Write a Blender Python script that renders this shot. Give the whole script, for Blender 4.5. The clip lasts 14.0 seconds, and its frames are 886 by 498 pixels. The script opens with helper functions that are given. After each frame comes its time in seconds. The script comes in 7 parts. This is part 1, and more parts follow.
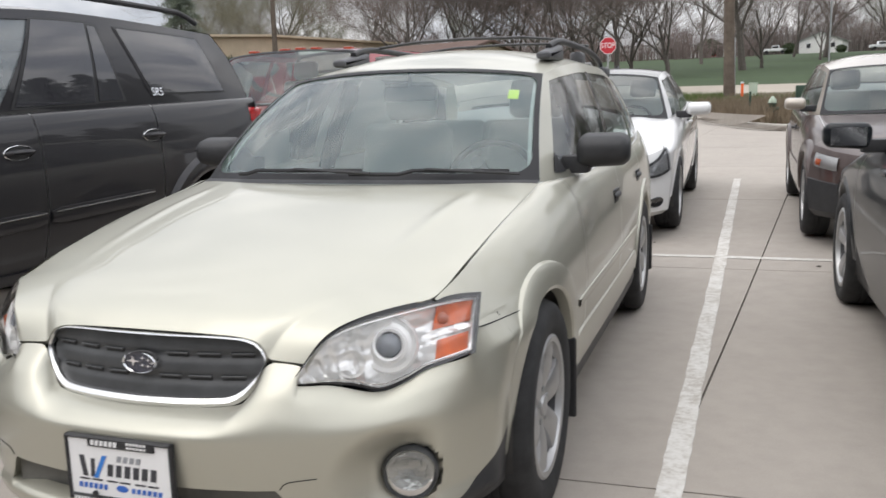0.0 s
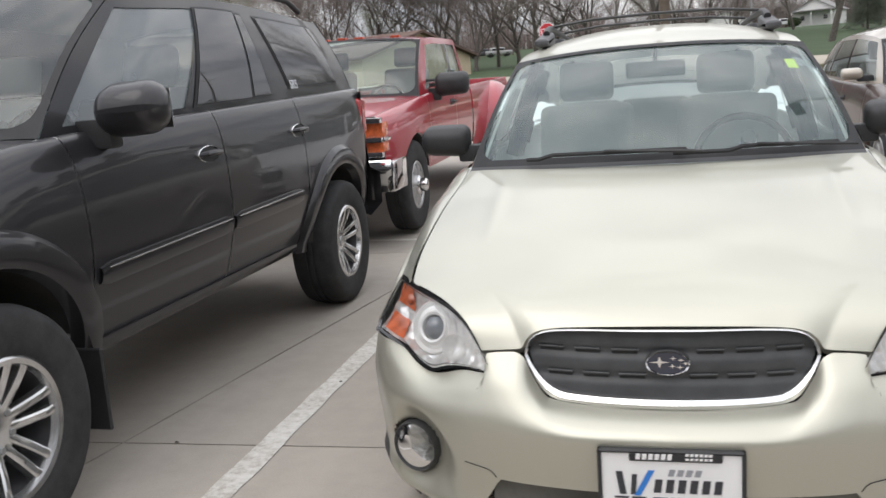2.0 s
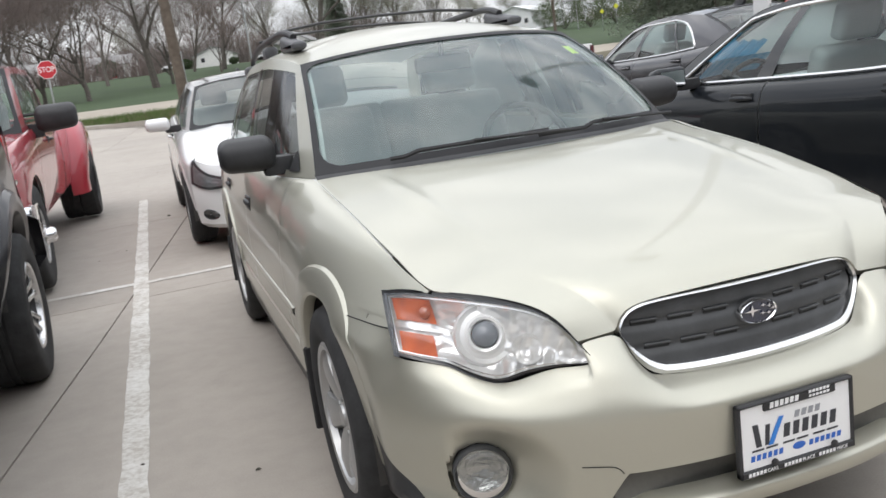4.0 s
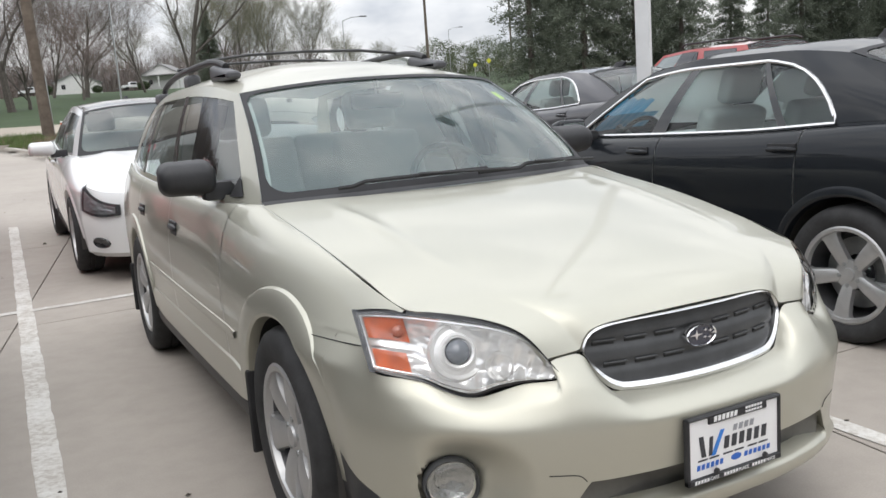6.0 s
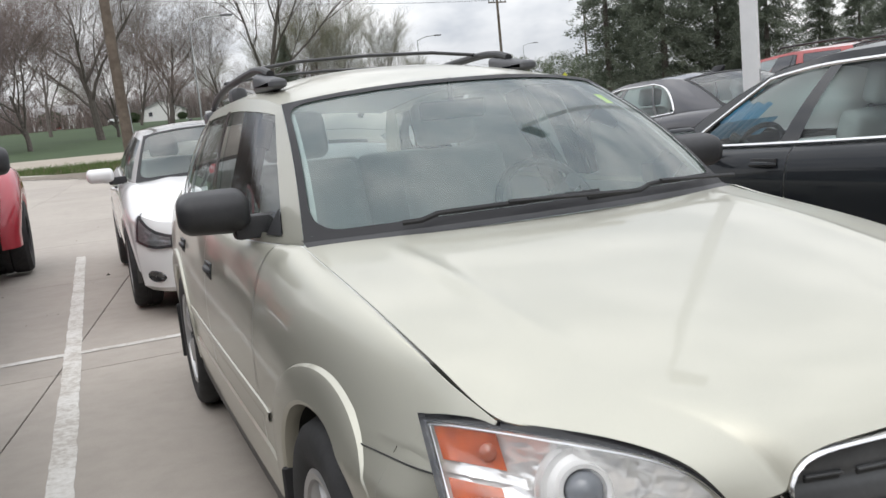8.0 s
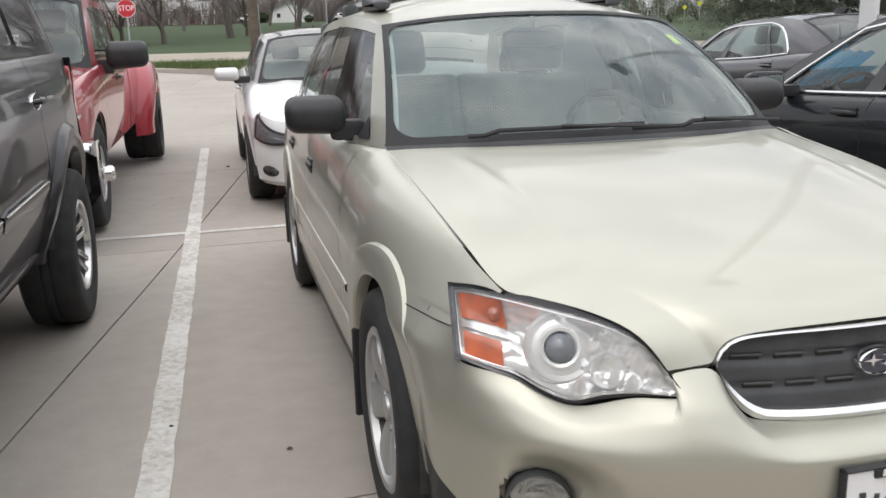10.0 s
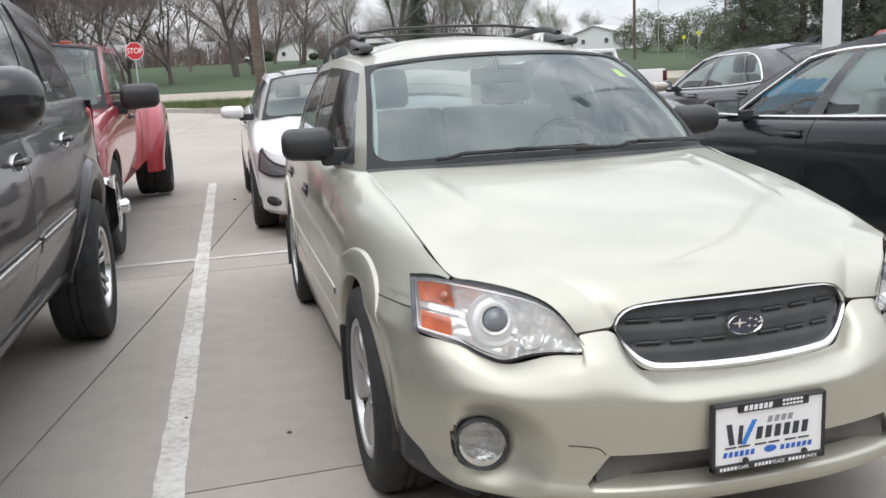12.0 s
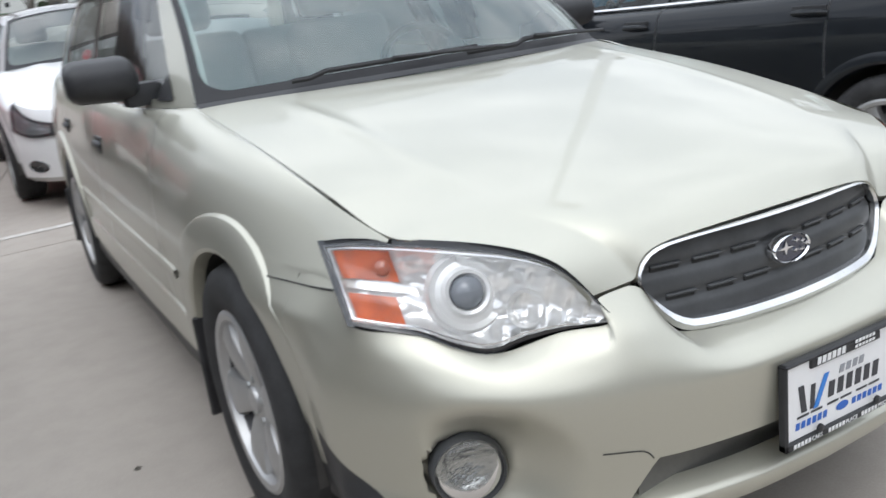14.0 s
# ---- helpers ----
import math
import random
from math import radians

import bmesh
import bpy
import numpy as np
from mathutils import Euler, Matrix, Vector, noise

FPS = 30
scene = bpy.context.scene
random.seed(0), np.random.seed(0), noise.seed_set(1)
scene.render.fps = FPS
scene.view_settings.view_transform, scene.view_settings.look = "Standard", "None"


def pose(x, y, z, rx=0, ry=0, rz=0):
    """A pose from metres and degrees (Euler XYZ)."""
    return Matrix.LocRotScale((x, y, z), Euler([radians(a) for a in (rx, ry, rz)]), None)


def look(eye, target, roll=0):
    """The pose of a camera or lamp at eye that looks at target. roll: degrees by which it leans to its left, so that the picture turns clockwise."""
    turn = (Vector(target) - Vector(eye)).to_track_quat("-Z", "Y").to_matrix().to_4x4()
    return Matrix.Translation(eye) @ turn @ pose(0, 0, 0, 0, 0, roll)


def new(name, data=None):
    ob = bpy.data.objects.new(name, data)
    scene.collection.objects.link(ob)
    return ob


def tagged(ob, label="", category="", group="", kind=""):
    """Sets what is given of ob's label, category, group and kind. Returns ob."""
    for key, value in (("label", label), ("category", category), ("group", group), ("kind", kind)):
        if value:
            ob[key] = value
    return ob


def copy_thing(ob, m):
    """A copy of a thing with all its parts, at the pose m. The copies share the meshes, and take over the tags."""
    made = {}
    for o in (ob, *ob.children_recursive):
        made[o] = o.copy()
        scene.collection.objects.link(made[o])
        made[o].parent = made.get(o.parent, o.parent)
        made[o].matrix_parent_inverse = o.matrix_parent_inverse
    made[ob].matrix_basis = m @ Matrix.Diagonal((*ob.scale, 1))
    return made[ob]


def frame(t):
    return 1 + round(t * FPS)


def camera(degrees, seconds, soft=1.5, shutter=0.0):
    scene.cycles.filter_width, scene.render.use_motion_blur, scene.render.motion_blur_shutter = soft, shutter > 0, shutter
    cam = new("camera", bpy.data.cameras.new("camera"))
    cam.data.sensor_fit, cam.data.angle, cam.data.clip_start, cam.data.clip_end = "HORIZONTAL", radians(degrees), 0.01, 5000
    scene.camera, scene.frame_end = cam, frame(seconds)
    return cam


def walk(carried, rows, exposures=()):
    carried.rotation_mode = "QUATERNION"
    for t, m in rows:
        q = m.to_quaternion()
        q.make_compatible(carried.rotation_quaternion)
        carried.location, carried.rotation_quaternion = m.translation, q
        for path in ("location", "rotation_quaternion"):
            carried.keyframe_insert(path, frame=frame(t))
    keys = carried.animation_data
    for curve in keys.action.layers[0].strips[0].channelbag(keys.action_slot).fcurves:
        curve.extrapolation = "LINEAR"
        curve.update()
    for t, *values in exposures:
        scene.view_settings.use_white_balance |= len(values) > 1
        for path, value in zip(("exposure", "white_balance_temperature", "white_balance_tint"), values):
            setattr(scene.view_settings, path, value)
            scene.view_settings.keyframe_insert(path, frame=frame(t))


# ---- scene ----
cam = camera(54.1, 14.0, soft=1.5, shutter=0.2)
PATH = [
    (0, (1.369, -1.697, 1.298), (0.724, 0.164, 0.951), -1.6),
    (0.5, (1.097, -1.777, 1.293), (0.39, 0.049, 0.884), -1.9),
    (1, (0.802, -1.907, 1.327), (0.152, -0.059, 0.923), -0.0),
    (1.5, (0.428, -1.86, 1.306), (-0.178, 0.007, 0.922), -1.8),
    (2, (-0.021, -1.886, 1.312), (-0.495, 0.021, 0.94), -4.1),
    (2.5, (-0.403, -1.907, 1.32), (-0.709, 0.031, 0.928), -3.9),
    (3, (-0.699, -1.701, 1.297), (-0.734, 0.252, 0.866), -7.0),
    (3.5, (-0.96, -1.607, 1.286), (-0.645, 0.314, 0.827), -8.8),
    (3.7, (-1.064, -1.566, 1.295), (-0.612, 0.336, 0.872), -8.8),
    (5.8, (-1.484, -1.585, 1.301), (-0.596, 0.171, 0.943), -3.8),
    (6, (-1.483, -1.586, 1.296), (-0.595, 0.175, 0.958), -4.1),
    (6.5, (-1.462, -1.592, 1.3), (-0.518, 0.141, 0.975), -6.6),
    (7, (-1.309, -1.373, 1.249), (-0.32, 0.324, 0.872), -8.7),
    (7.5, (-1.223, -1.135, 1.283), (-0.419, 0.664, 0.939), -8.1),
    (8, (-1.188, -0.895, 1.266), (-0.456, 0.945, 0.982), -5.7),
    (8.5, (-1.157, -0.815, 1.294), (-0.43, 1.031, 1.044), -4.8),
    (9, (-1.169, -0.877, 1.285), (-0.616, 1.018, 0.96), -3.7),
    (9.2, (-1.184, -0.967, 1.284), (-0.72, 0.942, 0.907), -3.4),
    (11.3, (-1.188, -1.795, 1.288), (-0.657, 0.077, 0.826), 0.9),
    (11.5, (-1.187, -1.83, 1.276), (-0.692, 0.056, 0.832), 0.0),
    (12, (-1.186, -1.824, 1.29), (-0.72, 0.085, 0.916), -2.9),
    (12.5, (-1.176, -1.834, 1.287), (-0.742, 0.083, 0.916), -2.9),
    (13, (-1.276, -1.743, 1.272), (-0.993, 0.18, 0.799), -0.7),
    (13.5, (-1.362, -1.482, 1.245), (-0.85, 0.373, 0.7), -0.5),
    (14, (-1.262, -1.052, 1.201), (-0.363, 0.644, 0.64), -7.2),
]
walk(cam, [(t, look(eye, target, roll)) for t, eye, target, roll in PATH],
     exposures=[(0, 0.03, 6560, 11), (1.0, 0.11, 6520, 10), (1.5, 0.13, 6500, 10), (2.0, 0.03, 6560, 11), (2.5, 0.14, 6540, 11), (3.0, 0.16, 6540, 11), (3.5, 0.09, 6460, 10), (6.5, 0.08, 6500, 10), (8.0, 0.0, 6500, 10), (9.0, -0.08, 6640, 11), (11.5, 0.16, 6440, 10), (12.0, 0.16, 6400, 10), (12.5, 0.03, 6540, 11), (13.0, 0.12, 6540, 11), (13.5, 0.07, 6390, 10), (14.0, 0.12, 6130, 9)])

# ---- world and light: thin overcast, soft sun high behind the camera's right ----
SUN_EL, SUN_AZ = 62.0, 215.0
world = bpy.data.worlds.new("overcast_sky")
scene.world = world
world.use_nodes = True
wn, wl = world.node_tree.nodes, world.node_tree.links
wn.clear()
w_out = wn.new("ShaderNodeOutputWorld")
w_bg = wn.new("ShaderNodeBackground")
w_sky = wn.new("ShaderNodeTexSky")
w_sky.sky_type, w_sky.sun_disc = 'NISHITA', False
w_sky.sun_elevation, w_sky.sun_rotation = radians(SUN_EL), radians(SUN_AZ)
w_sky.dust_density, w_sky.air_density = 3.0, 1.0
w_co = wn.new("ShaderNodeTexCoord")
w_map = wn.new("ShaderNodeMapping")
w_map.inputs["Scale"].default_value = (1.0, 1.0, 2.0)
w_noise = wn.new("ShaderNodeTexNoise")
w_noise.inputs["Scale"].default_value, w_noise.inputs["Detail"].default_value = 4.6, 5.0
w_noise.inputs["Roughness"].default_value = 0.52
w_ramp = wn.new("ShaderNodeValToRGB")
w_ramp.color_ramp.elements[0].position, w_ramp.color_ramp.elements[1].position = 0.38, 0.64
w_ramp.color_ramp.elements[0].color = (6.3, 6.7, 7.4, 1)
w_ramp.color_ramp.elements[1].color = (13.0, 13.0, 13.0, 1)
w_mix = wn.new("ShaderNodeMix")
w_mix.data_type = 'RGBA'
w_mix.inputs[0].default_value = 0.88
wl.new(w_co.outputs["Generated"], w_map.inputs["Vector"])
wl.new(w_map.outputs[0], w_noise.inputs["Vector"])
wl.new(w_noise.outputs["Fac"], w_ramp.inputs[0])
wl.new(w_sky.outputs[0], w_mix.inputs[6])
wl.new(w_ramp.outputs[0], w_mix.inputs[7])
# an overcast sky is darker towards the horizon
w_sep = wn.new("ShaderNodeSeparateXYZ")
w_grad = wn.new("ShaderNodeMapRange")
w_grad.inputs["From Min"].default_value, w_grad.inputs["From Max"].default_value = 0.0, 1.0
w_grad.inputs["To Min"].default_value, w_grad.inputs["To Max"].default_value = 0.92, 2.4
w_mul = wn.new("ShaderNodeMix")
w_mul.data_type, w_mul.blend_type = 'RGBA', 'MULTIPLY'
w_mul.inputs[0].default_value = 1.0
wl.new(w_co.outputs["Generated"], w_sep.inputs[0])
wl.new(w_sep.outputs["Z"], w_grad.inputs["Value"])
wl.new(w_mix.outputs[2], w_mul.inputs[6])
wl.new(w_grad.outputs[0], w_mul.inputs[7])
wl.new(w_mul.outputs[2], w_bg.inputs["Color"])
w_bg.inputs["Strength"].default_value = 0.0925
wl.new(w_bg.outputs[0], w_out.inputs["Surface"])
sun = new("sun", bpy.data.lights.new("sun", 'SUN'))
sun.data.energy, sun.data.angle, sun.data.color = 0.6, radians(40), (1.0, 0.97, 0.92)
_sd = Vector((math.sin(radians(SUN_AZ)) * math.cos(radians(SUN_EL)), math.cos(radians(SUN_AZ)) * math.cos(radians(SUN_EL)), math.sin(radians(SUN_EL))))
sun.matrix_world = look(_sd * 50, (0, 0, 0))

# ---- materials ----
def mat_base(name):
    m = bpy.data.materials.new(name)
    m.use_nodes = True
    n = m.node_tree.nodes
    return m, n, m.node_tree.links, n["Principled BSDF"]


def tex_noise(n, l, scale, detail=4.0, rough=0.6, coord="Object"):
    co = n.new("ShaderNodeTexCoord")
    t = n.new("ShaderNodeTexNoise")
    t.inputs["Scale"].default_value, t.inputs["Detail"].default_value, t.inputs["Roughness"].default_value = scale, detail, rough
    l.new(co.outputs[coord], t.inputs["Vector"])
    return t


def ramp(n, l, src, stops):
    r = n.new("ShaderNodeValToRGB")
    e = r.color_ramp.elements
    while len(e) < len(stops):
        e.new(0.5)
    for k, (p, c) in enumerate(stops):
        e[k].position, e[k].color = p, (*c, 1)
    l.new(src, r.inputs[0])
    return r


def scaled(c, k):
    return tuple(min(1.0, v * k) for v in c)


def bump(n, l, p, src, strength, dist=0.002):
    b = n.new("ShaderNodeBump")
    b.inputs["Strength"].default_value, b.inputs["Distance"].default_value = strength, dist
    l.new(src, b.inputs["Height"])
    l.new(b.outputs[0], p.inputs["Normal"])


def mat_rough(name, c, scale=8.0, vary=0.25, rough=0.8, bumps=0.3, spec=0.4, fine=None, metal=0.0):
    """Matt surface with two scales of tone and fine relief."""
    m, n, l, p = mat_base(name)
    a = tex_noise(n, l, scale, 5)
    b = tex_noise(n, l, fine or scale * 14, 3)
    ra = ramp(n, l, a.outputs["Fac"], [(0.3, scaled(c, 1 - vary)), (0.7, scaled(c, 1 + vary))])
    rb = ramp(n, l, b.outputs["Fac"], [(0.25, (1 - vary * .5,) * 3), (0.75, (1, 1, 1))])
    mx = n.new("ShaderNodeMix")
    mx.data_type, mx.blend_type = 'RGBA', 'MULTIPLY'
    mx.inputs[0].default_value = 1.0
    l.new(ra.outputs[0], mx.inputs[6])
    l.new(rb.outputs[0], mx.inputs[7])
    l.new(mx.outputs[2], p.inputs["Base Color"])
    p.inputs["Roughness"].default_value, p.inputs["Specular IOR Level"].default_value = rough, spec
    p.inputs["Metallic"].default_value = metal
    if bumps:
        bump(n, l, p, b.outputs["Fac"], bumps)
    return m


def mat_paint(name, c, metal=0.35, rough=0.38, coat=1.0, dust=0.12, flake=0.06, spec=0.5):
    """Car paint: metallic base under clear coat, with a thin uneven film of dust."""
    m, n, l, p = mat_base(name)
    a = tex_noise(n, l, 2.2, 6, 0.65)
    f = tex_noise(n, l, 900, 1)
    ra = ramp(n, l, a.outputs["Fac"], [(0.35, c), (0.75, tuple(v * (1 - dust) + 0.42 * dust for v in c))])
    rf = ramp(n, l, f.outputs["Fac"], [(0.3, (1 - flake,) * 3), (0.7, (1, 1, 1))])
    mx = n.new("ShaderNodeMix")
    mx.data_type, mx.blend_type = 'RGBA', 'MULTIPLY'
    mx.inputs[0].default_value = 1.0
    l.new(ra.outputs[0], mx.inputs[6])
    l.new(rf.outputs[0], mx.inputs[7])
    l.new(mx.outputs[2], p.inputs["Base Color"])
    p.inputs["Metallic"].default_value, p.inputs["Roughness"].default_value = metal, rough
    p.inputs["Specular IOR Level"].default_value = spec
    p.inputs["Coat Weight"].default_value, p.inputs["Coat Roughness"].default_value = coat, 0.04
    r2 = ramp(n, l, a.outputs["Fac"], [(0.3, (0.015,) * 3), (0.8, (0.06,) * 3)])
    l.new(r2.outputs[0], p.inputs["Coat Roughness"])
    return m


def mat_plain(name, c, rough=0.5, metal=0.0, spec=0.5, coat=0.0, vary=0.06):
    m, n, l, p = mat_base(name)
    a = tex_noise(n, l, 18, 4)
    r = ramp(n, l, a.outputs["Fac"], [(0.3, scaled(c, 1 - vary)), (0.7, scaled(c, 1 + vary))])
    l.new(r.outputs[0], p.inputs["Base Color"])
    r2 = ramp(n, l, a.outputs["Fac"], [(0.3, (rough * 0.85,) * 3), (0.7, (min(1, rough * 1.15),) * 3)])
    l.new(r2.outputs[0], p.inputs["Roughness"])
    p.inputs["Metallic"].default_value, p.inputs["Specular IOR Level"].default_value = metal, spec
    p.inputs["Coat Weight"].default_value = coat
    return m


def mat_glass(name, tint, ior=1.52, rough=0.0, haze=0.0, haze_color=(0.6, 0.62, 0.62)):
    """Thin pane: tinted see-through, Fresnel gloss, a slight film of dust and painted veiling glare."""
    m, n, l, p = mat_base(name)
    n.remove(p)
    out = n["Material Output"]
    tr = n.new("ShaderNodeBsdfTransparent")
    tr.inputs[0].default_value = (*tint, 1)
    gl = n.new("ShaderNodeBsdfGlossy")
    gl.inputs["Roughness"].default_value = rough
    fr = n.new("ShaderNodeFresnel")
    fr.inputs["IOR"].default_value = ior
    mx = n.new("ShaderNodeMixShader")
    di = n.new("ShaderNodeBsdfDiffuse")
    di.inputs[0].default_value = (*haze_color, 1)
    m2 = n.new("ShaderNodeMixShader")
    a = tex_noise(n, l, 3.0, 5)
    r = ramp(n, l, a.outputs["Fac"], [(0.3, (haze * 0.88,) * 3), (0.75, (haze * 1.12,) * 3)])
    l.new(r.outputs[0], m2.inputs[0])
    l.new(tr.outputs[0], m2.inputs[1])
    l.new(di.outputs[0], m2.inputs[2])
    l.new(fr.outputs[0], mx.inputs[0])
    l.new(m2.outputs[0], mx.inputs[1])
    l.new(gl.outputs[0], mx.inputs[2])
    l.new(mx.outputs[0], out.inputs["Surface"])
    return m


M = {}
M["gold"] = mat_paint("champagne_gold_paint", (0.500, 0.489, 0.411), 0.70, 0.46, coat=0.65, dust=0.08)
M["grey_suv"] = mat_paint("dark_grey_metallic_paint", (0.026, 0.025, 0.028), 0.16, 0.36, coat=0.55, dust=0.005, spec=0.15)
M["blue_sheet"] = mat_plain("blue_foil_sheet", (0.05, 0.24, 0.40), 0.45, vary=0.12)
M["red"] = mat_paint("red_paint", (0.37, 0.015, 0.030), 0.05, 0.40, dust=0.02)
M["white_car"] = mat_paint("pearl_white_paint", (0.70, 0.70, 0.695), 0.0, 0.4, dust=0.05)
M["black_car"] = mat_paint("black_blue_paint", (0.007, 0.009, 0.012), 0.0, 0.4, coat=0.5, spec=0.12, dust=0.006)
M["grey_car"] = mat_paint("graphite_paint", (0.045, 0.043, 0.050), 0.45, 0.36, dust=0.03)
M["brown"] = mat_paint("brown_metallic_paint", (0.058, 0.036, 0.031), 0.15, 0.4, coat=0.7, dust=0.015, spec=0.25)
M["tan_paint"] = mat_paint("tan_metallic_paint", (0.42, 0.37, 0.31), 0.35, 0.42, dust=0.12)
M["red_far"] = mat_paint("faded_red_paint", (0.38, 0.045, 0.04), 0.1, 0.42, dust=0.12)
M["black_gloss"] = mat_plain("black_gloss_trim", (0.012, 0.012, 0.013), 0.16, coat=0.6)
M["black_plastic"] = mat_rough("black_textured_plastic", (0.032, 0.032, 0.034), 9, 0.25, 0.5, 0.12, 0.4)
# grey stands for body colour in the inlet's shade
M["inlet_grey"] = mat_rough("shaded_inlet_panel", (0.16, 0.157, 0.142), 7, 0.2, 0.6, 0.1, 0.35)
M["foot_grey"] = mat_rough("dark_grey_foot_plastic", (0.085, 0.086, 0.092), 9, 0.15, 0.5, 0.08, 0.4)
M["grey_plastic"] = mat_rough("grey_textured_plastic", (0.15, 0.15, 0.155), 9, 0.2, 0.5, 0.1, 0.4)
M["rubber"] = mat_rough("tyre_rubber", (0.038, 0.038, 0.039), 12, 0.3, 0.78, 0.25, 0.3)
M["alloy"] = mat_plain("silver_alloy", (0.46, 0.46, 0.46), 0.42, 0.72, vary=0.06)
M["polished"] = mat_plain("polished_alloy", (0.62, 0.62, 0.62), 0.22, 0.9, vary=0.05)
# darker copy of the alloy, with the wheel's inner shade in its colour
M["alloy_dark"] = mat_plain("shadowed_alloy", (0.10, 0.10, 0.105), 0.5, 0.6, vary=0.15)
M["chrome"] = mat_plain("chrome", (0.86, 0.86, 0.87), 0.07, 1.0, vary=0.02)
M["satin_chrome"] = mat_plain("satin_chrome", (0.74, 0.74, 0.74), 0.22, 1.0, vary=0.04)
M["post_black"] = mat_plain("black_post_trim", (0.012, 0.012, 0.013), 0.8, spec=0.1)
M["seal"] = mat_plain("black_glass_border", (0.026, 0.026, 0.028), 0.55, spec=0.25)
M["smoke"] = mat_glass("smoked_lens", (0.62, 0.63, 0.65), 1.55, haze=0.04)
# near-black stands for shade in hollows and slots, raised for lens veil
M["dark"] = mat_plain("unlit_cavity", (0.03, 0.03, 0.03), 0.9)
# underbody black is raised to stand for lens veil
M["under"] = mat_rough("veiled_underbody", (0.06, 0.057, 0.054), 6, 0.3, 0.9, 0)
# haze paints a pale veil of sky sheen and glare onto these panes
M["glass"] = mat_glass("windscreen_glass", (0.83, 0.99, 0.97), 1.76, haze=0.08, haze_color=(0.62, 0.84, 0.825))
M["other_glass"] = mat_glass("green_glass", (0.74, 0.88, 0.86), 1.65, haze=0.03, haze_color=(0.5, 0.58, 0.57))
# strong haze paints the sky sheen into the front side glass
M["suv_glass"] = mat_glass("suv_front_glass", (0.6, 0.64, 0.64), 1.8, haze=0.32, haze_color=(0.46, 0.51, 0.54))
M["rear_tint"] = mat_glass("rear_cabin_glass", (0.58, 0.66, 0.65), 1.7, haze=0.03)
M["cabin_glass"] = mat_glass("cabin_glass", (0.90, 0.94, 0.93), 1.6, haze=0.02)
M["tint"] = mat_glass("tinted_glass", (0.86, 0.96, 0.95), 1.5, haze=0.03, haze_color=(0.5, 0.54, 0.54))
# haze here also paints in sheen over the dark tint
M["dark_tint"] = mat_glass("privacy_glass", (0.06, 0.062, 0.07), 1.95, haze=0.16, haze_color=(0.28, 0.28, 0.32))
M["clear"] = mat_glass("clear_lens", (0.995, 0.995, 0.995), 1.4, haze=0.01)
M["amber"] = mat_plain("amber_reflector", (0.68, 0.15, 0.05), 0.2, spec=0.6, coat=0.6, vary=0.4)
M["amber_dark"] = mat_plain("amber_bulb", (0.42, 0.10, 0.04), 0.15, coat=0.8)
M["lamp_dark_red"] = mat_plain("dark_red_lens", (0.07, 0.010, 0.012), 0.2, coat=0.5)
M["tail_red"] = mat_plain("tail_lamp_red", (0.42, 0.012, 0.014), 0.12, coat=0.8)


def mat_reflector(name):
    """Vacuum-silvered lamp bowl, faceted so that it scatters the sky in patches."""
    m, n, l, p = mat_base(name)
    p.inputs["Base Color"].default_value = (0.95, 0.95, 0.94, 1)
    p.inputs["Metallic"].default_value = 0.45
    p.inputs["Roughness"].default_value = 0.12
    tc = n.new("ShaderNodeTexCoord")
    mp = n.new("ShaderNodeMapping")
    mp.inputs["Scale"].default_value = (1.0, 1.0, 1.9)
    v = n.new("ShaderNodeTexNoise")
    v.inputs["Scale"].default_value = 19.0
    v.inputs["Detail"].default_value = 0.6
    l.new(tc.outputs["Object"], mp.inputs["Vector"])
    l.new(mp.outputs["Vector"], v.inputs["Vector"])
    b = n.new("ShaderNodeBump")
    b.inputs["Strength"].default_value = 0.7
    b.inputs["Distance"].default_value = 0.022
    l.new(v.outputs["Fac"], b.inputs["Height"])
    l.new(b.outputs["Normal"], p.inputs["Normal"])
    return m


M["lamp_inside"] = mat_reflector("lamp_silver")
M["fabric"] = mat_rough("grey_seat_cloth", (0.46, 0.47, 0.455), 30, 0.06, 0.9, 0.2)
M["dash"] = mat_rough("grey_dashboard", (0.60, 0.61, 0.60), 20, 0.06, 0.75, 0.1)
M["white_plate"] = mat_plain("white_card", (0.82, 0.82, 0.82), 0.35, vary=0.02)
M["blue_print"] = mat_plain("blue_print", (0.03, 0.13, 0.50), 0.4)
M["dark_print"] = mat_plain("dark_print", (0.035, 0.037, 0.045), 0.4)
M["white_print"] = mat_plain("white_print", (0.8, 0.8, 0.8), 0.4)
M["grey_print"] = mat_plain("grey_print", (0.30, 0.31, 0.33), 0.4)
M["sticky"] = mat_plain("yellow_green_paper", (0.72, 0.86, 0.06), 0.7)
M["wood_pole"] = mat_rough("weathered_pole_wood", (0.135, 0.108, 0.085), 3, 0.3, 0.9, 0.4, fine=60)
# bark and twigs carry distance haze as a lighter, greyer colour
M["bark"] = mat_rough("bark", (0.135, 0.118, 0.104), 6, 0.35, 0.92, 0.4)
M["twig"] = mat_rough("twigs", (0.215, 0.190, 0.172), 5, 0.3, 0.92, 0)
M["twig_red"] = mat_rough("budding_twigs", (0.205, 0.162, 0.148), 5, 0.3, 0.92, 0)
M["bud"] = mat_rough("spring_buds", (0.21, 0.205, 0.15), 5, 0.35, 0.9, 0)


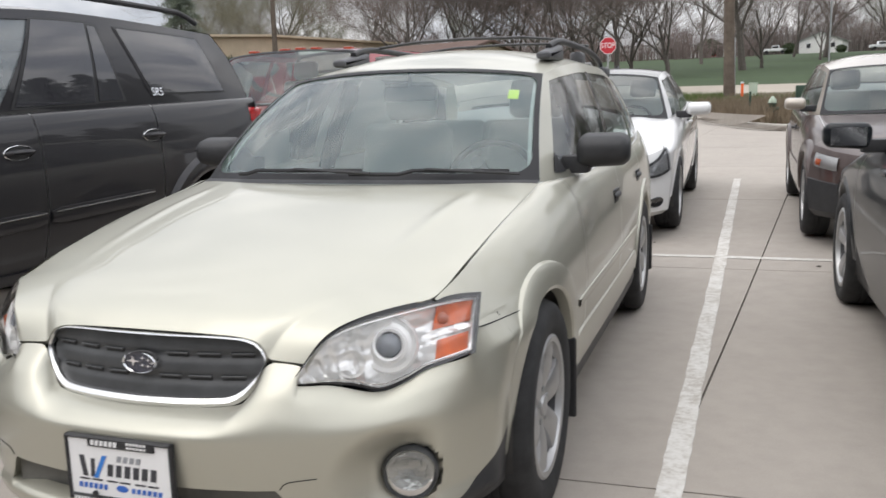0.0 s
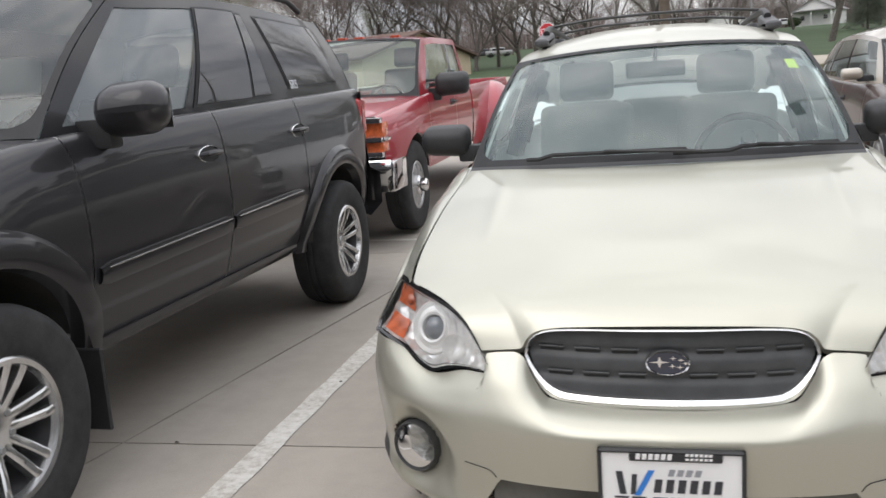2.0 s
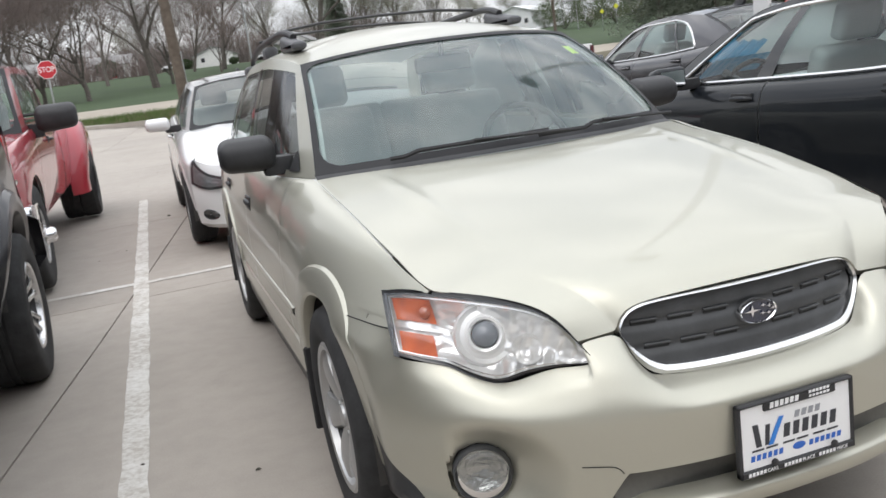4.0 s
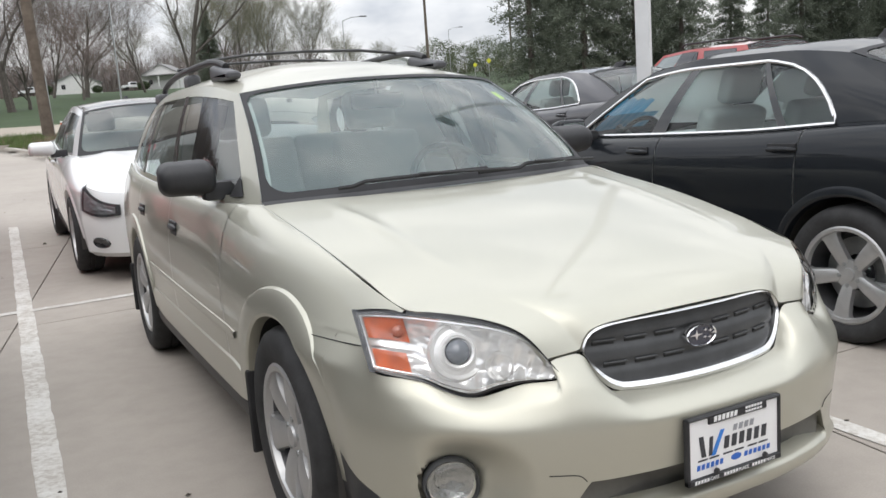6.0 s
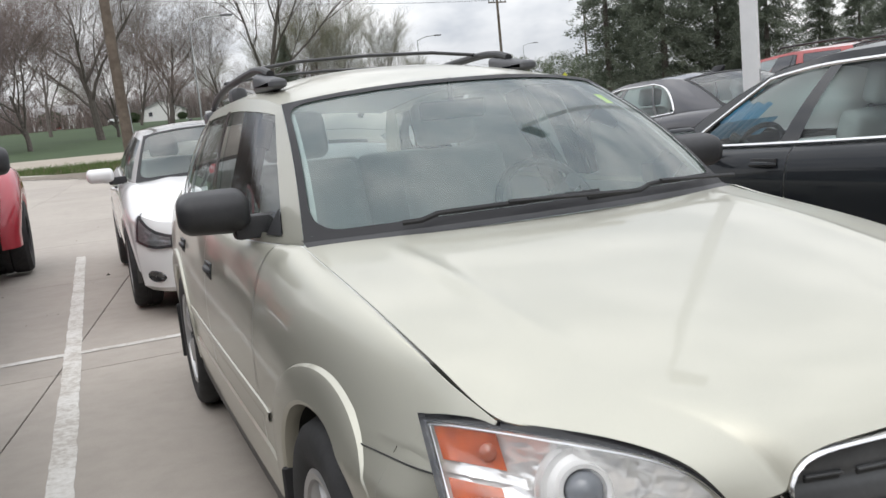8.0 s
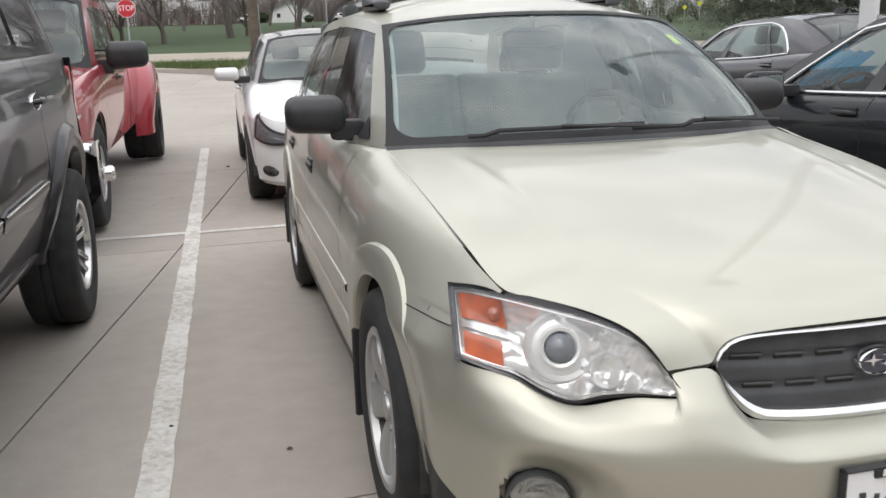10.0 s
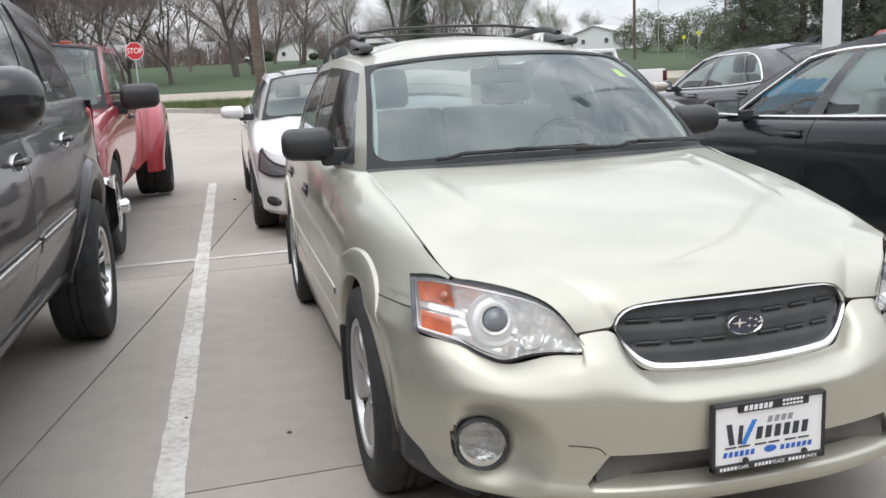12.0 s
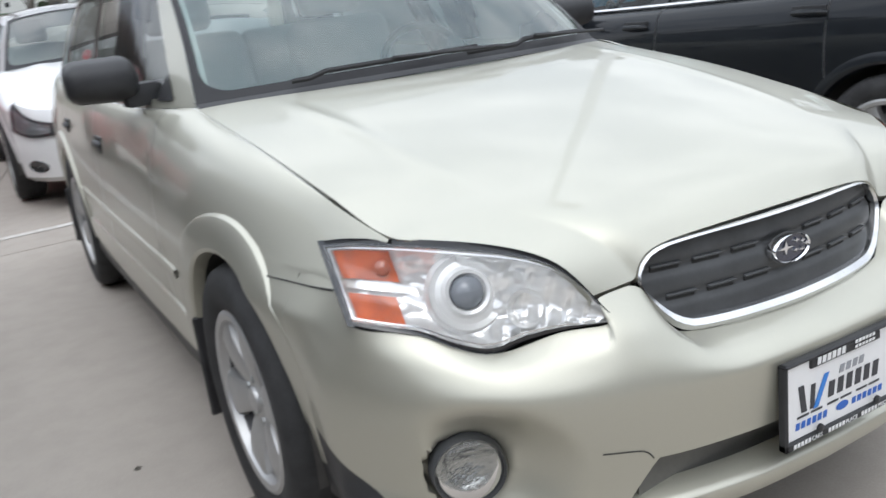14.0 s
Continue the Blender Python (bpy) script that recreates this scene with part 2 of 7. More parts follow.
def mat_leaf(name, c, vary=0.4):
    """Thin foliage that lets part of the light through."""
    m, n, l, p = mat_base(name)
    a = tex_noise(n, l, 0.6, 5)
    r = ramp(n, l, a.outputs["Fac"], [(0.3, scaled(c, 1 - vary)), (0.7, scaled(c, 1 + vary))])
    tr = n.new("ShaderNodeBsdfTranslucent")
    di = n.new("ShaderNodeBsdfDiffuse")
    mx = n.new("ShaderNodeMixShader")
    mx.inputs[0].default_value = 0.5
    l.new(r.outputs[0], tr.inputs[0])
    l.new(r.outputs[0], di.inputs[0])
    l.new(di.outputs[0], mx.inputs[1])
    l.new(tr.outputs[0], mx.inputs[2])
    l.new(mx.outputs[0], n["Material Output"].inputs["Surface"])
    n.remove(p)
    return m


# needle colour is lightened to stand for distance haze
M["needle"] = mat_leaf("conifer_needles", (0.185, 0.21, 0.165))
M["bush"] = mat_rough("bush_leaves", (0.05, 0.075, 0.03), 3, 0.4, 0.85, 0, fine=20)
M["white_metal"] = mat_rough("white_painted_steel", (0.74, 0.745, 0.75), 3, 0.06, 0.45, 0.05)
M["siding"] = mat_rough("white_siding", (0.70, 0.69, 0.67), 2, 0.08, 0.6, 0.1)
M["beige_wall"] = mat_rough("beige_metal_wall", (0.52, 0.42, 0.30), 1.2, 0.08, 0.6, 0.1)
M["roof_brown"] = mat_rough("brown_shingles", (0.13, 0.085, 0.070), 1.5, 0.2, 0.9, 0.3)
M["roof_grey"] = mat_rough("grey_shingles", (0.24, 0.235, 0.23), 1.5, 0.2, 0.9, 0.3)
M["sign_red"] = mat_plain("sign_red", (0.50, 0.022, 0.035), 0.4)
M["sign_white"] = mat_plain("sign_white", (0.82, 0.82, 0.82), 0.4)
M["sign_yellow"] = mat_plain("sign_yellow", (0.55, 0.55, 0.03), 0.5)
M["steel"] = mat_plain("galvanised_steel", (0.36, 0.37, 0.37), 0.45, 0.8, vary=0.15)
M["green_box"] = mat_rough("dark_green_cabinet", (0.025, 0.055, 0.035), 3, 0.2, 0.5, 0.05)
M["pale_green"] = mat_plain("pale_green_plastic", (0.42, 0.50, 0.40), 0.6)
M["orange"] = mat_plain("orange_marker", (0.75, 0.13, 0.03), 0.6)


def mat_concrete():
    m, n, l, p = mat_base("brushed_concrete")
    a = tex_noise(n, l, 0.55, 6, 0.62)
    b = tex_noise(n, l, 7.0, 6, 0.65)
    c = tex_noise(n, l, 160, 2)
    ra = ramp(n, l, a.outputs["Fac"], [(0.28, (0.365, 0.328, 0.288)), (0.52, (0.405, 0.366, 0.322)), (0.78, (0.435, 0.395, 0.348))])
    rb = ramp(n, l, b.outputs["Fac"], [(0.25, (0.89, 0.89, 0.89)), (0.6, (1, 1, 1))])
    rc = ramp(n, l, c.outputs["Fac"], [(0.3, (0.90, 0.90, 0.90)), (0.7, (1, 1, 1))])
    info = n.new("ShaderNodeObjectInfo")
    ri = ramp(n, l, info.outputs["Random"], [(0.0, (0.93, 0.93, 0.935)), (1.0, (1.0, 1.0, 1.0))])
    last = ra.outputs[0]
    for r in (rb, rc, ri):
        mx = n.new("ShaderNodeMix")
        mx.data_type, mx.blend_type = 'RGBA', 'MULTIPLY'
        mx.inputs[0].default_value = 1.0
        l.new(last, mx.inputs[6])
        l.new(r.outputs[0], mx.inputs[7])
        last = mx.outputs[2]
    l.new(last, p.inputs["Base Color"])
    p.inputs["Roughness"].default_value, p.inputs["Specular IOR Level"].default_value = 0.78, 0.35
    bump(n, l, p, c.outputs["Fac"], 0.25, 0.003)
    return m


def mat_marking():
    m, n, l, p = mat_base("worn_white_road_paint")
    a = tex_noise(n, l, 26, 6, 0.75)
    b = tex_noise(n, l, 3.0, 4)
    ad = n.new("ShaderNodeMath")
    ad.operation = 'MULTIPLY_ADD'
    ad.inputs[1].default_value = 0.55
    l.new(b.outputs["Fac"], ad.inputs[0])
    l.new(a.outputs["Fac"], ad.inputs[2])
    r = ramp(n, l, ad.outputs[0], [(0.66, (0.42, 0.385, 0.34)), (0.80, (0.575, 0.555, 0.515)), (1.0, (0.68, 0.665, 0.635))])
    l.new(r.outputs[0], p.inputs["Base Color"])
    p.inputs["Roughness"].default_value = 0.65
    return m


def mat_ground(name, stops, scale, fine):
    m, n, l, p = mat_base(name)
    a = tex_noise(n, l, scale, 6, 0.65)
    b = tex_noise(n, l, fine, 4, 0.7)
    ra = ramp(n, l, a.outputs["Fac"], stops)
    rb = ramp(n, l, b.outputs["Fac"], [(0.25, (0.62, 0.62, 0.62)), (0.7, (1, 1, 1))])
    mx = n.new("ShaderNodeMix")
    mx.data_type, mx.blend_type = 'RGBA', 'MULTIPLY'
    mx.inputs[0].default_value = 1.0
    l.new(ra.outputs[0], mx.inputs[6])
    l.new(rb.outputs[0], mx.inputs[7])
    l.new(mx.outputs[2], p.inputs["Base Color"])
    p.inputs["Roughness"].default_value = 0.95
    return m


M["concrete"] = mat_concrete()
M["marking"] = mat_marking()
M["joint"] = mat_rough("dirty_joint", (0.085, 0.075, 0.065), 6, 0.3, 0.95, 0)
M["road"] = mat_rough("tan_road_concrete", (0.36, 0.32, 0.265), 0.3, 0.12, 0.9, 0.1)
M["kerb"] = mat_rough("kerb_concrete", (0.40, 0.37, 0.33), 2, 0.15, 0.85, 0.2)
M["lawn"] = mat_ground("spring_lawn", [(0.3, (0.028, 0.053, 0.014)), (0.55, (0.037, 0.068, 0.018)), (0.8, (0.052, 0.080, 0.027))], 0.12, 3.0)
M["verge"] = mat_ground("dry_verge", [(0.3, (0.095, 0.090, 0.045)), (0.6, (0.150, 0.122, 0.078)), (0.8, (0.105, 0.105, 0.048))], 0.5, 6.0)
M["straw"] = mat_rough("dry_grass", (0.20, 0.155, 0.105), 2, 0.35, 0.95, 0)
M["blade"] = mat_rough("grass_blades", (0.085, 0.135, 0.035), 2, 0.35, 0.95, 0)

# ---- mesh helpers ----
def mesh_of(name, verts, faces, mat=None, smooth=35):
    me = bpy.data.meshes.new(name)
    me.from_pydata([tuple(map(float, v)) for v in verts], [], [tuple(map(int, f)) for f in faces])
    me.update()
    if smooth:
        me.polygons.foreach_set("use_smooth", [True] * len(me.polygons))
        me.set_sharp_from_angle(angle=radians(smooth))
    if mat is not None:
        me.materials.append(mat)
    return me


def thing(name, label, category, m=None, group="", kind=""):
    ob = new(name)
    ob.empty_display_size = 0.2
    tagged(ob, label, category, group, kind)
    if m is not None:
        ob.matrix_world = m
    return ob


def part(name, bm, material, parent=None, label="", smooth=35, m=None):
    """Links a bmesh, a mesh or (verts, faces) as one mesh object under a thing or a part."""
    if isinstance(bm, bpy.types.Mesh):
        me = bm
        if material is not None and not me.materials:
            me.materials.append(material)
    elif isinstance(bm, tuple):
        me = mesh_of(name, bm[0], bm[1], material, smooth)
    else:
        me = bpy.data.meshes.new(name)
        bmesh.ops.recalc_face_normals(bm, faces=bm.faces)
        bm.to_mesh(me)
        bm.free()
        if smooth:
            me.polygons.foreach_set("use_smooth", [True] * len(me.polygons))
            me.set_sharp_from_angle(angle=radians(smooth))
        me.materials.append(material)
    ob = new(name, me)
    if parent is not None:
        ob.parent = parent
    if m is not None:
        ob.matrix_basis = m
    if label:
        ob["label"] = label
    return ob


def pchip(pts):
    """A smooth curve through (t, value) pairs that does not overshoot."""
    t = np.array([p[0] for p in pts], float)
    v = np.array([p[1] for p in pts], float)
    h, d = np.diff(t), np.diff(v) / np.diff(t)
    s = np.zeros(len(t))
    s[0], s[-1] = d[0], d[-1]
    for k in range(1, len(t) - 1):
        if d[k - 1] * d[k] > 0:
            a, b = 2 * h[k] + h[k - 1], h[k] + 2 * h[k - 1]
            s[k] = (a + b) / (a / d[k - 1] + b / d[k])

    def f(q):
        q = np.clip(np.asarray(q, float), t[0], t[-1])
        k = np.clip(np.searchsorted(t, q, side="right") - 1, 0, len(t) - 2)
        u = (q - t[k]) / h[k]
        return ((1 + 2 * u) * (1 - u) ** 2 * v[k] + u * (1 - u) ** 2 * h[k] * s[k] + u * u * (3 - 2 * u) * v[k + 1] + u * u * (u - 1) * h[k] * s[k + 1])

    return f


def curve3(pts, n):
    """n points along a smooth curve through the given places."""
    p = np.array(pts, float)
    t = np.r_[0, np.cumsum(np.linalg.norm(np.diff(p, axis=0), axis=1))]
    q = np.linspace(0, t[-1], n)
    return np.stack([pchip(list(zip(t, p[:, k])))(q) for k in range(p.shape[1])], 1)


def grid_faces(nu, nv, keep=None, flip=False, wrap=False):
    out = []
    for i in range(nu - 1):
        for j in range(nv if wrap else nv - 1):
            if keep is not None and not keep[i][j]:
                continue
            j2 = (j + 1) % nv
            f = (i * nv + j, (i + 1) * nv + j, (i + 1) * nv + j2, i * nv + j2)
            out.append(f[::-1] if flip else f)
    return out


def grid(P, keep=None, flip=False, wrap=False):
    """(verts, faces) of a sheet of points P[i][j]."""
    P = np.asarray(P, float)
    return P.reshape(-1, 3), grid_faces(P.shape[0], P.shape[1], keep, flip, wrap)


def merged(*pieces):
    verts, faces, n = [], [], 0
    for v, f in pieces:
        verts += [tuple(x) for x in v]
        faces += [tuple(k + n for k in g) for g in f]
        n += len(v)
    return verts, faces


def mirrored(vf):
    v = np.array(vf[0], float)
    v[:, 0] *= -1
    return v, [tuple(f[::-1]) for f in vf[1]]


def moved(vf, m):
    return [tuple(m @ Vector(p)) for p in vf[0]], vf[1]


def box(x0, x1, y0, y1, z0, z1, bevel=0.0, seg=2):
    bm = bmesh.new()
    bmesh.ops.create_cube(bm, size=1.0)
    for v in bm.verts:
        v.co = Vector(((x0 + x1) / 2 + v.co.x * (x1 - x0), (y0 + y1) / 2 + v.co.y * (y1 - y0), (z0 + z1) / 2 + v.co.z * (z1 - z0)))
    if bevel:
        bmesh.ops.bevel(bm, geom=list(bm.edges), offset=bevel, segments=seg, affect='EDGES', profile=0.6)
    return bm


def bm_vf(bm):
    bm.verts.index_update()
    out = [tuple(v.co) for v in bm.verts], [tuple(v.index for v in f.verts) for f in bm.faces]
    bm.free()
    return out


def boxvf(x0, x1, y0, y1, z0, z1, bevel=0.0, seg=1):
    return bm_vf(box(x0, x1, y0, y1, z0, z1, bevel, seg))


def lathe(profile, n=40, axis="x", a0=0.0, a1=2 * math.pi):
    """Turns (radius, offset) pairs round an axis."""
    full = abs(a1 - a0 - 2 * math.pi) < 1e-6
    A = np.linspace(a0, a1, n, endpoint=not full)
    P = np.zeros((len(profile), n, 3))
    for i, (r, o) in enumerate(profile):
        c, s = r * np.cos(A), r * np.sin(A)
        P[i] = np.stack({"x": [np.full(n, o), c, s], "y": [c, np.full(n, o), s], "z": [c, s, np.full(n, o)]}[axis], 1)
    return grid(P, wrap=full)


def tube(pts, radii, sides=8, cap=True, flat=1.0):
    """A tapered round bar along a line of places."""
    p = np.array(pts, float)
    n = len(p)
    r = np.full(n, radii, float) if np.isscalar(radii) else np.array(radii, float)
    t = np.gradient(p, axis=0)
    t /= np.linalg.norm(t, axis=1)[:, None] + 1e-12
    up = np.array((0, 0, 1.0)) if abs(t[0][2]) < 0.9 else np.array((1.0, 0, 0))
    P = np.zeros((n, sides, 3))
    A = np.linspace(0, 2 * math.pi, sides, endpoint=False)
    for i in range(n):
        a = np.cross(t[i], up)
        a /= np.linalg.norm(a) + 1e-12
        b = np.cross(a, t[i])
        up = b
        P[i] = p[i] + r[i] * (np.outer(np.cos(A), a) + flat * np.outer(np.sin(A), b))
    v, f = grid(P, wrap=True)
    if cap:
        f = f + [tuple(range(sides))[::-1], tuple(range((n - 1) * sides, n * sides))]
    return v, f


def outline_plate(pts, normal, depth, back=True):
    """A flat plate from a closed outline, pushed along the normal."""
    p = np.array(pts, float)
    n, k = np.array(normal, float), len(p)
    v = np.r_[p, p + n * depth]
    f = [tuple(range(k, 2 * k))] + [(i, (i + 1) % k, k + (i + 1) % k, k + i) for i in range(k)]
    if back:
        f.append(tuple(range(k))[::-1])
    return v, f

# ---- vehicles: front at y = 0 looking towards -y, wheels on z = 0 ----
def side_x(S, y, z):
    """Half width of the body's side at y and height z."""
    tx, tz, w, zw, zs = float(S["tx"](y)), float(S["tz"](y)), float(S["w"](y)), S["waist"], S["sill"]
    if z >= zw:
        c = min(1.0, (z - zw) / max(1e-6, tz - zw))
        full = math.sqrt(max(0.0, 1 - c ** S["round"]))
        k = float(S["soft"](y)) if "soft" in S else 1.0
        return tx + (w - tx) * ((1 - c) + (full - 1 + c) * k)
    u = (zw - z) / (zw - zs)
    return w - S["tuck"] * u * u


def side_rows(S, y, n_up=12, n_low=18):
    tz, zw, zs = float(S["tz"](y)), S["waist"], S["sill"]
    a = np.linspace(0, math.pi / 2, n_up)
    zz = np.r_[zw + (tz - zw) * np.cos(a), np.linspace(zw, zs, n_low)[1:]]
    return [(side_x(S, y, z), y, z) for z in zz]


def arch_r(S, y, z):
    best = 9.0
    for yh in S["hubs"]:
        dy, dz = y - yh, z - S["hub_z"]
        best = min(best, math.hypot(dy, dz) if dz > 0 else abs(dy))
    return best


def side_panel(S, ya, yb, inset=0.0, step=0.025, drop=None, edge=None, n_up=12):
    n = max(3, int(round((yb - ya) / step)) + 1)
    P = np.array([side_rows(S, y, n_up) for y in np.linspace(ya, yb, n)])
    if edge:
        for j in range(P.shape[1]):
            y0 = max(ya, edge(P[0, j, 2]))
            for i, y in enumerate(np.linspace(y0, yb, n)):
                P[i, j] = side_rows(S, y, n_up)[j]
    P[..., 0] -= inset
    ra = S["arch"]
    C = (P[:-1, :-1] + P[1:, 1:]) / 2
    keep = np.array([[arch_r(S, c[1], c[2]) > ra and not (drop and drop(c[1], c[2])) for c in row] for row in C])
    hit = np.zeros(P.shape[:2], bool)
    live = np.zeros(P.shape[:2], bool)
    for i in range(keep.shape[0]):
        for j in range(keep.shape[1]):
            if keep[i, j]:
                live[i:i + 2, j:j + 2] = True
            elif arch_r(S, C[i, j][1], C[i, j][2]) <= ra:
                hit[i:i + 2, j:j + 2] = True
    for i, j in zip(*np.nonzero(hit & live)):
        x, y, z = P[i, j]
        yh = min(S["hubs"], key=lambda q: abs(q - y))
        dy, dz = y - yh, z - S["hub_z"]
        if dz > 0:
            k = ra / max(1e-6, math.hypot(dy, dz))
            P[i, j] = x, yh + dy * k, S["hub_z"] + dz * k
        else:
            P[i, j] = x, yh + math.copysign(ra, dy), z
    return grid(P, keep, flip=True)


def both(name, vf, mat, parent, label="", smooth=35, clear=False):
    a = part(name, vf, mat, parent, label, smooth)
    b = part(name, mirrored(vf), mat, parent, label, smooth)
    if clear:
        a.visible_shadow = b.visible_shadow = False
    return a, b


def arch_band(S, yh, profile, a0=-8, a1=188, n=34, fade=None):
    """A moulding round a wheel arch; profile: (distance past the arch, proud) pairs."""
    P = np.zeros((n, len(profile), 3))
    for i, a in enumerate(np.radians(np.linspace(a0, a1, n))):
        for j, (d, h) in enumerate(profile):
            r = S["arch"] + d
            y, z = yh + r * math.cos(a), S["hub_z"] + r * math.sin(a)
            k = 1.0 if fade is None or h < 0 else min(1.0, max(0.05, (fade - math.degrees(a)) / 26 + 0.05))
            P[i, j] = side_x(S, y, max(S["sill"], z)) + h * k, y, z
    return grid(P)


def wheel_well(S, yh):
    r, w = S["arch"] + 0.004, float(S["w"](yh))
    low = math.asin((S["sill"] + 0.02 - S["hub_z"]) / r)
    half = lathe([(r, w - 0.03), (r, w - 0.34), (0.02, w - 0.34)], 26, "x", low, math.pi - low)
    return moved(half, Matrix.Translation((0, yh, S["hub_z"])))


def house_point(S, f, v):
    """A point of the glazed side: f from windscreen to rear, v from belt to roof."""
    yb = S["gl"][0] + (S["gl"][2] - S["gl"][0]) * f
    yt = S["gl"][1] + (S["gl"][3] - S["gl"][1]) * f
    b = np.array((float(S["tx"](yb)) - 0.012, yb, float(S["tz"](yb))))
    t = np.array((float(S["rx"](yt)), yt, float(S["rz"](yt))))
    p = b + (t - b) * v
    e = max(0.0, 1 - f / 0.05, 1 - (1 - f) / 0.05)
    p[1] += (-0.035 if f < 0.5 else 0.035) * math.sin(math.pi * v) * e
    p[2] += 0.02 * math.sin(math.pi * v) * e
    p[0] += S.get("swell", 0.025) * math.sin(math.pi * v) * min(1.0, 7 * f, 7 * (1 - f))
    return p


def house_sheet(S, fs, vs, off=0.0):
    P = np.array([[house_point(S, f, v) for v in vs] for f in fs])
    P[..., 0] += off
    return grid(P, flip=False)


def windscreen_points(S, n=25, m=17, front=True, us=None, vs=None):
    k = 0 if front else 2
    yb, yt = S["gl"][k], S["gl"][k + 1]
    sg = -1 if front else 1
    bow_b, bow_t = S["bow"][k], S["bow"][k + 1]
    xb, zb = float(S["tx"](yb)) - 0.012, float(S["tz"](yb))
    xt, zt = float(S["rx"](yt)), float(S["rz"](yt))
    us = np.linspace(-1, 1, n) if us is None else us
    vs = np.linspace(0, 1, m) if vs is None else vs
    P = np.zeros((len(us), len(vs), 3))
    for i, u in enumerate(us):
        q = 1 - abs(u) ** 2.2
        b = np.array((xb * u, yb + sg * bow_b * q, zb + S["cowl_up"] * q))
        t = np.array((xt * u, yt + sg * bow_t * q, zt + S.get("crown_front", S["crown"]) * (1 - abs(u) ** 2.4)))
        for j, v in enumerate(vs):
            p = b + (t - b) * v
            p[1] += sg * 0.035 * math.sin(math.pi * v)
            p[2] += 0.02 * math.sin(math.pi * v)
            P[i, j] = p
    return P


def roof_points(S, n=23, m=30):
    y0, y1 = S["gl"][1], S["gl"][3]
    P = np.zeros((n, m, 3))
    for i, u in enumerate(np.linspace(-1, 1, n)):
        q = 1 - abs(u) ** 2.2
        ya, yb = y0 - S["bow"][1] * q, y1 + S["bow"][3] * q
        for j, s in enumerate(np.linspace(0, 1, m)):
            y = ya + (yb - ya) * s
            yy = min(max(y, y0), y1)
            c0, d = S.get("crown_front", S["crown"]), min(1.0, max(0.0, (y - ya) / 0.8), max(0.0, (yb - y) / 0.8))
            P[i, j] = float(S["rx"](yy)) * u, y, float(S["rz"](yy)) + (c0 + (S["crown"] - c0) * d * (2 - d)) * (1 - abs(u) ** 2.4)
    return P


def seal_ring(S, front, width_u, width_v, off=0.004):
    """The black printed border of a windscreen."""
    sets = []
    e = np.array((0, -1, 0.75)) if front else np.array((0, 1, 0.75))
    for us, vs in ((np.linspace(-1, -1 + width_u, 3), np.linspace(0, 1, 14)), (np.linspace(1 - width_u, 1, 3), np.linspace(0, 1, 14)),
                   (np.linspace(-1 + width_u, 1 - width_u, 20), np.linspace(0, width_v, 3)), (np.linspace(-1 + width_u, 1 - width_u, 20), np.linspace(1 - width_v * 0.7, 1, 3))):
        sets.append(grid(windscreen_points(S, front=front, us=us, vs=vs) + e * off))
    for su in (-1, 1):
        for v_in, rv in ((width_v, 0.13), (1 - width_v * 0.7, -0.08)):
            P = []
            for q in np.linspace(0, 1, 9):
                u, dv = su * (1 - width_u - 0.11 * q), rv * (1 - math.sqrt(1 - (1 - q) ** 2))
                P.append([windscreen_points(S, front=front, us=[u], vs=[v_in + dv * w])[0, 0] + e * off for w in (0, 0.5, 1)])
            sets.append(grid(np.array(P)))
    return merged(*sets)


def hood_points(S, n=21, m=26):
    """From the front lip to the cowl, centre line and edges joined by a crowned section."""
    P = np.zeros((2 * n - 1, m, 3))
    for j, s in enumerate(np.linspace(0, 1, m)):
        ey = S["hood"][0] + (S["gl"][0] - 0.02 - S["hood"][0]) * s
        cy = S["hood"][1] + (S["gl"][0] - S["bow"][0] - 0.05 - S["hood"][1]) * s
        ex, ez, cz = float(S["tx"](ey)) - 0.006, float(S["tz"](ey)), float(S["hz"](s))
        for i in range(2 * n - 1):
            f = (i - n + 1) / (n - 1)
            a = abs(f)
            ridge = S.get("ridge", 0.0) * math.exp(-((a - 0.66) / 0.10) ** 2) * min(1, s * 4)
            P[i, j] = ex * f, cy + (ey - cy) * a ** 2.2, cz + (ez - cz) * a ** 2.6 + ridge
    return P


def fascia(S, rows, rear=False, n=41, u0=-1.0, u1=1.0):
    """Bumper skin: plan outline by the height rows (z share, push)."""
    key = "tail" if rear else "nose"
    c = curve3(S[key], 60)
    xs = np.r_[-c[::-1, 0], c[1:, 0]]
    ys = np.r_[c[::-1, 1], c[1:, 1]]
    t = np.linspace(-1, 1, len(xs))
    us = np.linspace(u0, u1, n)
    px, py = np.interp(us, t, xs), np.interp(us, t, ys)
    dx, dy = np.gradient(px, us), np.gradient(py, us)
    sg = 1 if rear else -1
    nx, ny = -dy * sg, dx * sg
    ln = np.hypot(nx, ny)
    zt = np.interp(np.abs(us), np.linspace(0, 1, len(S[key + "_top"])), S[key + "_top"])
    zb = S[key + "_bottom"]
    P = np.zeros((n, len(rows), 3))
    for j, (k, push) in enumerate(rows):
        P[:, j, 0] = px + nx / ln * push
        P[:, j, 1] = py + ny / ln * push
        P[:, j, 2] = zt + (zb - zt) * k
    return P


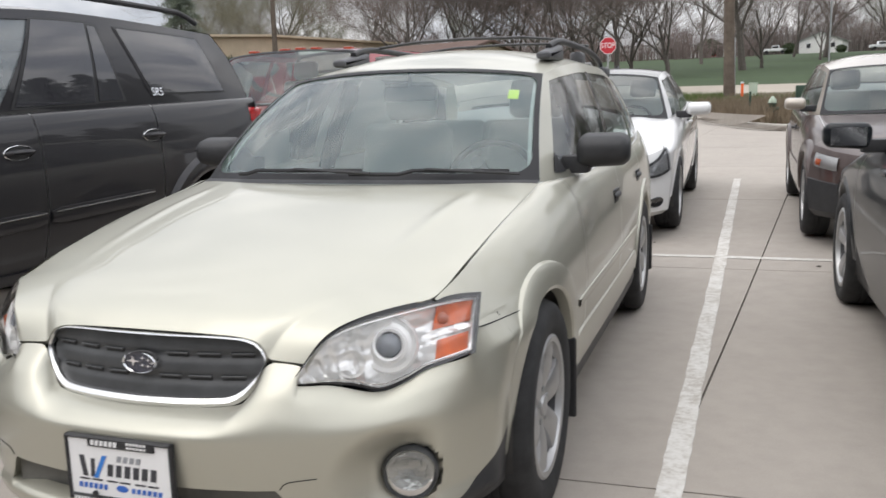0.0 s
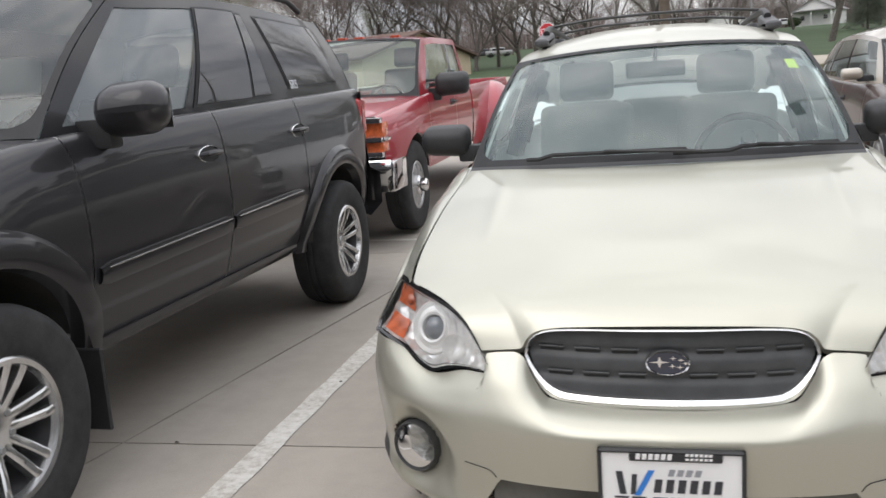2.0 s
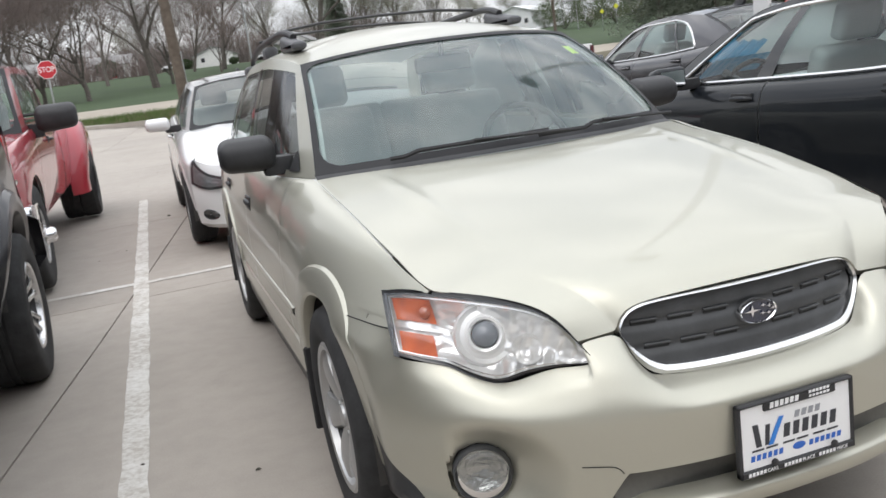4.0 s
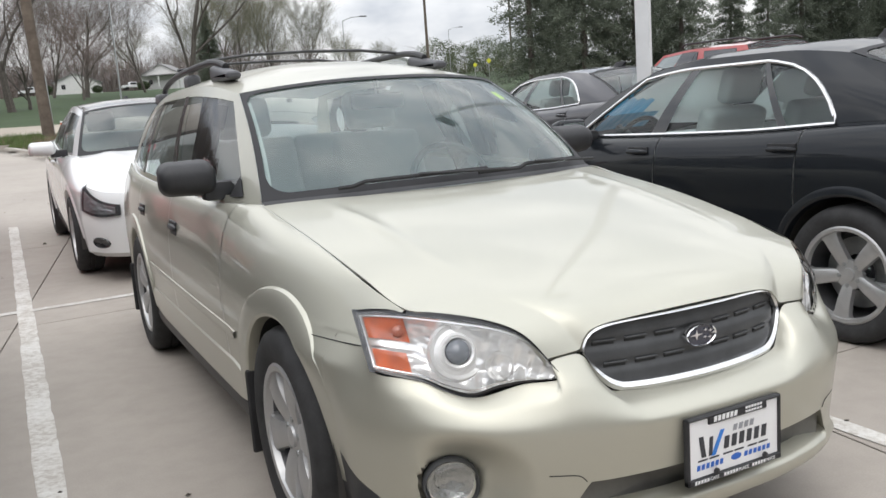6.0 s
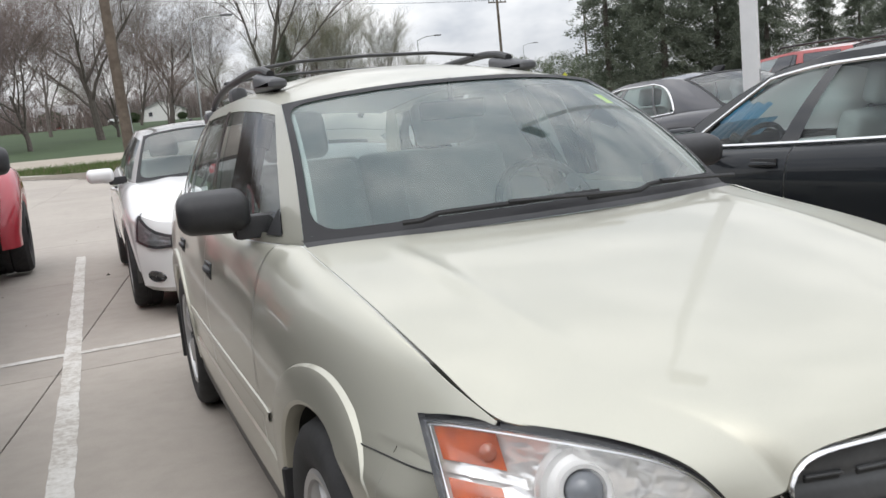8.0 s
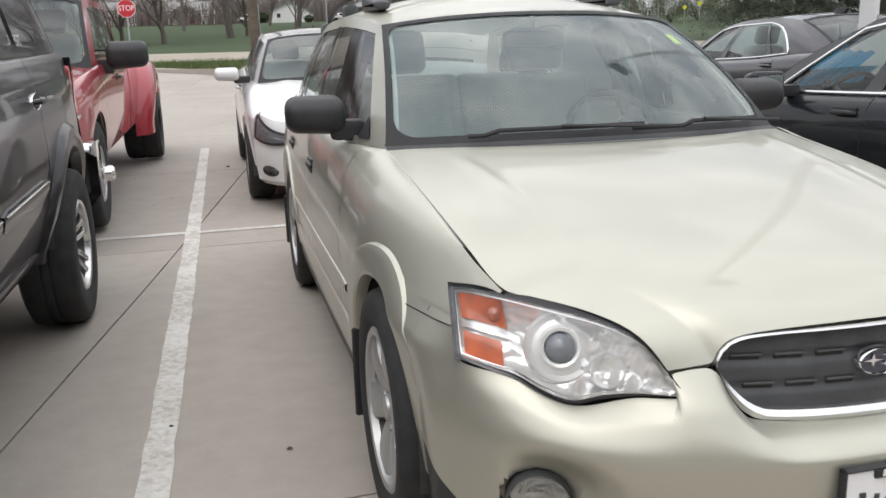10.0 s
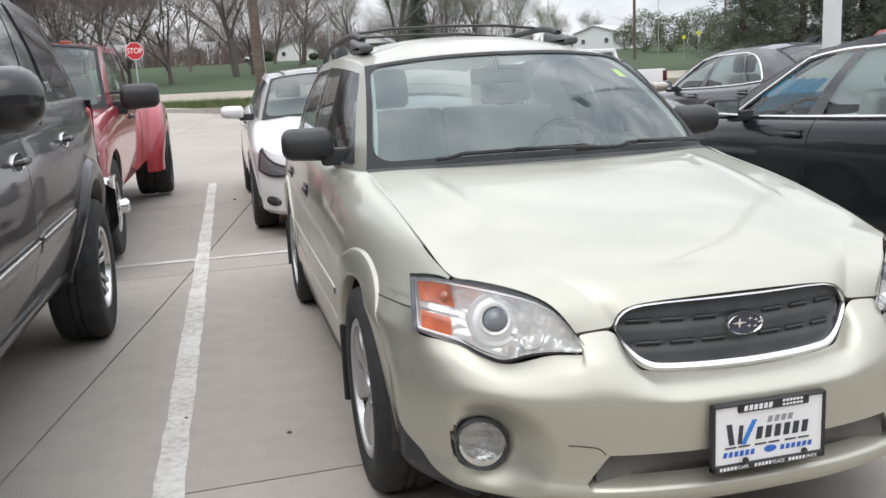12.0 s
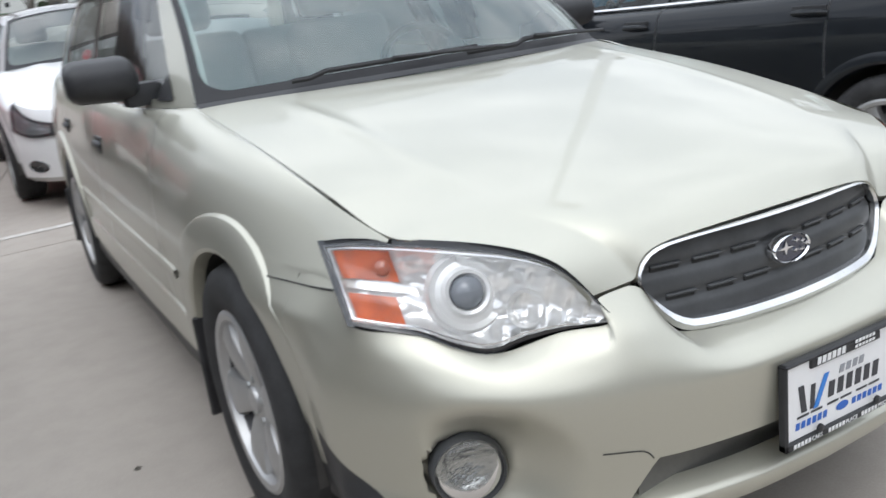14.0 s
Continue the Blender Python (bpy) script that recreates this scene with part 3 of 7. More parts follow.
def wheel_set(S, spokes, rim_mat, parent, style="spoke"):
    """A tyre and rim at each hub, on shared meshes; the outer face looks to +x."""
    R, W, r = S["tyre_r"], S["tyre_w"], S["rim_r"]
    h = W / 2
    tread = [(r - 0.01, -h * 0.8), (r + 0.012, -h * 0.92), (R - 0.05, -h), (R - 0.012, -h * 0.86), (R, -h * 0.6), (R, -h * 0.22), (R - 0.008, -h * 0.2), (R - 0.008, -h * 0.1),
             (R, -h * 0.08), (R, h * 0.08), (R - 0.008, h * 0.1), (R - 0.008, h * 0.2), (R, h * 0.22), (R, h * 0.6), (R - 0.012, h * 0.86), (R - 0.03, h * 0.97), (R - 0.05, h), (r + 0.03, h * 0.98),
             (r + 0.012, h * 0.92), (r - 0.01, h * 0.8)]
    tyre = mesh_of("tyre", *lathe(tread, 56), M["rubber"])
    # barrel colour carries the shade behind the spokes
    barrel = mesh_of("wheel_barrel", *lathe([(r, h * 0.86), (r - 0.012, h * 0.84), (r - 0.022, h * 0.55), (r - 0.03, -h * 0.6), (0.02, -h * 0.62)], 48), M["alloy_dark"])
    disc = lathe([(r - 0.06, -0.012), (0.09, -0.012), (0.09, 0.0)], 32)
    bits = [lathe([(r + 0.004, h * 0.88), (r - 0.004, h * 0.93), (r - 0.02, h * 0.90), (r - 0.026, h * 0.7)], 56)]
    hub_o = h * S.get("hub_out", 0.62)
    for k in range(spokes if style == "twin" else 0):
        for s in (-1, 1):
            sh = []
            for q, rr in enumerate(np.linspace(0.050, r - 0.014, 8)):
                c = s * (0.017 + 0.020 * q / 7)
                wd = 0.0165 + (0.008 if q == 7 else 0.006 if q == 0 else 0)
                o = hub_o + (h * 0.84 - hub_o) * (q / 7) ** 1.4 + 0.010 * math.sin(math.pi * q / 7)
                sh.append([(o - 0.035, rr, c - wd), (o - 0.005, rr, c - wd * 0.9), (o, rr, c - wd * 0.5), (o, rr, c + wd * 0.5), (o - 0.005, rr, c + wd * 0.9), (o - 0.035, rr, c + wd)])
            bits.append(moved(grid(np.array(sh)), Matrix.Rotation(2 * math.pi * k / spokes, 4, 'X')))
    for k in range(0 if style == "twin" else spokes):
        a = 2 * math.pi * k / spokes
        w0, w1 = S.get("spoke_w", (0.050, 0.036))
        sh = []
        for q, rr in enumerate(np.linspace(0.045, r - 0.016, 7)):
            wd = w0 + (w1 - w0) * q / 6 + (0.016 if q == 6 else 0)
            o = hub_o + (h * 0.82 - hub_o) * (q / 6) ** 1.5 + 0.012 * math.sin(math.pi * q / 6)
            sh.append([(o - 0.03, rr, -wd), (o - 0.006, rr, -wd * 0.9), (o, rr, -wd * 0.62), (o, rr, wd * 0.62), (o - 0.006, rr, wd * 0.9), (o - 0.03, rr, wd)])
        bits.append(moved(grid(np.array(sh)), Matrix.Rotation(a, 4, 'X')))
    bits.append(lathe([(S.get("nut_r", .054) + .021, hub_o - 0.02), (S.get("nut_r", .054) + .018, hub_o), (0.034, hub_o + 0.004), (0.032, hub_o + 0.012), (0.0005, hub_o + 0.015)], 28))
    rim = mesh_of("rim", *merged(*bits), rim_mat)
    nut = mesh_of("wheel_nut", *lathe([(0.011, hub_o - 0.01), (0.011, hub_o + 0.007), (0.0005, hub_o + 0.009)], 6), M["steel"])
    brake = mesh_of("brake_disc", *disc, M["steel"])
    if "cap" in S:
        cap = mesh_of("hub_cap", *lathe([(0.088, hub_o - .02), (0.086, hub_o + .03), (0.062, hub_o + .045), (0.058, hub_o + .09), (0.040, hub_o + .105), (0.0005, hub_o + .108)], 24), M["chrome"])
    for yh in S["hubs"]:
        for s in (-1, 1):
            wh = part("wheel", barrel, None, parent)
            wh.matrix_basis = pose(s * S["wheel_x"], yh, S["hub_z"], 0, 0, 0 if s > 0 else 180) @ pose(0, 0, 0, S.get("spin", 20) * (1 if yh < 2 else 2.3))
            part("tyre", tyre, None, wh, "black rubber tyre")
            part("rim", rim, None, wh, "silver alloy rim")
            nuts = S.get("nuts", 5)
            for a in np.linspace(0, 2 * math.pi, nuts, endpoint=False) + (math.pi / nuts if style == "twin" else 0):
                part("wheel_nut", nut, None, wh, m=Matrix.Translation((0, S.get("nut_r", 0.054) * math.cos(a), S.get("nut_r", 0.054) * math.sin(a))))
            if "cap" in S and yh < 2:
                part("hub_cap", cap, None, wh, "chrome hub standing out of the wheel")
            part("brake_disc", brake, None, wh)


def door_mirror(S, parent, y, z, x, size, mat, cap=None, soft=.34):
    """Housing, foot and glass of an outside mirror on each side."""
    lx, ly, lz = size
    for s in (-1, 1):
        bm = bmesh.new()
        bmesh.ops.create_cube(bm, size=1.0)
        for v in bm.verts:
            k = 1.0 if v.co.y > 0 else 0.66
            o = 0.80 if v.co.x > 0 and v.co.z < 0 else 1.0
            v.co = Vector((x + lx / 2 + v.co.x * lx, y + v.co.y * ly, z + v.co.z * lz * k * o))
        bmesh.ops.bevel(bm, geom=list(bm.edges), offset=min(ly, lz) * soft, segments=5, affect='EDGES', profile=0.5)
        bmesh.ops.recalc_face_normals(bm, faces=bm.faces)
        vf = bm_vf(bm)
        ob = part("door_mirror", vf if s > 0 else mirrored(vf), cap or mat, parent, "", 60)
        foot = bm_vf(box(x - 0.10, x + 0.05, y - 0.03, y + 0.05, z - lz * 0.55, z - lz * 0.1, 0.015))
        part("mirror_foot", foot if s > 0 else mirrored(foot), mat, ob)
        gl = bm_vf(box(x + 0.03, x + lx - 0.035, y + ly / 2 - 0.002, y + ly / 2 + 0.003, z - lz * 0.30, z + lz * 0.30, 0.0))
        part("mirror_glass", gl if s > 0 else mirrored(gl), M["chrome"], ob)


def door_handle(S, parent, y, z, mat, length=0.17, bezel=None, out=.033):
    A = np.linspace(0, 2 * math.pi, 24, endpoint=False)
    for s in (-1, 1):
        x = side_x(S, y, z)
        cup = bm_vf(box(x - 0.01, x + 0.004, y - length / 2, y + length / 2, z - 0.030, z + 0.030, 0.003))
        if bezel:
            rings = [[(x + o, y + length * 0.56 * k * math.cos(a), z + 0.036 * k * math.sin(a)) for a in A] for k, o in ((1.0, -0.004), (1.0, 0.004), (0.96, 0.006), (0.90, 0.002))]
            ring = grid(np.array(rings), wrap=True, flip=True)
            cup = ([(x + 0.003, y + length * 0.47 * math.cos(a), z + 0.030 * math.sin(a)) for a in A], [tuple(range(24))])
        grip = tube([(x + 0.0, y - length / 2, z), (x + out * .85, y - length * 0.36, z + 0.003), (x + out, y, z + 0.004), (x + out * .85, y + length * 0.36, z + 0.003), (x, y + length / 2, z)], [0.010, 0.013, 0.014, 0.013, 0.010], 8)
        c = part("door_handle", grip if s > 0 else mirrored(grip), mat, parent)
        part("handle_recess", cup if s > 0 else mirrored(cup), M["black_plastic"], c)
        if bezel:
            part("handle_bezel", ring if s > 0 else mirrored(ring), bezel, c, "chrome ring of the handle")


def side_strip(S, ya, yb, za, zb, width, proud):
    """A raised moulding that follows the body's side."""
    n = max(6, int((yb - ya) / 0.06))
    P = np.zeros((n, 6, 3))
    for i, s in enumerate(np.linspace(0, 1, n)):
        y, z = ya + (yb - ya) * s, za + (zb - za) * s
        k = min(1.0, 0.7 + 6 * min(s, 1 - s))
        for j, (dz, h) in enumerate(((-0.5, -0.004), (-0.46, 0.7), (-0.2, 1.0), (0.2, 1.0), (0.46, 0.7), (0.5, -0.004))):
            zz = z + dz * width * k
            P[i, j] = side_x(S, y, zz) + max(-0.004, h * proud), y, zz
    return grid(P, flip=True)


def seat(parent, x, y, z, mat, w=0.48, recline=18, head=True):
    """A car seat with cushion, back and head rest."""
    ob = part("seat", box(x - w / 2, x + w / 2, y - 0.28, y + 0.26, z - 0.10, z + 0.06, 0.05, 3), mat, parent, "", 50)
    bk = box(-w / 2, w / 2, -0.07, 0.07, 0, 0.60, 0.055, 3)
    bk.transform(pose(x, y + 0.24, z, -recline))
    part("backrest", bk, mat, ob, "", 50)
    if head:
        hd = box(-0.14, 0.14, -0.05, 0.05, 0.63, 0.83, 0.045, 3)
        hd.transform(pose(x, y + 0.24, z, -recline))
        part("head_rest", hd, mat, ob, "", 50)
    return ob


def steering_wheel(parent, x, y, z):
    A = np.linspace(0, 2 * math.pi, 33)
    ring = tube([(0.19 * math.cos(a), 0, 0.19 * math.sin(a)) for a in A], 0.016, 8, cap=False)
    hub = boxvf(-0.08, 0.08, -0.02, 0.03, -0.06, 0.05, 0.015)
    bars = [tube([(0.06 * s, 0, 0), (0.185 * s, 0, 0.01)], 0.014, 6) for s in (-1, 1)] + [tube([(0, 0, -0.05), (0, 0, -0.185)], 0.014, 6)]
    col = tube([(0, 0, 0), (0, -0.22, 0.0)], 0.03, 8)
    return part("steering_wheel", merged(*[moved(q, pose(x, y, z, -28)) for q in (ring, hub, *bars, col)]), M["seal"], parent, "dark steering wheel")


def cabin(S, parent, seats=2, driver=1, floor_z=0.30, mat=None):
    mat = mat or M["fabric"]
    y0, y1 = S["gl"][0], S["gl"][2]
    w = float(S["w"](y0 + 0.6)) - 0.10
    part("cabin_floor", box(-w, w, y0 - 0.2, y1 - 0.1, floor_z - 0.03, floor_z), M["dash"], parent)
    zt = float(S["tz"](y0))
    d = box(-w + 0.02, w - 0.02, y0 - S["bow"][0] + 0.02, y0 + 0.42, floor_z + 0.2, zt - 0.045, 0.06, 3)
    part("dashboard", d, M["dash"], parent, "grey moulded dashboard")
    for s in (-1, 1):
        seat(parent, s * w * 0.47, y0 + S.get("seat_y", 1.0), floor_z + 0.26, mat)
    if seats > 1:
        for s in (-0.55, 0, 0.55):
            seat(parent, s * w, y0 + S.get("seat_y", 1.0) + 0.95, floor_z + 0.26, mat, w * 0.56, 24, head=False)
    steering_wheel(parent, driver * w * 0.47, y0 + S.get("seat_y", 1.0) - 0.45, zt - 0.06)


def shell(S, paint, parent, names, drop=None, glass="tint", rows_front=None, rows_rear=None, inner=True):
    """The common parts of a car: sides, hood, roof, glass and wheel arches."""
    seams = S["seams"]
    g = 0.0035
    for k, nm in enumerate(names):
        ed = S.get("front_edge") if k == 0 else None
        both(nm, side_panel(S, seams[k] + g, seams[k + 1] - g, 0.0, S.get("step", 0.03), drop, ed, 26 if ed else 12), paint, parent)
    if inner:
        both("inner_shell", side_panel(S, max(seams[0], S.get("inner_from", 0)) + 0.03, seams[-1] - 0.03, 0.022, 0.05, drop), M["dash"], parent)
    for yh in S["hubs"]:
        both("wheel_arch_liner", wheel_well(S, yh), M["under"], parent)
    w = float(S["w"](2.0)) - 0.06
    part("underbody", box(-w + 0.2, w - 0.2, seams[0] + 0.1, seams[-1] - 0.1, S["sill"] + 0.01, S["sill"] + 0.06), M["under"], parent)
    # glazed sides
    fs = sorted({0.0, 1.0, *np.linspace(0, 1, 30), *[q for wd in S["windows"] for q in wd[:2]]})
    vs = sorted({0.0, 1.0, *np.linspace(0, 1, 9), S["win_v"][0], S["win_v"][1]})
    P = np.array([[house_point(S, f, v) for v in vs] for f in fs])
    keep = np.array([[not any(a < (fs[i] + fs[i + 1]) / 2 < b and S["win_v"][0] < (vs[j] + vs[j + 1]) / 2 < S["win_v"][1] for a, b, _ in S["windows"]) for j in range(len(vs) - 1)] for i in range(len(fs) - 1)])
    both("side_pillar_frame", grid(P, keep, flip=False), S.get("frame_mat", paint), parent)
    for a, b, gm in S["windows"]:
        e = 0.006
        both("side_window", house_sheet(S, np.linspace(a - e, b + e, 14), np.linspace(S["win_v"][0] - 0.01, S["win_v"][1] + 0.01, 8), -0.006), M[gm or glass], parent, clear=True)
    for (a0, a1, _), (b0, b1, _) in zip(S["windows"], S["windows"][1:]):
        both("window_post", house_sheet(S, np.linspace(a1 - 0.004, b0 + 0.004, 4), np.linspace(S["win_v"][0] - 0.01, S["win_v"][1] + 0.01, 8), 0.004), M["black_gloss"], parent, "gloss black window post")
    for f0b, f1b, f0t, f1t, v0, v1, gm in S.get("overlays", ()):
        vs2 = np.linspace(v0, v1, 9)
        for e, off, mt, nm in ((0.007, 0.004, M["black_plastic"], "window_seal"), (0.0, 0.008, M[gm], "side_window")):
            Q = np.array([[house_point(S, (f0b + (f0t - f0b) * (v - v0) / (v1 - v0) - e) * (1 - q) + (f1b + (f1t - f1b) * (v - v0) / (v1 - v0) + e) * q, v) for v in np.linspace(v0 - e * 3, v1 + e * 3, 9)] for q in np.linspace(0, 1, 12)])
            Q[..., 0] += off
            both(nm, grid(Q), mt, parent)
    part("roof", grid(roof_points(S), flip=True), S.get("roof_mat", paint), parent)
    part("windscreen", grid(windscreen_points(S)), M[S.get("screen", "other_glass")], parent, "greenish windscreen glass").visible_shadow = False
    part("windscreen_seal", seal_ring(S, True, *S.get("seal", (0.035, 0.055))), M["seal"], parent)
    if S.get("rear_glass", True):
        part("rear_window", grid(windscreen_points(S, front=False), flip=True), M[S.get("rear_tint", glass)], parent).visible_shadow = False
        part("rear_window_seal", seal_ring(S, False, 0.04, 0.06), M["seal"], parent)


def lamp_patch(S, rows, u0, u1, k0, k1, push, n=14, m=8):
    """A lamp lens lying on the bumper skin."""
    ks = np.linspace(k0, k1, m)
    prof = pchip([(a, b) for a, b in rows])
    return fascia(S, [(k, float(prof(k)) + push + 0.006 * math.sin(math.pi * (k - k0) / (k1 - k0))) for k in ks], n=n, u0=u0, u1=u1)


def dlo_tip(S, f0, f1, v0, v1, mat, parent, paint, r=0.011, fmax=0.945):
    """Bright trim round side windows that end in a rounded rear tip, and the pillar behind it."""
    edge = pchip([(0, 0.0), (.3, .022), (.6, .032), (.8, .018), (.93, -.025), (1.0, -.10)])
    pts = [house_point(S, f, v0) for f in np.linspace(f0, f1, 20)]
    pts += [house_point(S, f1 + float(edge(b)), v0 + (v1 - v0) * b) for b in (.1, .3, .5, .66, .8, .9, .97)]
    pts += [house_point(S, f, v1) for f in np.linspace(f1 - .10, 0.05, 16)]
    pts += [house_point(S, .05, v) for v in np.linspace(v1, v0, 8)[1:]]
    P = np.array(pts)
    P[:, 0] += 0.007
    Q = np.array([[house_point(S, f, v0 + (v1 - v0) * b) for f in np.linspace(f1 + float(edge(b)), fmax, 6)] for b in np.linspace(0, 1, 14)])
    Q[..., 0] += 0.003
    both("rear_pillar", grid(Q, flip=True), paint, parent)
    return both("window_trim", tube(P, r, 6), mat, parent, "bright metal window trim")


# ---- ground, paving and road ----
_gz = pchip([(-400, 0.0), (0, 0.0), (3.4, 0.0), (5.0, 0.016), (8, 0.06), (20, 0.24), (27, 0.36), (34, 0.60), (40, 0.90), (42, 0.97), (50, 1.50), (100, 3.05), (230, 9.1), (400, 12.0), (1500, 22.0)])


def ground_z(x, y):
    return float(_gz(y))


def sheet(xs, ys, dz, keep=None):
    P = np.array([[(x, y, ground_z(x, y) + dz) for y in ys] for x in xs])
    return grid(P, keep)


def kerb_y(x):
    """The far edge of the paved lot."""
    return float(_kerb(x))


_kerb = pchip([(-60, 42.0), (-14, 39.8), (-5.5, 37.6), (-3.66, 36.5), (-2.27, 35.2), (-1.0, 33.0), (0.3, 25.7), (2.4, 20.9), (6, 20.6), (9, 21.6), (14, 22.0), (60, 22.0)])
far = tagged(part("ground", sheet(np.r_[np.linspace(-900, -70, 8), np.linspace(-60, 80, 36), np.linspace(90, 900, 8)], np.r_[np.linspace(-300, -20, 6), np.linspace(-10, 60, 60), np.linspace(64, 260, 34), np.linspace(290, 1400, 10)], -0.10), M["lawn"]), "green spring lawn rising to the houses", "lawn", kind="structure")
street = tagged(part("road", grid(np.array([[(x, y - 0.06 * x, ground_z(x, y - 0.06 * x) - 0.04) for y in np.linspace(42.5, 50.0, 10)] for x in np.linspace(-140, 160, 90)])), M["road"]), "pale tan concrete street crossing behind the lot", "road", kind="structure")
_vx = np.linspace(-14, 70, 120)
verge = tagged(part("verge", grid(np.array([[(x, y, ground_z(x, y) + 0.05 + 0.03 * noise.noise((x, y, 0))) for y in np.linspace(kerb_y(x) + 0.12, max(kerb_y(x) + 1.0, 42.6 - 0.06 * x), 24)] for x in _vx])), M["verge"]), "dry brown and green grass verge beside the kerb", "verge", kind="structure")


def kerb_mesh():
    P = []
    for x in np.r_[np.linspace(-40, -2, 24), np.linspace(-1.9, 8, 60), np.linspace(8.5, 70, 30)]:
        y = kerb_y(x)
        d = np.array((1.0, (kerb_y(x + 0.02) - kerb_y(x - 0.02)) / 0.04))
        d /= np.linalg.norm(d)
        nx, ny = -d[1], d[0]
        z = ground_z(x, y)
        P.append([(x + nx * o, y + ny * o, z + h) for o, h in ((-0.28, 0.012), (-0.02, 0.005), (0.0, 0.03), (0.02, 0.13), (0.05, 0.15), (0.15, 0.15), (0.17, 0.02))])
    return grid(np.array(P))


tagged(part("kerb", kerb_mesh(), M["kerb"]), "pale concrete kerb round the lot", "kerb", kind="structure")
lot = tagged(part("pavement", grid(np.array([[(x, y, ground_z(x, y) - 0.022) for y in np.linspace(-16, kerb_y(x) - 0.2, 40)] for x in np.linspace(-40, 60, 70)])), M["joint"]), "pale brushed concrete lot with sawn joints", "pavement", kind="structure")


# sawn joints: long ones at an angle to the stall lines, cross ones nearly square
def long_joint(k, y):
    base, lean = {-1: (-2.265, 0.158), 0: (1.06, 0.092)}.get(k, (1.06 + 3.25 * k, 0.092 + 0.02 * min(k, 2) if k > 0 else 0.158))
    return base + lean * min(y, 14) + lean * 0.6 * max(0, y - 14)


def cross_joint(k):
    return (1.03 if k == 0 else 4.73 if k == 1 else 1.03 + 3.72 * k)


def slab(k, c):
    g = 0.005
    n, m = 6, 8
    P = np.zeros((n, m, 3))
    for i, a in enumerate(np.linspace(0, 1, n)):
        for j, b in enumerate(np.linspace(0, 1, m)):
            ya, yb = cross_joint(c) + g, cross_joint(c + 1) - g
            y = ya + (yb - ya) * b
            xa, xb = long_joint(k, y) + g, long_joint(k + 1, y) - g
            x = xa + (xb - xa) * a
            yy = y + 0.028 * x
            P[i, j] = x, min(yy, kerb_y(x) - 0.27), ground_z(x, yy)
    v, f = grid(P)
    ring = [(i, 0) for i in range(n)] + [(n - 1, j) for j in range(1, m)] + [(i, m - 1) for i in range(n - 2, -1, -1)] + [(0, j) for j in range(m - 2, 0, -1)]
    v = [tuple(q) for q in v]
    s = len(v)
    v += [(P[i, j][0], P[i, j][1], P[i, j][2] - 0.02) for i, j in ring]
    k2 = len(ring)
    f = f + [(ring[q][0] * m + ring[q][1], s + q, s + (q + 1) % k2, ring[(q + 1) % k2][0] * m + ring[(q + 1) % k2][1]) for q in range(k2)]
    return v, f


def marking(name, pts_left, pts_right, label):
    n = len(pts_left)
    P = np.array([[(x0 + (x1 - x0) * s, y0 + (y1 - y0) * s, ground_z(0, y0 + (y1 - y0) * s) + 0.004) for s in (0, 0.5, 1)] for (x0, y0), (x1, y1) in zip(pts_left, pts_right)])
    return tagged(part(name, grid(P), M["marking"]), label, "road marking", group="parking lines", kind="structure")


def edge_wobble(y, k):
    return 0.008 * noise.noise((y * 3.1, k * 7.7, 2.0)) + 0.007 * noise.noise((y * 13, k * 3.3, 5.0))


_ly = np.linspace(-0.9, 10.55, 150)
marking("stall_line", [(-1.535 + 0.009 * y + edge_wobble(y, 1), y) for y in _ly], [(-1.430 + 0.009 * y + edge_wobble(y, 2), y) for y in _ly], "worn white painted stall line")
marking("stall_line", [(1.120 + 0.015 * y + edge_wobble(y, 3), y) for y in _ly], [(1.205 + 0.0155 * y + edge_wobble(y, 4), y) for y in _ly], "white painted stall line on pale concrete")
_lx = np.linspace(-9, 12, 140)
marking("stall_head_line", [(x, 5.235 + 0.02 * x * 0 + edge_wobble(x, 5)) for x in _lx], [(x, 5.155 + edge_wobble(x, 6)) for x in _lx], "thin white line across the stall heads")
for _k in (-4.2, 4.05, 6.85, 9.6):
    marking("stall_line", [(_k - 0.06, y) for y in _ly[::3]], [(_k + 0.06, y) for y in _ly[::3]], "worn white painted stall line")

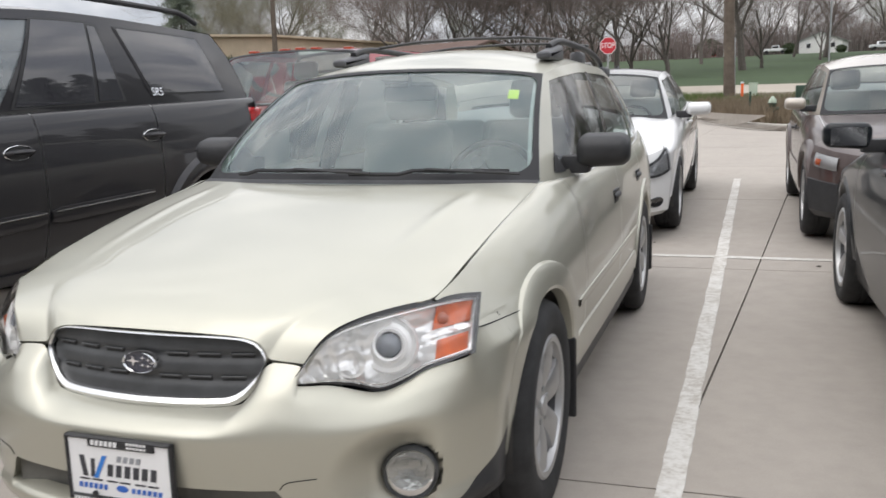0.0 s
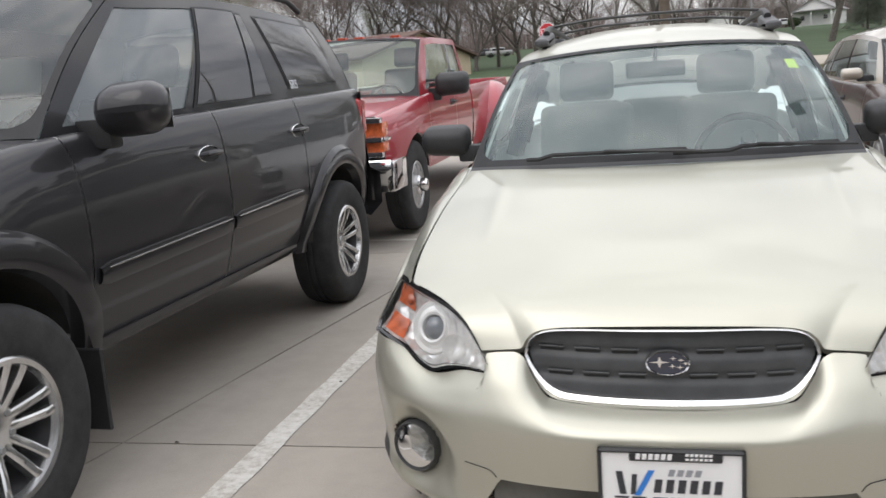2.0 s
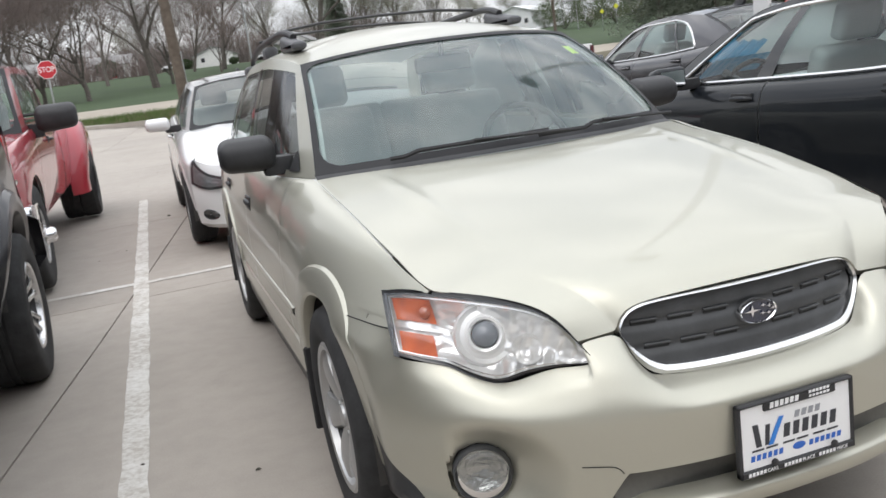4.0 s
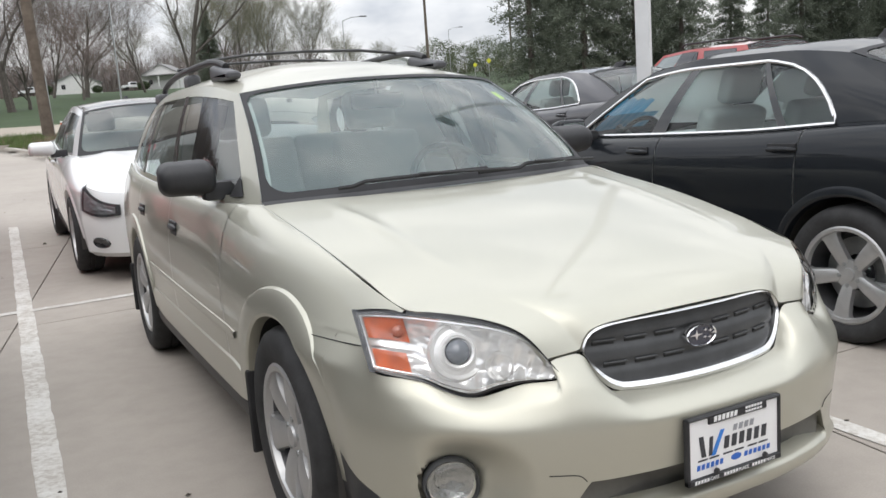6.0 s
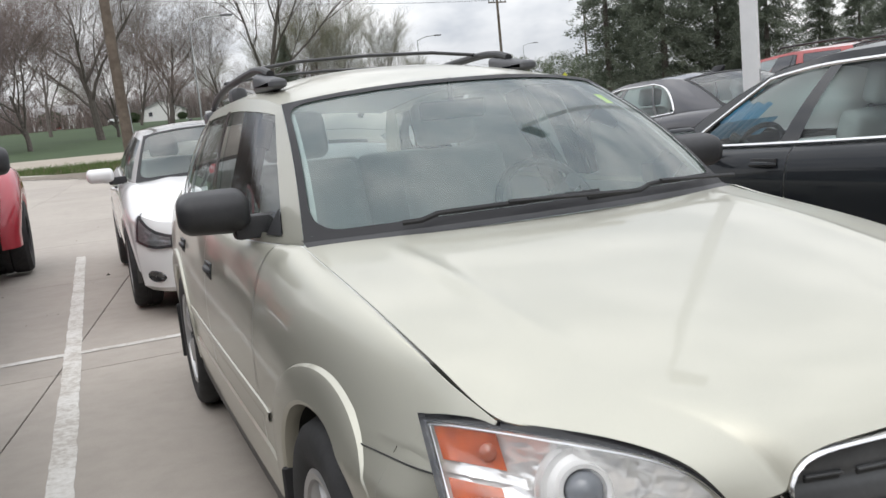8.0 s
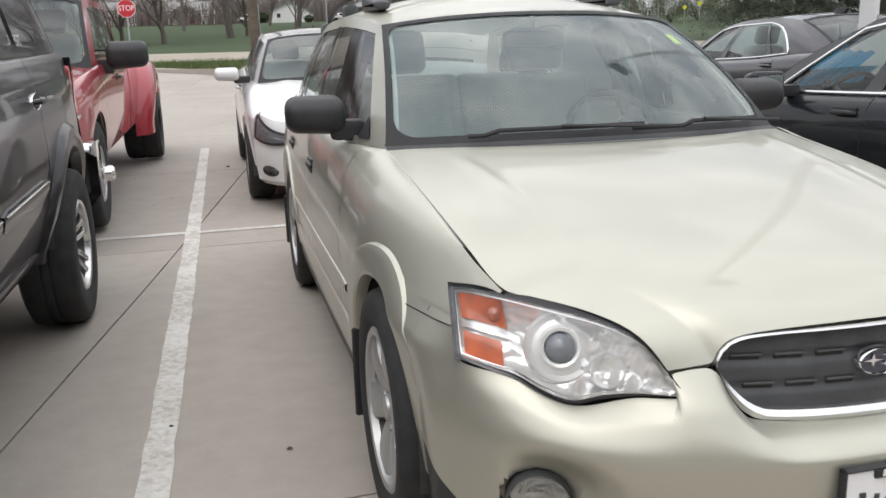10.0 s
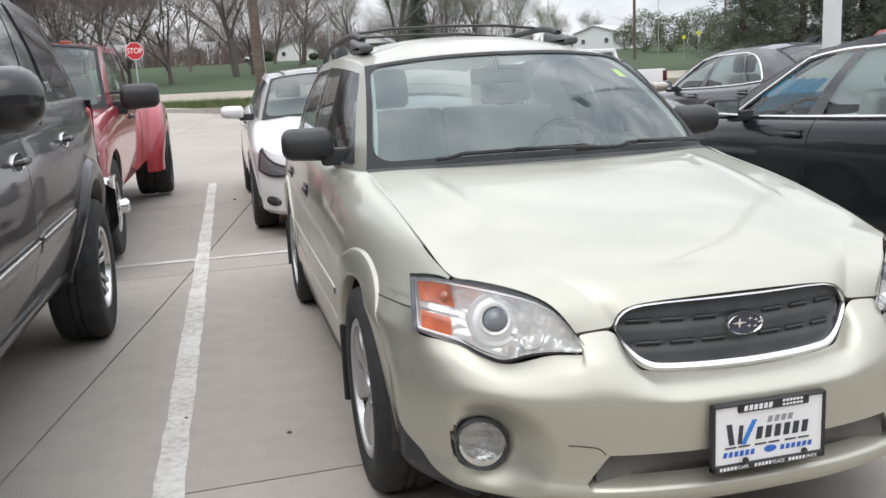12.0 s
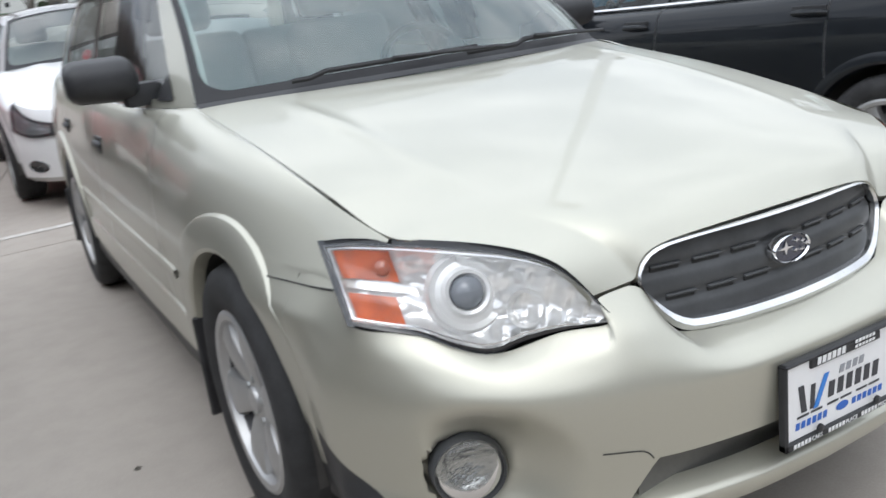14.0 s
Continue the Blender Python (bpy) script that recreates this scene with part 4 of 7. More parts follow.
# ---- champagne wagon in the middle stall ----
def champagne_wagon():
    S = dict(w=pchip([(.28, .775), (.45, .808), (.85, .832), (1.4, .838), (2.5, .842), (3.5, .835), (4.2, .80), (4.62, .70)]),
             tx=pchip([(.26, .652), (.45, .675), (.8, .686), (1.2, .692), (1.345, .700), (1.5, .735), (1.8, .765), (2.5, .775), (3.5, .765), (4.62, .66)]),
             tz=pchip([(.26, .795), (.45, .838), (.8, .908), (1.2, .966), (1.345, .987), (1.5, .983), (1.8, .975), (3.0, .985), (4.0, 1.01), (4.62, 1.03)]),
             rx=pchip([(1.92, .575), (2.6, .590), (3.5, .575), (4.2, .54)]), rz=pchip([(1.92, 1.375), (2.2, 1.412), (2.7, 1.440), (3.2, 1.438), (4.2, 1.37)]),
             waist=.66, sill=.25, tuck=.035, round=2.0, hubs=(.85, 3.53), hub_z=.335, arch=.375, tyre_r=.335, tyre_w=.215, rim_r=.222, wheel_x=.728,
             gl=(1.345, 1.93, 4.55, 4.15), bow=(.22, .13, .05, .05), cowl_up=.018, crown=.085, crown_front=.035, swell=.02, step=.018, soft=pchip([(.2, 0.0), (.46, 0.05), (.75, .55), (1.1, 1.0), (5, 1.0)]), inner_from=.50, front_edge=pchip([(.2, .478), (.7165, .478), (.7175, .352), (.74, .393), (.776, .452), (.785, .400), (.792, .330), (.797, .286), (1.2, .285)]), seams=(.285, 1.46, 2.42, 3.30, 4.60),
             windows=((.038, .36, None), (.385, .66, "rear_tint"), (.685, .93, "rear_tint")), win_v=(.06, .90), rear_tint="rear_tint", screen="glass", seal=(.030, .055), spoke_w=(.036, .062), spin=14, hub_out=.66)
    car = thing("wagon_car", "champagne gold station wagon parked in a stall", "car")
    P = M["gold"]
    shell(S, P, car, ("fender", "front_door", "rear_door", "quarter_panel"), glass="cabin_glass")
    wheel_set(S, 6, M["alloy"], car)
    for yh in S["hubs"]:
        both("arch_flare", arch_band(S, yh, ((-.012, -.03), (-.006, .002), (.004, .008), (.030, .010), (.064, .013), (.076, .010), (.082, -.002)), 2, 180, 48, 143 if yh < 2 else None), P, car, "", 22)
        flap = boxvf(.71, .845, yh + .345, yh + .358, .17, .46, .006)
        both("mud_flap", flap, M["black_plastic"], car, "black mud flap")
    both("door_moulding", side_strip(S, 1.32, 3.08, .555, .565, .038, .007), P, car)
    both("sill_cladding", side_strip(S, 1.28, 3.12, .375, .375, .15, .010), P, car)
    both("sill_cover", side_strip(S, 1.24, 3.16, .27, .27, .07, .006), M["black_plastic"], car)
    door_handle(S, car, 2.30, .83, M["black_plastic"], .14, None, .006)
    door_handle(S, car, 3.18, .84, M["black_plastic"], .14, None, .006)
    door_mirror(S, car, 1.70, 1.072, .760, (.205, .12, .155), M["black_plastic"])
    sail = np.array([[house_point(S, .036 + (.074 - .036) * b * (1 - a), .05 + .17 * a) for b in np.linspace(0, 1, 5)] for a in np.linspace(0, 1, 8)])
    sail[..., 0] += .006
    both("mirror_sail", grid(sail), M["black_plastic"], car, "black triangle behind the mirror")
    # hood: centre line, side edges and the nose that dips between grille and lamps
    E = curve3([(.424, .034, .692), (.445, .052, .728), (.467, .072, .754), (.496, .103, .773), (.538, .153, .787), (.592, .217, .797), (.648, .288, .802), (.670, .50, .852), (.682, .85, .917), (.688, 1.2, .966), (.692, 1.33, .986)], 60)
    C = curve3([(0, .026, .751), (0, .06, .779), (0, .14, .816), (0, .30, .862), (0, .55, .914), (0, .85, .965), (0, 1.10, .998)], 60)
    front = pchip([(0, .7515), (.15, .7505), (.25, .746), (.292, .738), (.316, .719), (.328, .699), (.36, .696), (.424, .692)])
    front_y = pchip([(0, .026), (.15, .028), (.25, .034), (.31, .034), (.34, .030), (.424, .034)])
    n = 81
    H = np.zeros((2 * n - 1, 60, 3))
    for i in range(2 * n - 1):
        f = (i - n + 1) / (n - 1)
        a = abs(f)
        for j in range(60):
            s = j / 59
            def sheet(q, s_, e, c):
                return c[1] + (e[1] - c[1]) * q ** 2.4, c[2] + (e[2] - c[2]) * q ** (2.4 + 1.1 * s_)
            y, z = sheet(a, s, E[j], C[j])
            y0, z0 = sheet(a, 0, E[0], C[0])
            k = max(0.0, 1 - s / .24) ** 2.4
            ridge = .006 * math.exp(-((a - .66 - .10 * s) / .036) ** 2) * min(1, max(0, 2.2 * s - .55), 5 * (1 - s))
            x = E[j][0] * a
            H[i, j] = x * (1 if f > 0 else -1), y + (float(front_y(E[0][0] * a)) - y0) * k, z + (float(front(E[0][0] * a)) - z0) * k + ridge
    # rolled edges
    side = np.array((.004, .004, -.016))
    rim_a, rim_b = H[:1] + side, H[-1:] + side * np.array((-1, 1, 1))
    H2 = np.concatenate([rim_a, H, rim_b], 0)
    H2 = np.concatenate([H2[:, :1] + np.array((0, .012, -.014)), H2], 1)
    hood = part("hood", grid(H2), P, car, "", 60)
    part("hood_underside", grid(H[6:-6, 4:] - np.array((0, 0, .05))), M["dark"], car)
    # bumper skin from grille and lamps down to the lip
    ex, em = side_x(S, .476, .718), side_x(S, .36, .718)
    nodes = [(0, -.034, .583, 0), (.15, -.028, .584, .15), (.262, -.006, .592, .262), (.300, .012, .635, .300), (.324, .022, .682, .326), (.345, .028, .691, .348), (.410, .030, .686, .405), (.414, .014, .664, .414), (.408, .008, .648, .424), (.47, .052, .638, .485), (.57, .122, .608, .590), (.615, .158, .621, .640), (.66, .202, .645, .690), (.755, .286, .673, .775), (em + .001, .356, .7165, .808), (ex, .478, .718, .822)]
    U4 = curve3(nodes, 97)
    U = U4[:, :3]
    plan = pchip([(0, -.118), (.15, -.113), (.3, -.092), (.42, -.055), (.57, .038), (.69, .15), (.775, .295), (.812, .40), (.822, .477)])
    prof = np.stack([U4[:, 3], plan(U4[:, 3])], 1)
    nrm = np.stack([-np.gradient(prof[:, 1]), np.gradient(prof[:, 0])], 1)
    nrm /= np.linalg.norm(nrm, axis=1)[:, None]
    kern = np.ones(15) / 15
    Us = np.stack([np.convolve(np.r_[U[7:0:-1, q] * (-1 if q == 0 else 1), U[:, q], np.full(7, U[-1, q])], kern, mode='valid') for q in range(3)], 1)
    back = np.clip((U[:, 1:2] - .17) / .07, 0, 1)
    Us = Us * (1 - back) + U * back
    levels = ((.535, 0.0), (.41, .010), (.345, .016), (.315, .006), (.287, .016), (.264, .050))
    fog = np.array((.634, .137, .400))

    def skin(i, z):
        zs = [-U[i, 2], -min(.535 + (Us[i, 2] - .535) * .62, U[i, 2] - .008)] + [-q for q, _ in levels]
        mid = Us[i, :2] + (prof[i] - Us[i, :2]) * .60
        x = pchip(list(zip(zs, [U[i, 0], mid[0]] + [prof[i, 0] + nrm[i, 0] * d for _, d in levels])))(-z)
        y = pchip(list(zip(zs, [U[i, 1], mid[1]] + [prof[i, 1] + nrm[i, 1] * d for _, d in levels])))(-z)
        p = np.array((float(x), float(y), z))
        k = min(1.0, max(0.0, (p[1] - .34) / .12))
        p[0] += (side_x(S, p[1], max(z, .25)) - p[0]) * k * k * (3 - 2 * k)
        d = math.hypot(p[0] - fog[0], p[2] - fog[2])
        k = min(1.0, max(0.0, (.150 - d) / .078))
        p[1] += max(0.0, fog[1] + .387 * (p[0] - fog[0]) + .010 + .050 * min(1.0, max(0.0, (.070 - d) / .012)) - p[1]) * k * k * (3 - 2 * k)
        return p

    def slot(i):
        g = .432 - prof[i, 0]
        return .338 + .076 * min(1.0, max(0.0, g / .050)), .338 - .014 * min(1.0, max(0.0, g / .012))

    def foot(i):
        return .266 + max(0.0, prof[i, 1] - .13) * .50

    i0 = int(np.argmin(np.abs(prof[:, 0] - .43)))
    upper = np.array([[skin(i, z) for z in np.linspace(U[i, 2], slot(i)[0], 26)] + [skin(i, slot(i)[0]) + np.array((0, .016, .004)), skin(i, slot(i)[0]) + np.array((0, .05, .006))] for i in range(i0 + 1)])
    lower = np.array([[skin(i, slot(i)[1]) + np.array((0, .05, .020)), skin(i, slot(i)[1]) + np.array((0, .014, .006))] + [skin(i, z) for z in np.linspace(slot(i)[1], .282, 12)] + [skin(i, .282) + np.array((0, .03, -.002)), skin(i, .282) + np.array((0, .09, .004))] for i in range(i0 + 1)])
    outer = np.array([[skin(i, z) for z in np.linspace(U[i, 2], foot(i), 40)] for i in range(i0, 97)])
    corner = np.array([[skin(i, z) for z in np.linspace(foot(i), .250, 6)] for i in range(i0, 97) if foot(i) > .2665])
    under = np.array([[(side_x(S, U[i, 1], U[i, 2] + dz) - .0016, U[i, 1], U[i, 2] + dz) for dz in (.020, .010, -.004)] for i in range(i0, 97) if U[i, 1] > .345])
    vf = merged(*[grid(q, flip=True) for q in (upper, lower, outer, under)])
    def crease(x, z):
        i = int(np.argmin(np.abs(prof[:, 0] - x)))
        return skin(i, z) + np.array((0, -.0006, 0))

    seam = curve3([crease(.392, .416), crease(.400, .428), crease(.412, .434), crease(.445, .437), crease(.475, .438)], 16)
    bump_ob = part("front_bumper", merged(vf, mirrored(vf)), P, car, "", 50)
    both("bumper_seam", tube(seam, .0013, 5), M["dark"], car)
    both("bumper_corner", grid(corner, flip=True), M["black_plastic"], car, "black plastic lower bumper corner")
    # inlet panel with the recess shade put into its grey
    part("lower_inlet", box(-.40, .40, -.030, .0, .300, .425), M["inlet_grey"], bump_ob, "air inlet panel, greyed to stand for shade")
    part("inlet_back", box(-.47, .47, .06, .10, .285, .56), M["dark"], bump_ob)
    both("panel_gap", tube([(side_x(S, y, .7165 - (y - .35) * .05) + .0006, y, .7165 - (y - .35) * .05) for y in np.linspace(.352, .60, 14)], .0018, 5), M["dark"], car)
    # fender tongue between hood and lamp
    tip = pchip([(.27, .792), (.33, .793), (.37, .789), (.41, .784), (.452, .775), (.52, .76)])
    both("fender_tip", grid(np.array([[(side_x(S, y, z) + .0005, y, z) for z in np.linspace(float(S["tz"](y)) - .001, min(float(tip(y)) + .006, float(S["tz"](y)) - .004), 5)] for y in np.linspace(.29, .52, 14)]), flip=True), P, car)
    return car, S, bump_ob


wagon, WS, wagon_bumper = champagne_wagon()


def wagon_front(car, bump_ob):
    """Lamps, grille, badge and dealer plate."""
    # head lamps
    top = curve3([(.727, .452, .778), (.692, .37, .790), (.648, .287, .793), (.592, .213, .789), (.535, .148, .780), (.492, .098, .767), (.462, .066, .748), (.440, .046, .722), (.420, .028, .690), (.395, .004, .650)], 33)
    bot = curve3([(.759, .288, .676), (.705, .236, .661), (.66, .203, .649), (.618, .160, .626), (.572, .124, .612), (.52, .090, .631), (.46, .048, .644), (.396, .003, .648)], 33)
    nrm = np.array((.42, -.78, .46))

    def lens(u0, u1, v0, v1, push, nu=33, nv=13, swell=.016):
        P = np.zeros((nu, nv, 3))
        for i, u in enumerate(np.linspace(u0, u1, nu)):
            a = np.array([np.interp(u * 32, range(33), top[:, k]) for k in range(3)])
            b = np.array([np.interp(u * 32, range(33), bot[:, k]) for k in range(3)])
            for j, v in enumerate(np.linspace(v0, v1, nv)):
                w = math.sin(math.pi * min(1, max(0, v))) * math.sin(math.pi * min(1, .15 + .8 * u)) if swell else 0
                P[i, j] = a + (b - a) * v + nrm * (push + swell * w)
        return P

    for s in (1, -1):
        fx = (lambda q: q) if s > 0 else mirrored
        lamp = part("head_lamp", fx(grid(lens(-.02, 1.0, -.05, 1.05, -.020, 33, 15, -.09))), M["black_gloss"], car, "clear head lamp with amber corner")
        flute = np.array([[[0, .0035 * math.sin(i * 1.1 + .25 * j) * min(1, max(0, (i - 42) / 10)), 0] for j in range(16)] for i in range(80)])
        part("reflector", fx(grid(lens(.015, .975, .03, .97, -.006, 80, 16, -.030) + flute)), M["lamp_inside"], lamp, "bright silver reflector with fluted inner half", 25)
        part("lamp_bezel", fx(merged(grid(lens(.030, .97, .062, .080, .001, 33, 3, .010)), grid(lens(.030, .97, .925, .942, .001, 33, 3, .010)), grid(lens(.030, .040, .06, .94, .001, 3, 12, .010)))), M["satin_chrome"], lamp, "thin silver bezel")
        part("amber_reflector", fx(merged(grid(lens(.050, .27, .08, .42, -.003, 10, 6, -.027)), grid(lens(.050, .235, .60, .92, -.003, 10, 6, -.027)))), M["amber"], lamp, "orange corner reflector")
        part("turn_bulb", fx(moved(lathe([(.016, -.004), (.014, .004), (.009, .007), (.0005, .008)], 18, "z"), Matrix.Translation(tuple(lens(.225, .225, .27, .27, .000, 1, 1, -.026)[0, 0])) @ Vector(nrm).to_track_quat('Z', 'Y').to_matrix().to_4x4())), M["amber_dark"], lamp, "dark amber turn bulb")
        part("clear_bar", fx(grid(lens(.04, .33, .46, .55, .000, 12, 4, -.022) + .003 * np.array([[[0, (i % 2), 0] for j in range(4)] for i in range(12)]))), M["lamp_inside"], lamp, "", 20)
        part("lamp_rim", fx(merged(grid(lens(-.02, 1.0, -.045, .046, .003, 33, 5, .012)), grid(lens(-.02, 1.0, .972, 1.026, .003, 33, 5, .012)), grid(lens(-.040, .030, -.05, 1.05, .004, 5, 14, .012)))), M["black_gloss"], lamp, "black rubber rim of the lamp")
        part("lens_cover", fx(grid(lens(.02, .97, .03, .97, .012))), M["clear"], lamp, "clear plastic lens").visible_shadow = False
        c = Vector((.574, .176, .708))
        aim = Matrix.Translation(c) @ Vector((.34, -.88, .32)).to_track_quat('Z', 'Y').to_matrix().to_4x4()
        ball = moved(lathe([(.030, -.02), (.029, -.006), (.025, .001), (.018, .007), (.009, .010), (.0005, .011)], 28, "z"), aim)
        ring = moved(lathe([(.030, -.012), (.033, .001), (.039, .003), (.046, -.008), (.056, -.010), (.066, -.004), (.072, -.012), (.074, -.03)], 40, "z"), aim)
        part("projector_lens", fx(ball), M["grey_lens"], lamp, "smoky projector lens")
        part("projector_ring", fx(ring), M["lamp_reflector"], lamp, "silver ring round the projector")
        aim2 = Matrix.Translation((.505, .106, .676)) @ Vector((.34, -.88, .32)).to_track_quat('Z', 'Y').to_matrix().to_4x4()
        part("high_beam_bowl", fx(moved(lathe([(.034, .004), (.031, .002), (.025, -.012), (.014, -.026), (.0005, -.03)], 28, "z"), aim2)), M["lamp_inside"], lamp, "round silver bowl of the high beam")
        fa = Matrix.Translation((.634, .137, .400)) @ Vector((.36, -.93, .02)).to_track_quat('Z', 'Y').to_matrix().to_4x4() @ Matrix.Scale(1.04, 4)
        fl = part("fog_lamp", fx(moved(lathe([(.058, -.02), (.045, -.026), (.022, -.038), (.0005, -.042)], 32, "z"), fa)), M["fog_bowl"], bump_ob, "round clear fog lamp")
        part("fog_bezel", fx(moved(lathe([(.059, -.03), (.0595, .004), (.0615, .007), (.064, .003), (.068, -.03)], 36, "z"), fa)), M["grille_grey"], fl)
        part("fog_lens", fx(moved(lathe([(.059, .0), (.048, .009), (.028, .014), (.0005, .016)], 32, "z"), fa)), M["fluted"], fl).visible_shadow = False

    # grille
    def gy(x, z):
        return -.030 + .050 * (x / .325) ** 2 + .22 * (z - .60)

    half = [(0, .751), (.15, .750), (.25, .745), (.292, .735), (.316, .714), (.325, .690), (.312, .655), (.290, .620), (.268, .598), (.235, .586), (.12, .582), (0, .581)]
    out2 = curve3(half, 40)
    inn = out2.copy()
    inn[:, 0] *= .968
    inn[:, 1] = np.where(out2[:, 1] > .69, out2[:, 1] - .003, out2[:, 1] + .022 * np.clip((.69 - out2[:, 1]) / .09, 0, 1))
    loop_o = np.r_[out2, (out2 * (-1, 1))[::-1][1:-1]]
    loop_i = np.r_[inn, (inn * (-1, 1))[::-1][1:-1]]
    k = len(loop_o)
    P = np.zeros((k, 5, 3))
    for i in range(k):
        (xo, zo), (xi, zi) = loop_o[i], loop_i[i]
        for j, (m_, d) in enumerate(((0, .012), (.05, -.006), (.5, -.012), (.95, -.006), (1.0, .012))):
            x, z = xo + (xi - xo) * m_, zo + (zi - zo) * m_
            P[i, j] = x, gy(x, z) + (-.004 if j == 0 and zo > .70 else d), z
    gr = part("grille", grid(np.array([[(x, gy(x, z) + .030, z) for z in np.linspace(.575, .755, 12)] for x in np.linspace(-.33, .33, 40)]), keep=np.array([[abs((-.33 + .66 * (i + .5) / 39)) < .318 - max(0, .66 - (.575 + .18 * (j + .5) / 11)) * .75 for j in range(11)] for i in range(39)])), M["dark"], car, "dark grille with bright surround")
    v, f = grid(P.transpose(1, 0, 2), wrap=True)
    part("grille_surround", (v, f), M["satin_chrome"], gr, "satin chrome surround")

    def inside(z):
        return float(np.interp(z, [.595, .60, .64, .69, .72, .738, .746], [.252, .262, .292, .311, .305, .285, .262]))

    rows = (.698, .645)
    G = np.array([[(inside(z) * q, gy(inside(z) * q, z) + .006 + sum(.007 * math.exp(-((z - r) / .011) ** 2) for r in rows), z) for z in np.linspace(.597, .746, 40)] for q in np.linspace(-1, 1, 50)])
    part("grille_panel", grid(G), M["grille_grey"], gr, "dark grey grille moulding with two soft grooves", 60)
    for zc, cs in zip(rows, ((.258, .175, .092), (.238, .156, .076))):
        for cx in [q * sg for q in cs for sg in (-1, 1)]:
            yy = gy(cx, zc)
            part("grille_slot", moved(boxvf(-.029, .029, .0, .02, -.0045, .0045, .002), Matrix.Translation((cx, yy + .0105, zc)) @ Matrix.Rotation(.308 * cx / .325, 4, 'Z')), M["dark"], gr)
            part("slot_lip", moved(boxvf(-.030, .030, -.002, .012, -.0022, .0022, .0012), Matrix.Translation((cx, yy + .0065, zc + .0068)) @ Matrix.Rotation(.308 * cx / .325, 4, 'Z')), M["grille_grey"], gr)
    # oval badge
    A = np.linspace(0, 2 * math.pi, 40, endpoint=False)
    bz = .682
    rim = [[(.049 * r * math.cos(a), gy(0, bz) - d, bz + .028 * r * math.sin(a)) for a in A] for r, d in ((1.0, -.004), (1.0, .010), (.95, .014), (.89, .011))]
    em = part("badge", grid(np.array(rim), wrap=True), M["chrome"], gr, "oval chrome badge with plain star shapes")
    part("badge_field", ([(.047 * math.cos(a), gy(0, bz) - .009, bz + .0265 * math.sin(a)) for a in A], [tuple(range(40))[::-1]]), M["badge_blue"], em)

    def star(cx, cz, r, q):
        pts = [(cx + rr * math.cos(t), cz + .62 * rr * math.sin(t)) for t, rr in ((i * math.pi / 4, r if i % 2 == 0 else r * .25) for i in range(8))]
        return outline_plate([(x, gy(0, bz) - .0095, z) for x, z in pts], (0, -1, 0), .003)

    stars = [star(-.017, .685, .022, 0)] + [star(x, z, .0085, 0) for x, z in ((.012, .694), (.028, .690), (.010, .676), (.026, .674), (.038, .683))]
    part("badge_stars", merged(*stars), M["chrome"], em, "", 0)
    # dealer plate: white card with bars of print in a black frame
    py = -.126
    pl = part("dealer_plate", boxvf(-.148, .148, py, py + .004, .366, .522, .002), M["white_plate"], car, "white dealer plate with dark and blue bars of print in a black frame")
    x0, x1, z0, z1 = -.152, .152, .360, .527
    fr = merged(boxvf(x0, x1, py - .006, py + .012, z0, z0 + .017, .003), boxvf(x0, x1, py - .006, py + .012, z1 - .008, z1, .003), boxvf(x0, x0 + .009, py - .006, py + .012, z0, z1, .003), boxvf(x1 - .009, x1, py - .006, py + .012, z0, z1, .003), boxvf(-.085, .105, py - .005, py + .01, z1 - .026, z1 - .006, .003))
    part("plate_frame", fr, M["black_plastic"], pl, "black plastic frame")

    def bars(name, quads, mat, dy):
        for a, b, zb, zt, sk in quads:
            part(name, outline_plate([(a + sk, py - dy, zt), (b + sk, py - dy, zt), (b, py - dy, zb), (a, py - dy, zb)], (0, -1, 0), .0008), mat, pl, "", 0)

    bars("large_print_bar", [(-.106, -.092, .424, .476, -.008), (-.084, -.073, .424, .470, .004)] + [(-.036 + .0245 * k_, -.036 + .0245 * k_ + .0155, .430, .460, .004) for k_ in range(6)], M["dark_print"], .0006)
    bars("blue_tick", [(-.076, -.063, .422, .480, .030)], M["blue_tick"], .0009)
    bars("small_print_bar", [(-.006 + .018 * k_, .006 + .018 * k_, .468, .483, .004) for k_ in range(4)], M["grey_print"], .0006)
    bars("fine_print_bar", [(-.118 + .080 * k_ + q_, -.118 + .080 * k_ + q_ + .030, .4150, .4190, .001) for k_ in range(3) for q_ in (0, .036)], M["dark_print"], .0006)
    bars("blue_print_bar", [(-.122 + .0145 * k_, -.1125 + .0145 * k_, .394, .407, .002) for k_ in range(6)] + [(.030 + .0150 * k_, .0400 + .0150 * k_, .394, .406, .002) for k_ in range(6)], M["blue_print"], .0006)
    part("blue_oval", ([(.004 + .017 * math.cos(a), py - .0008, .401 + .0085 * math.sin(a)) for a in A], [tuple(range(40))[::-1]]), M["blue_print"], pl, "", 0)
    bars("frame_print_bar", [(-.134 + .092 * k_ + .0095 * q_, -.134 + .092 * k_ + .0095 * q_ + .0065, .3645, .3725, .001) for k_ in range(3) for q_ in range(5)] + [(-.072 + .013 * k_, -.063 + .013 * k_, .507, .520, .002) for k_ in range(6)] + [(.03 + .0095 * k_, .0365 + .0095 * k_, .516, .522, .001) for k_ in range(6)] + [(.03 + .0095 * k_, .0365 + .0095 * k_, .507, .512, .001) for k_ in range(6)], M["white_print"], .0065)
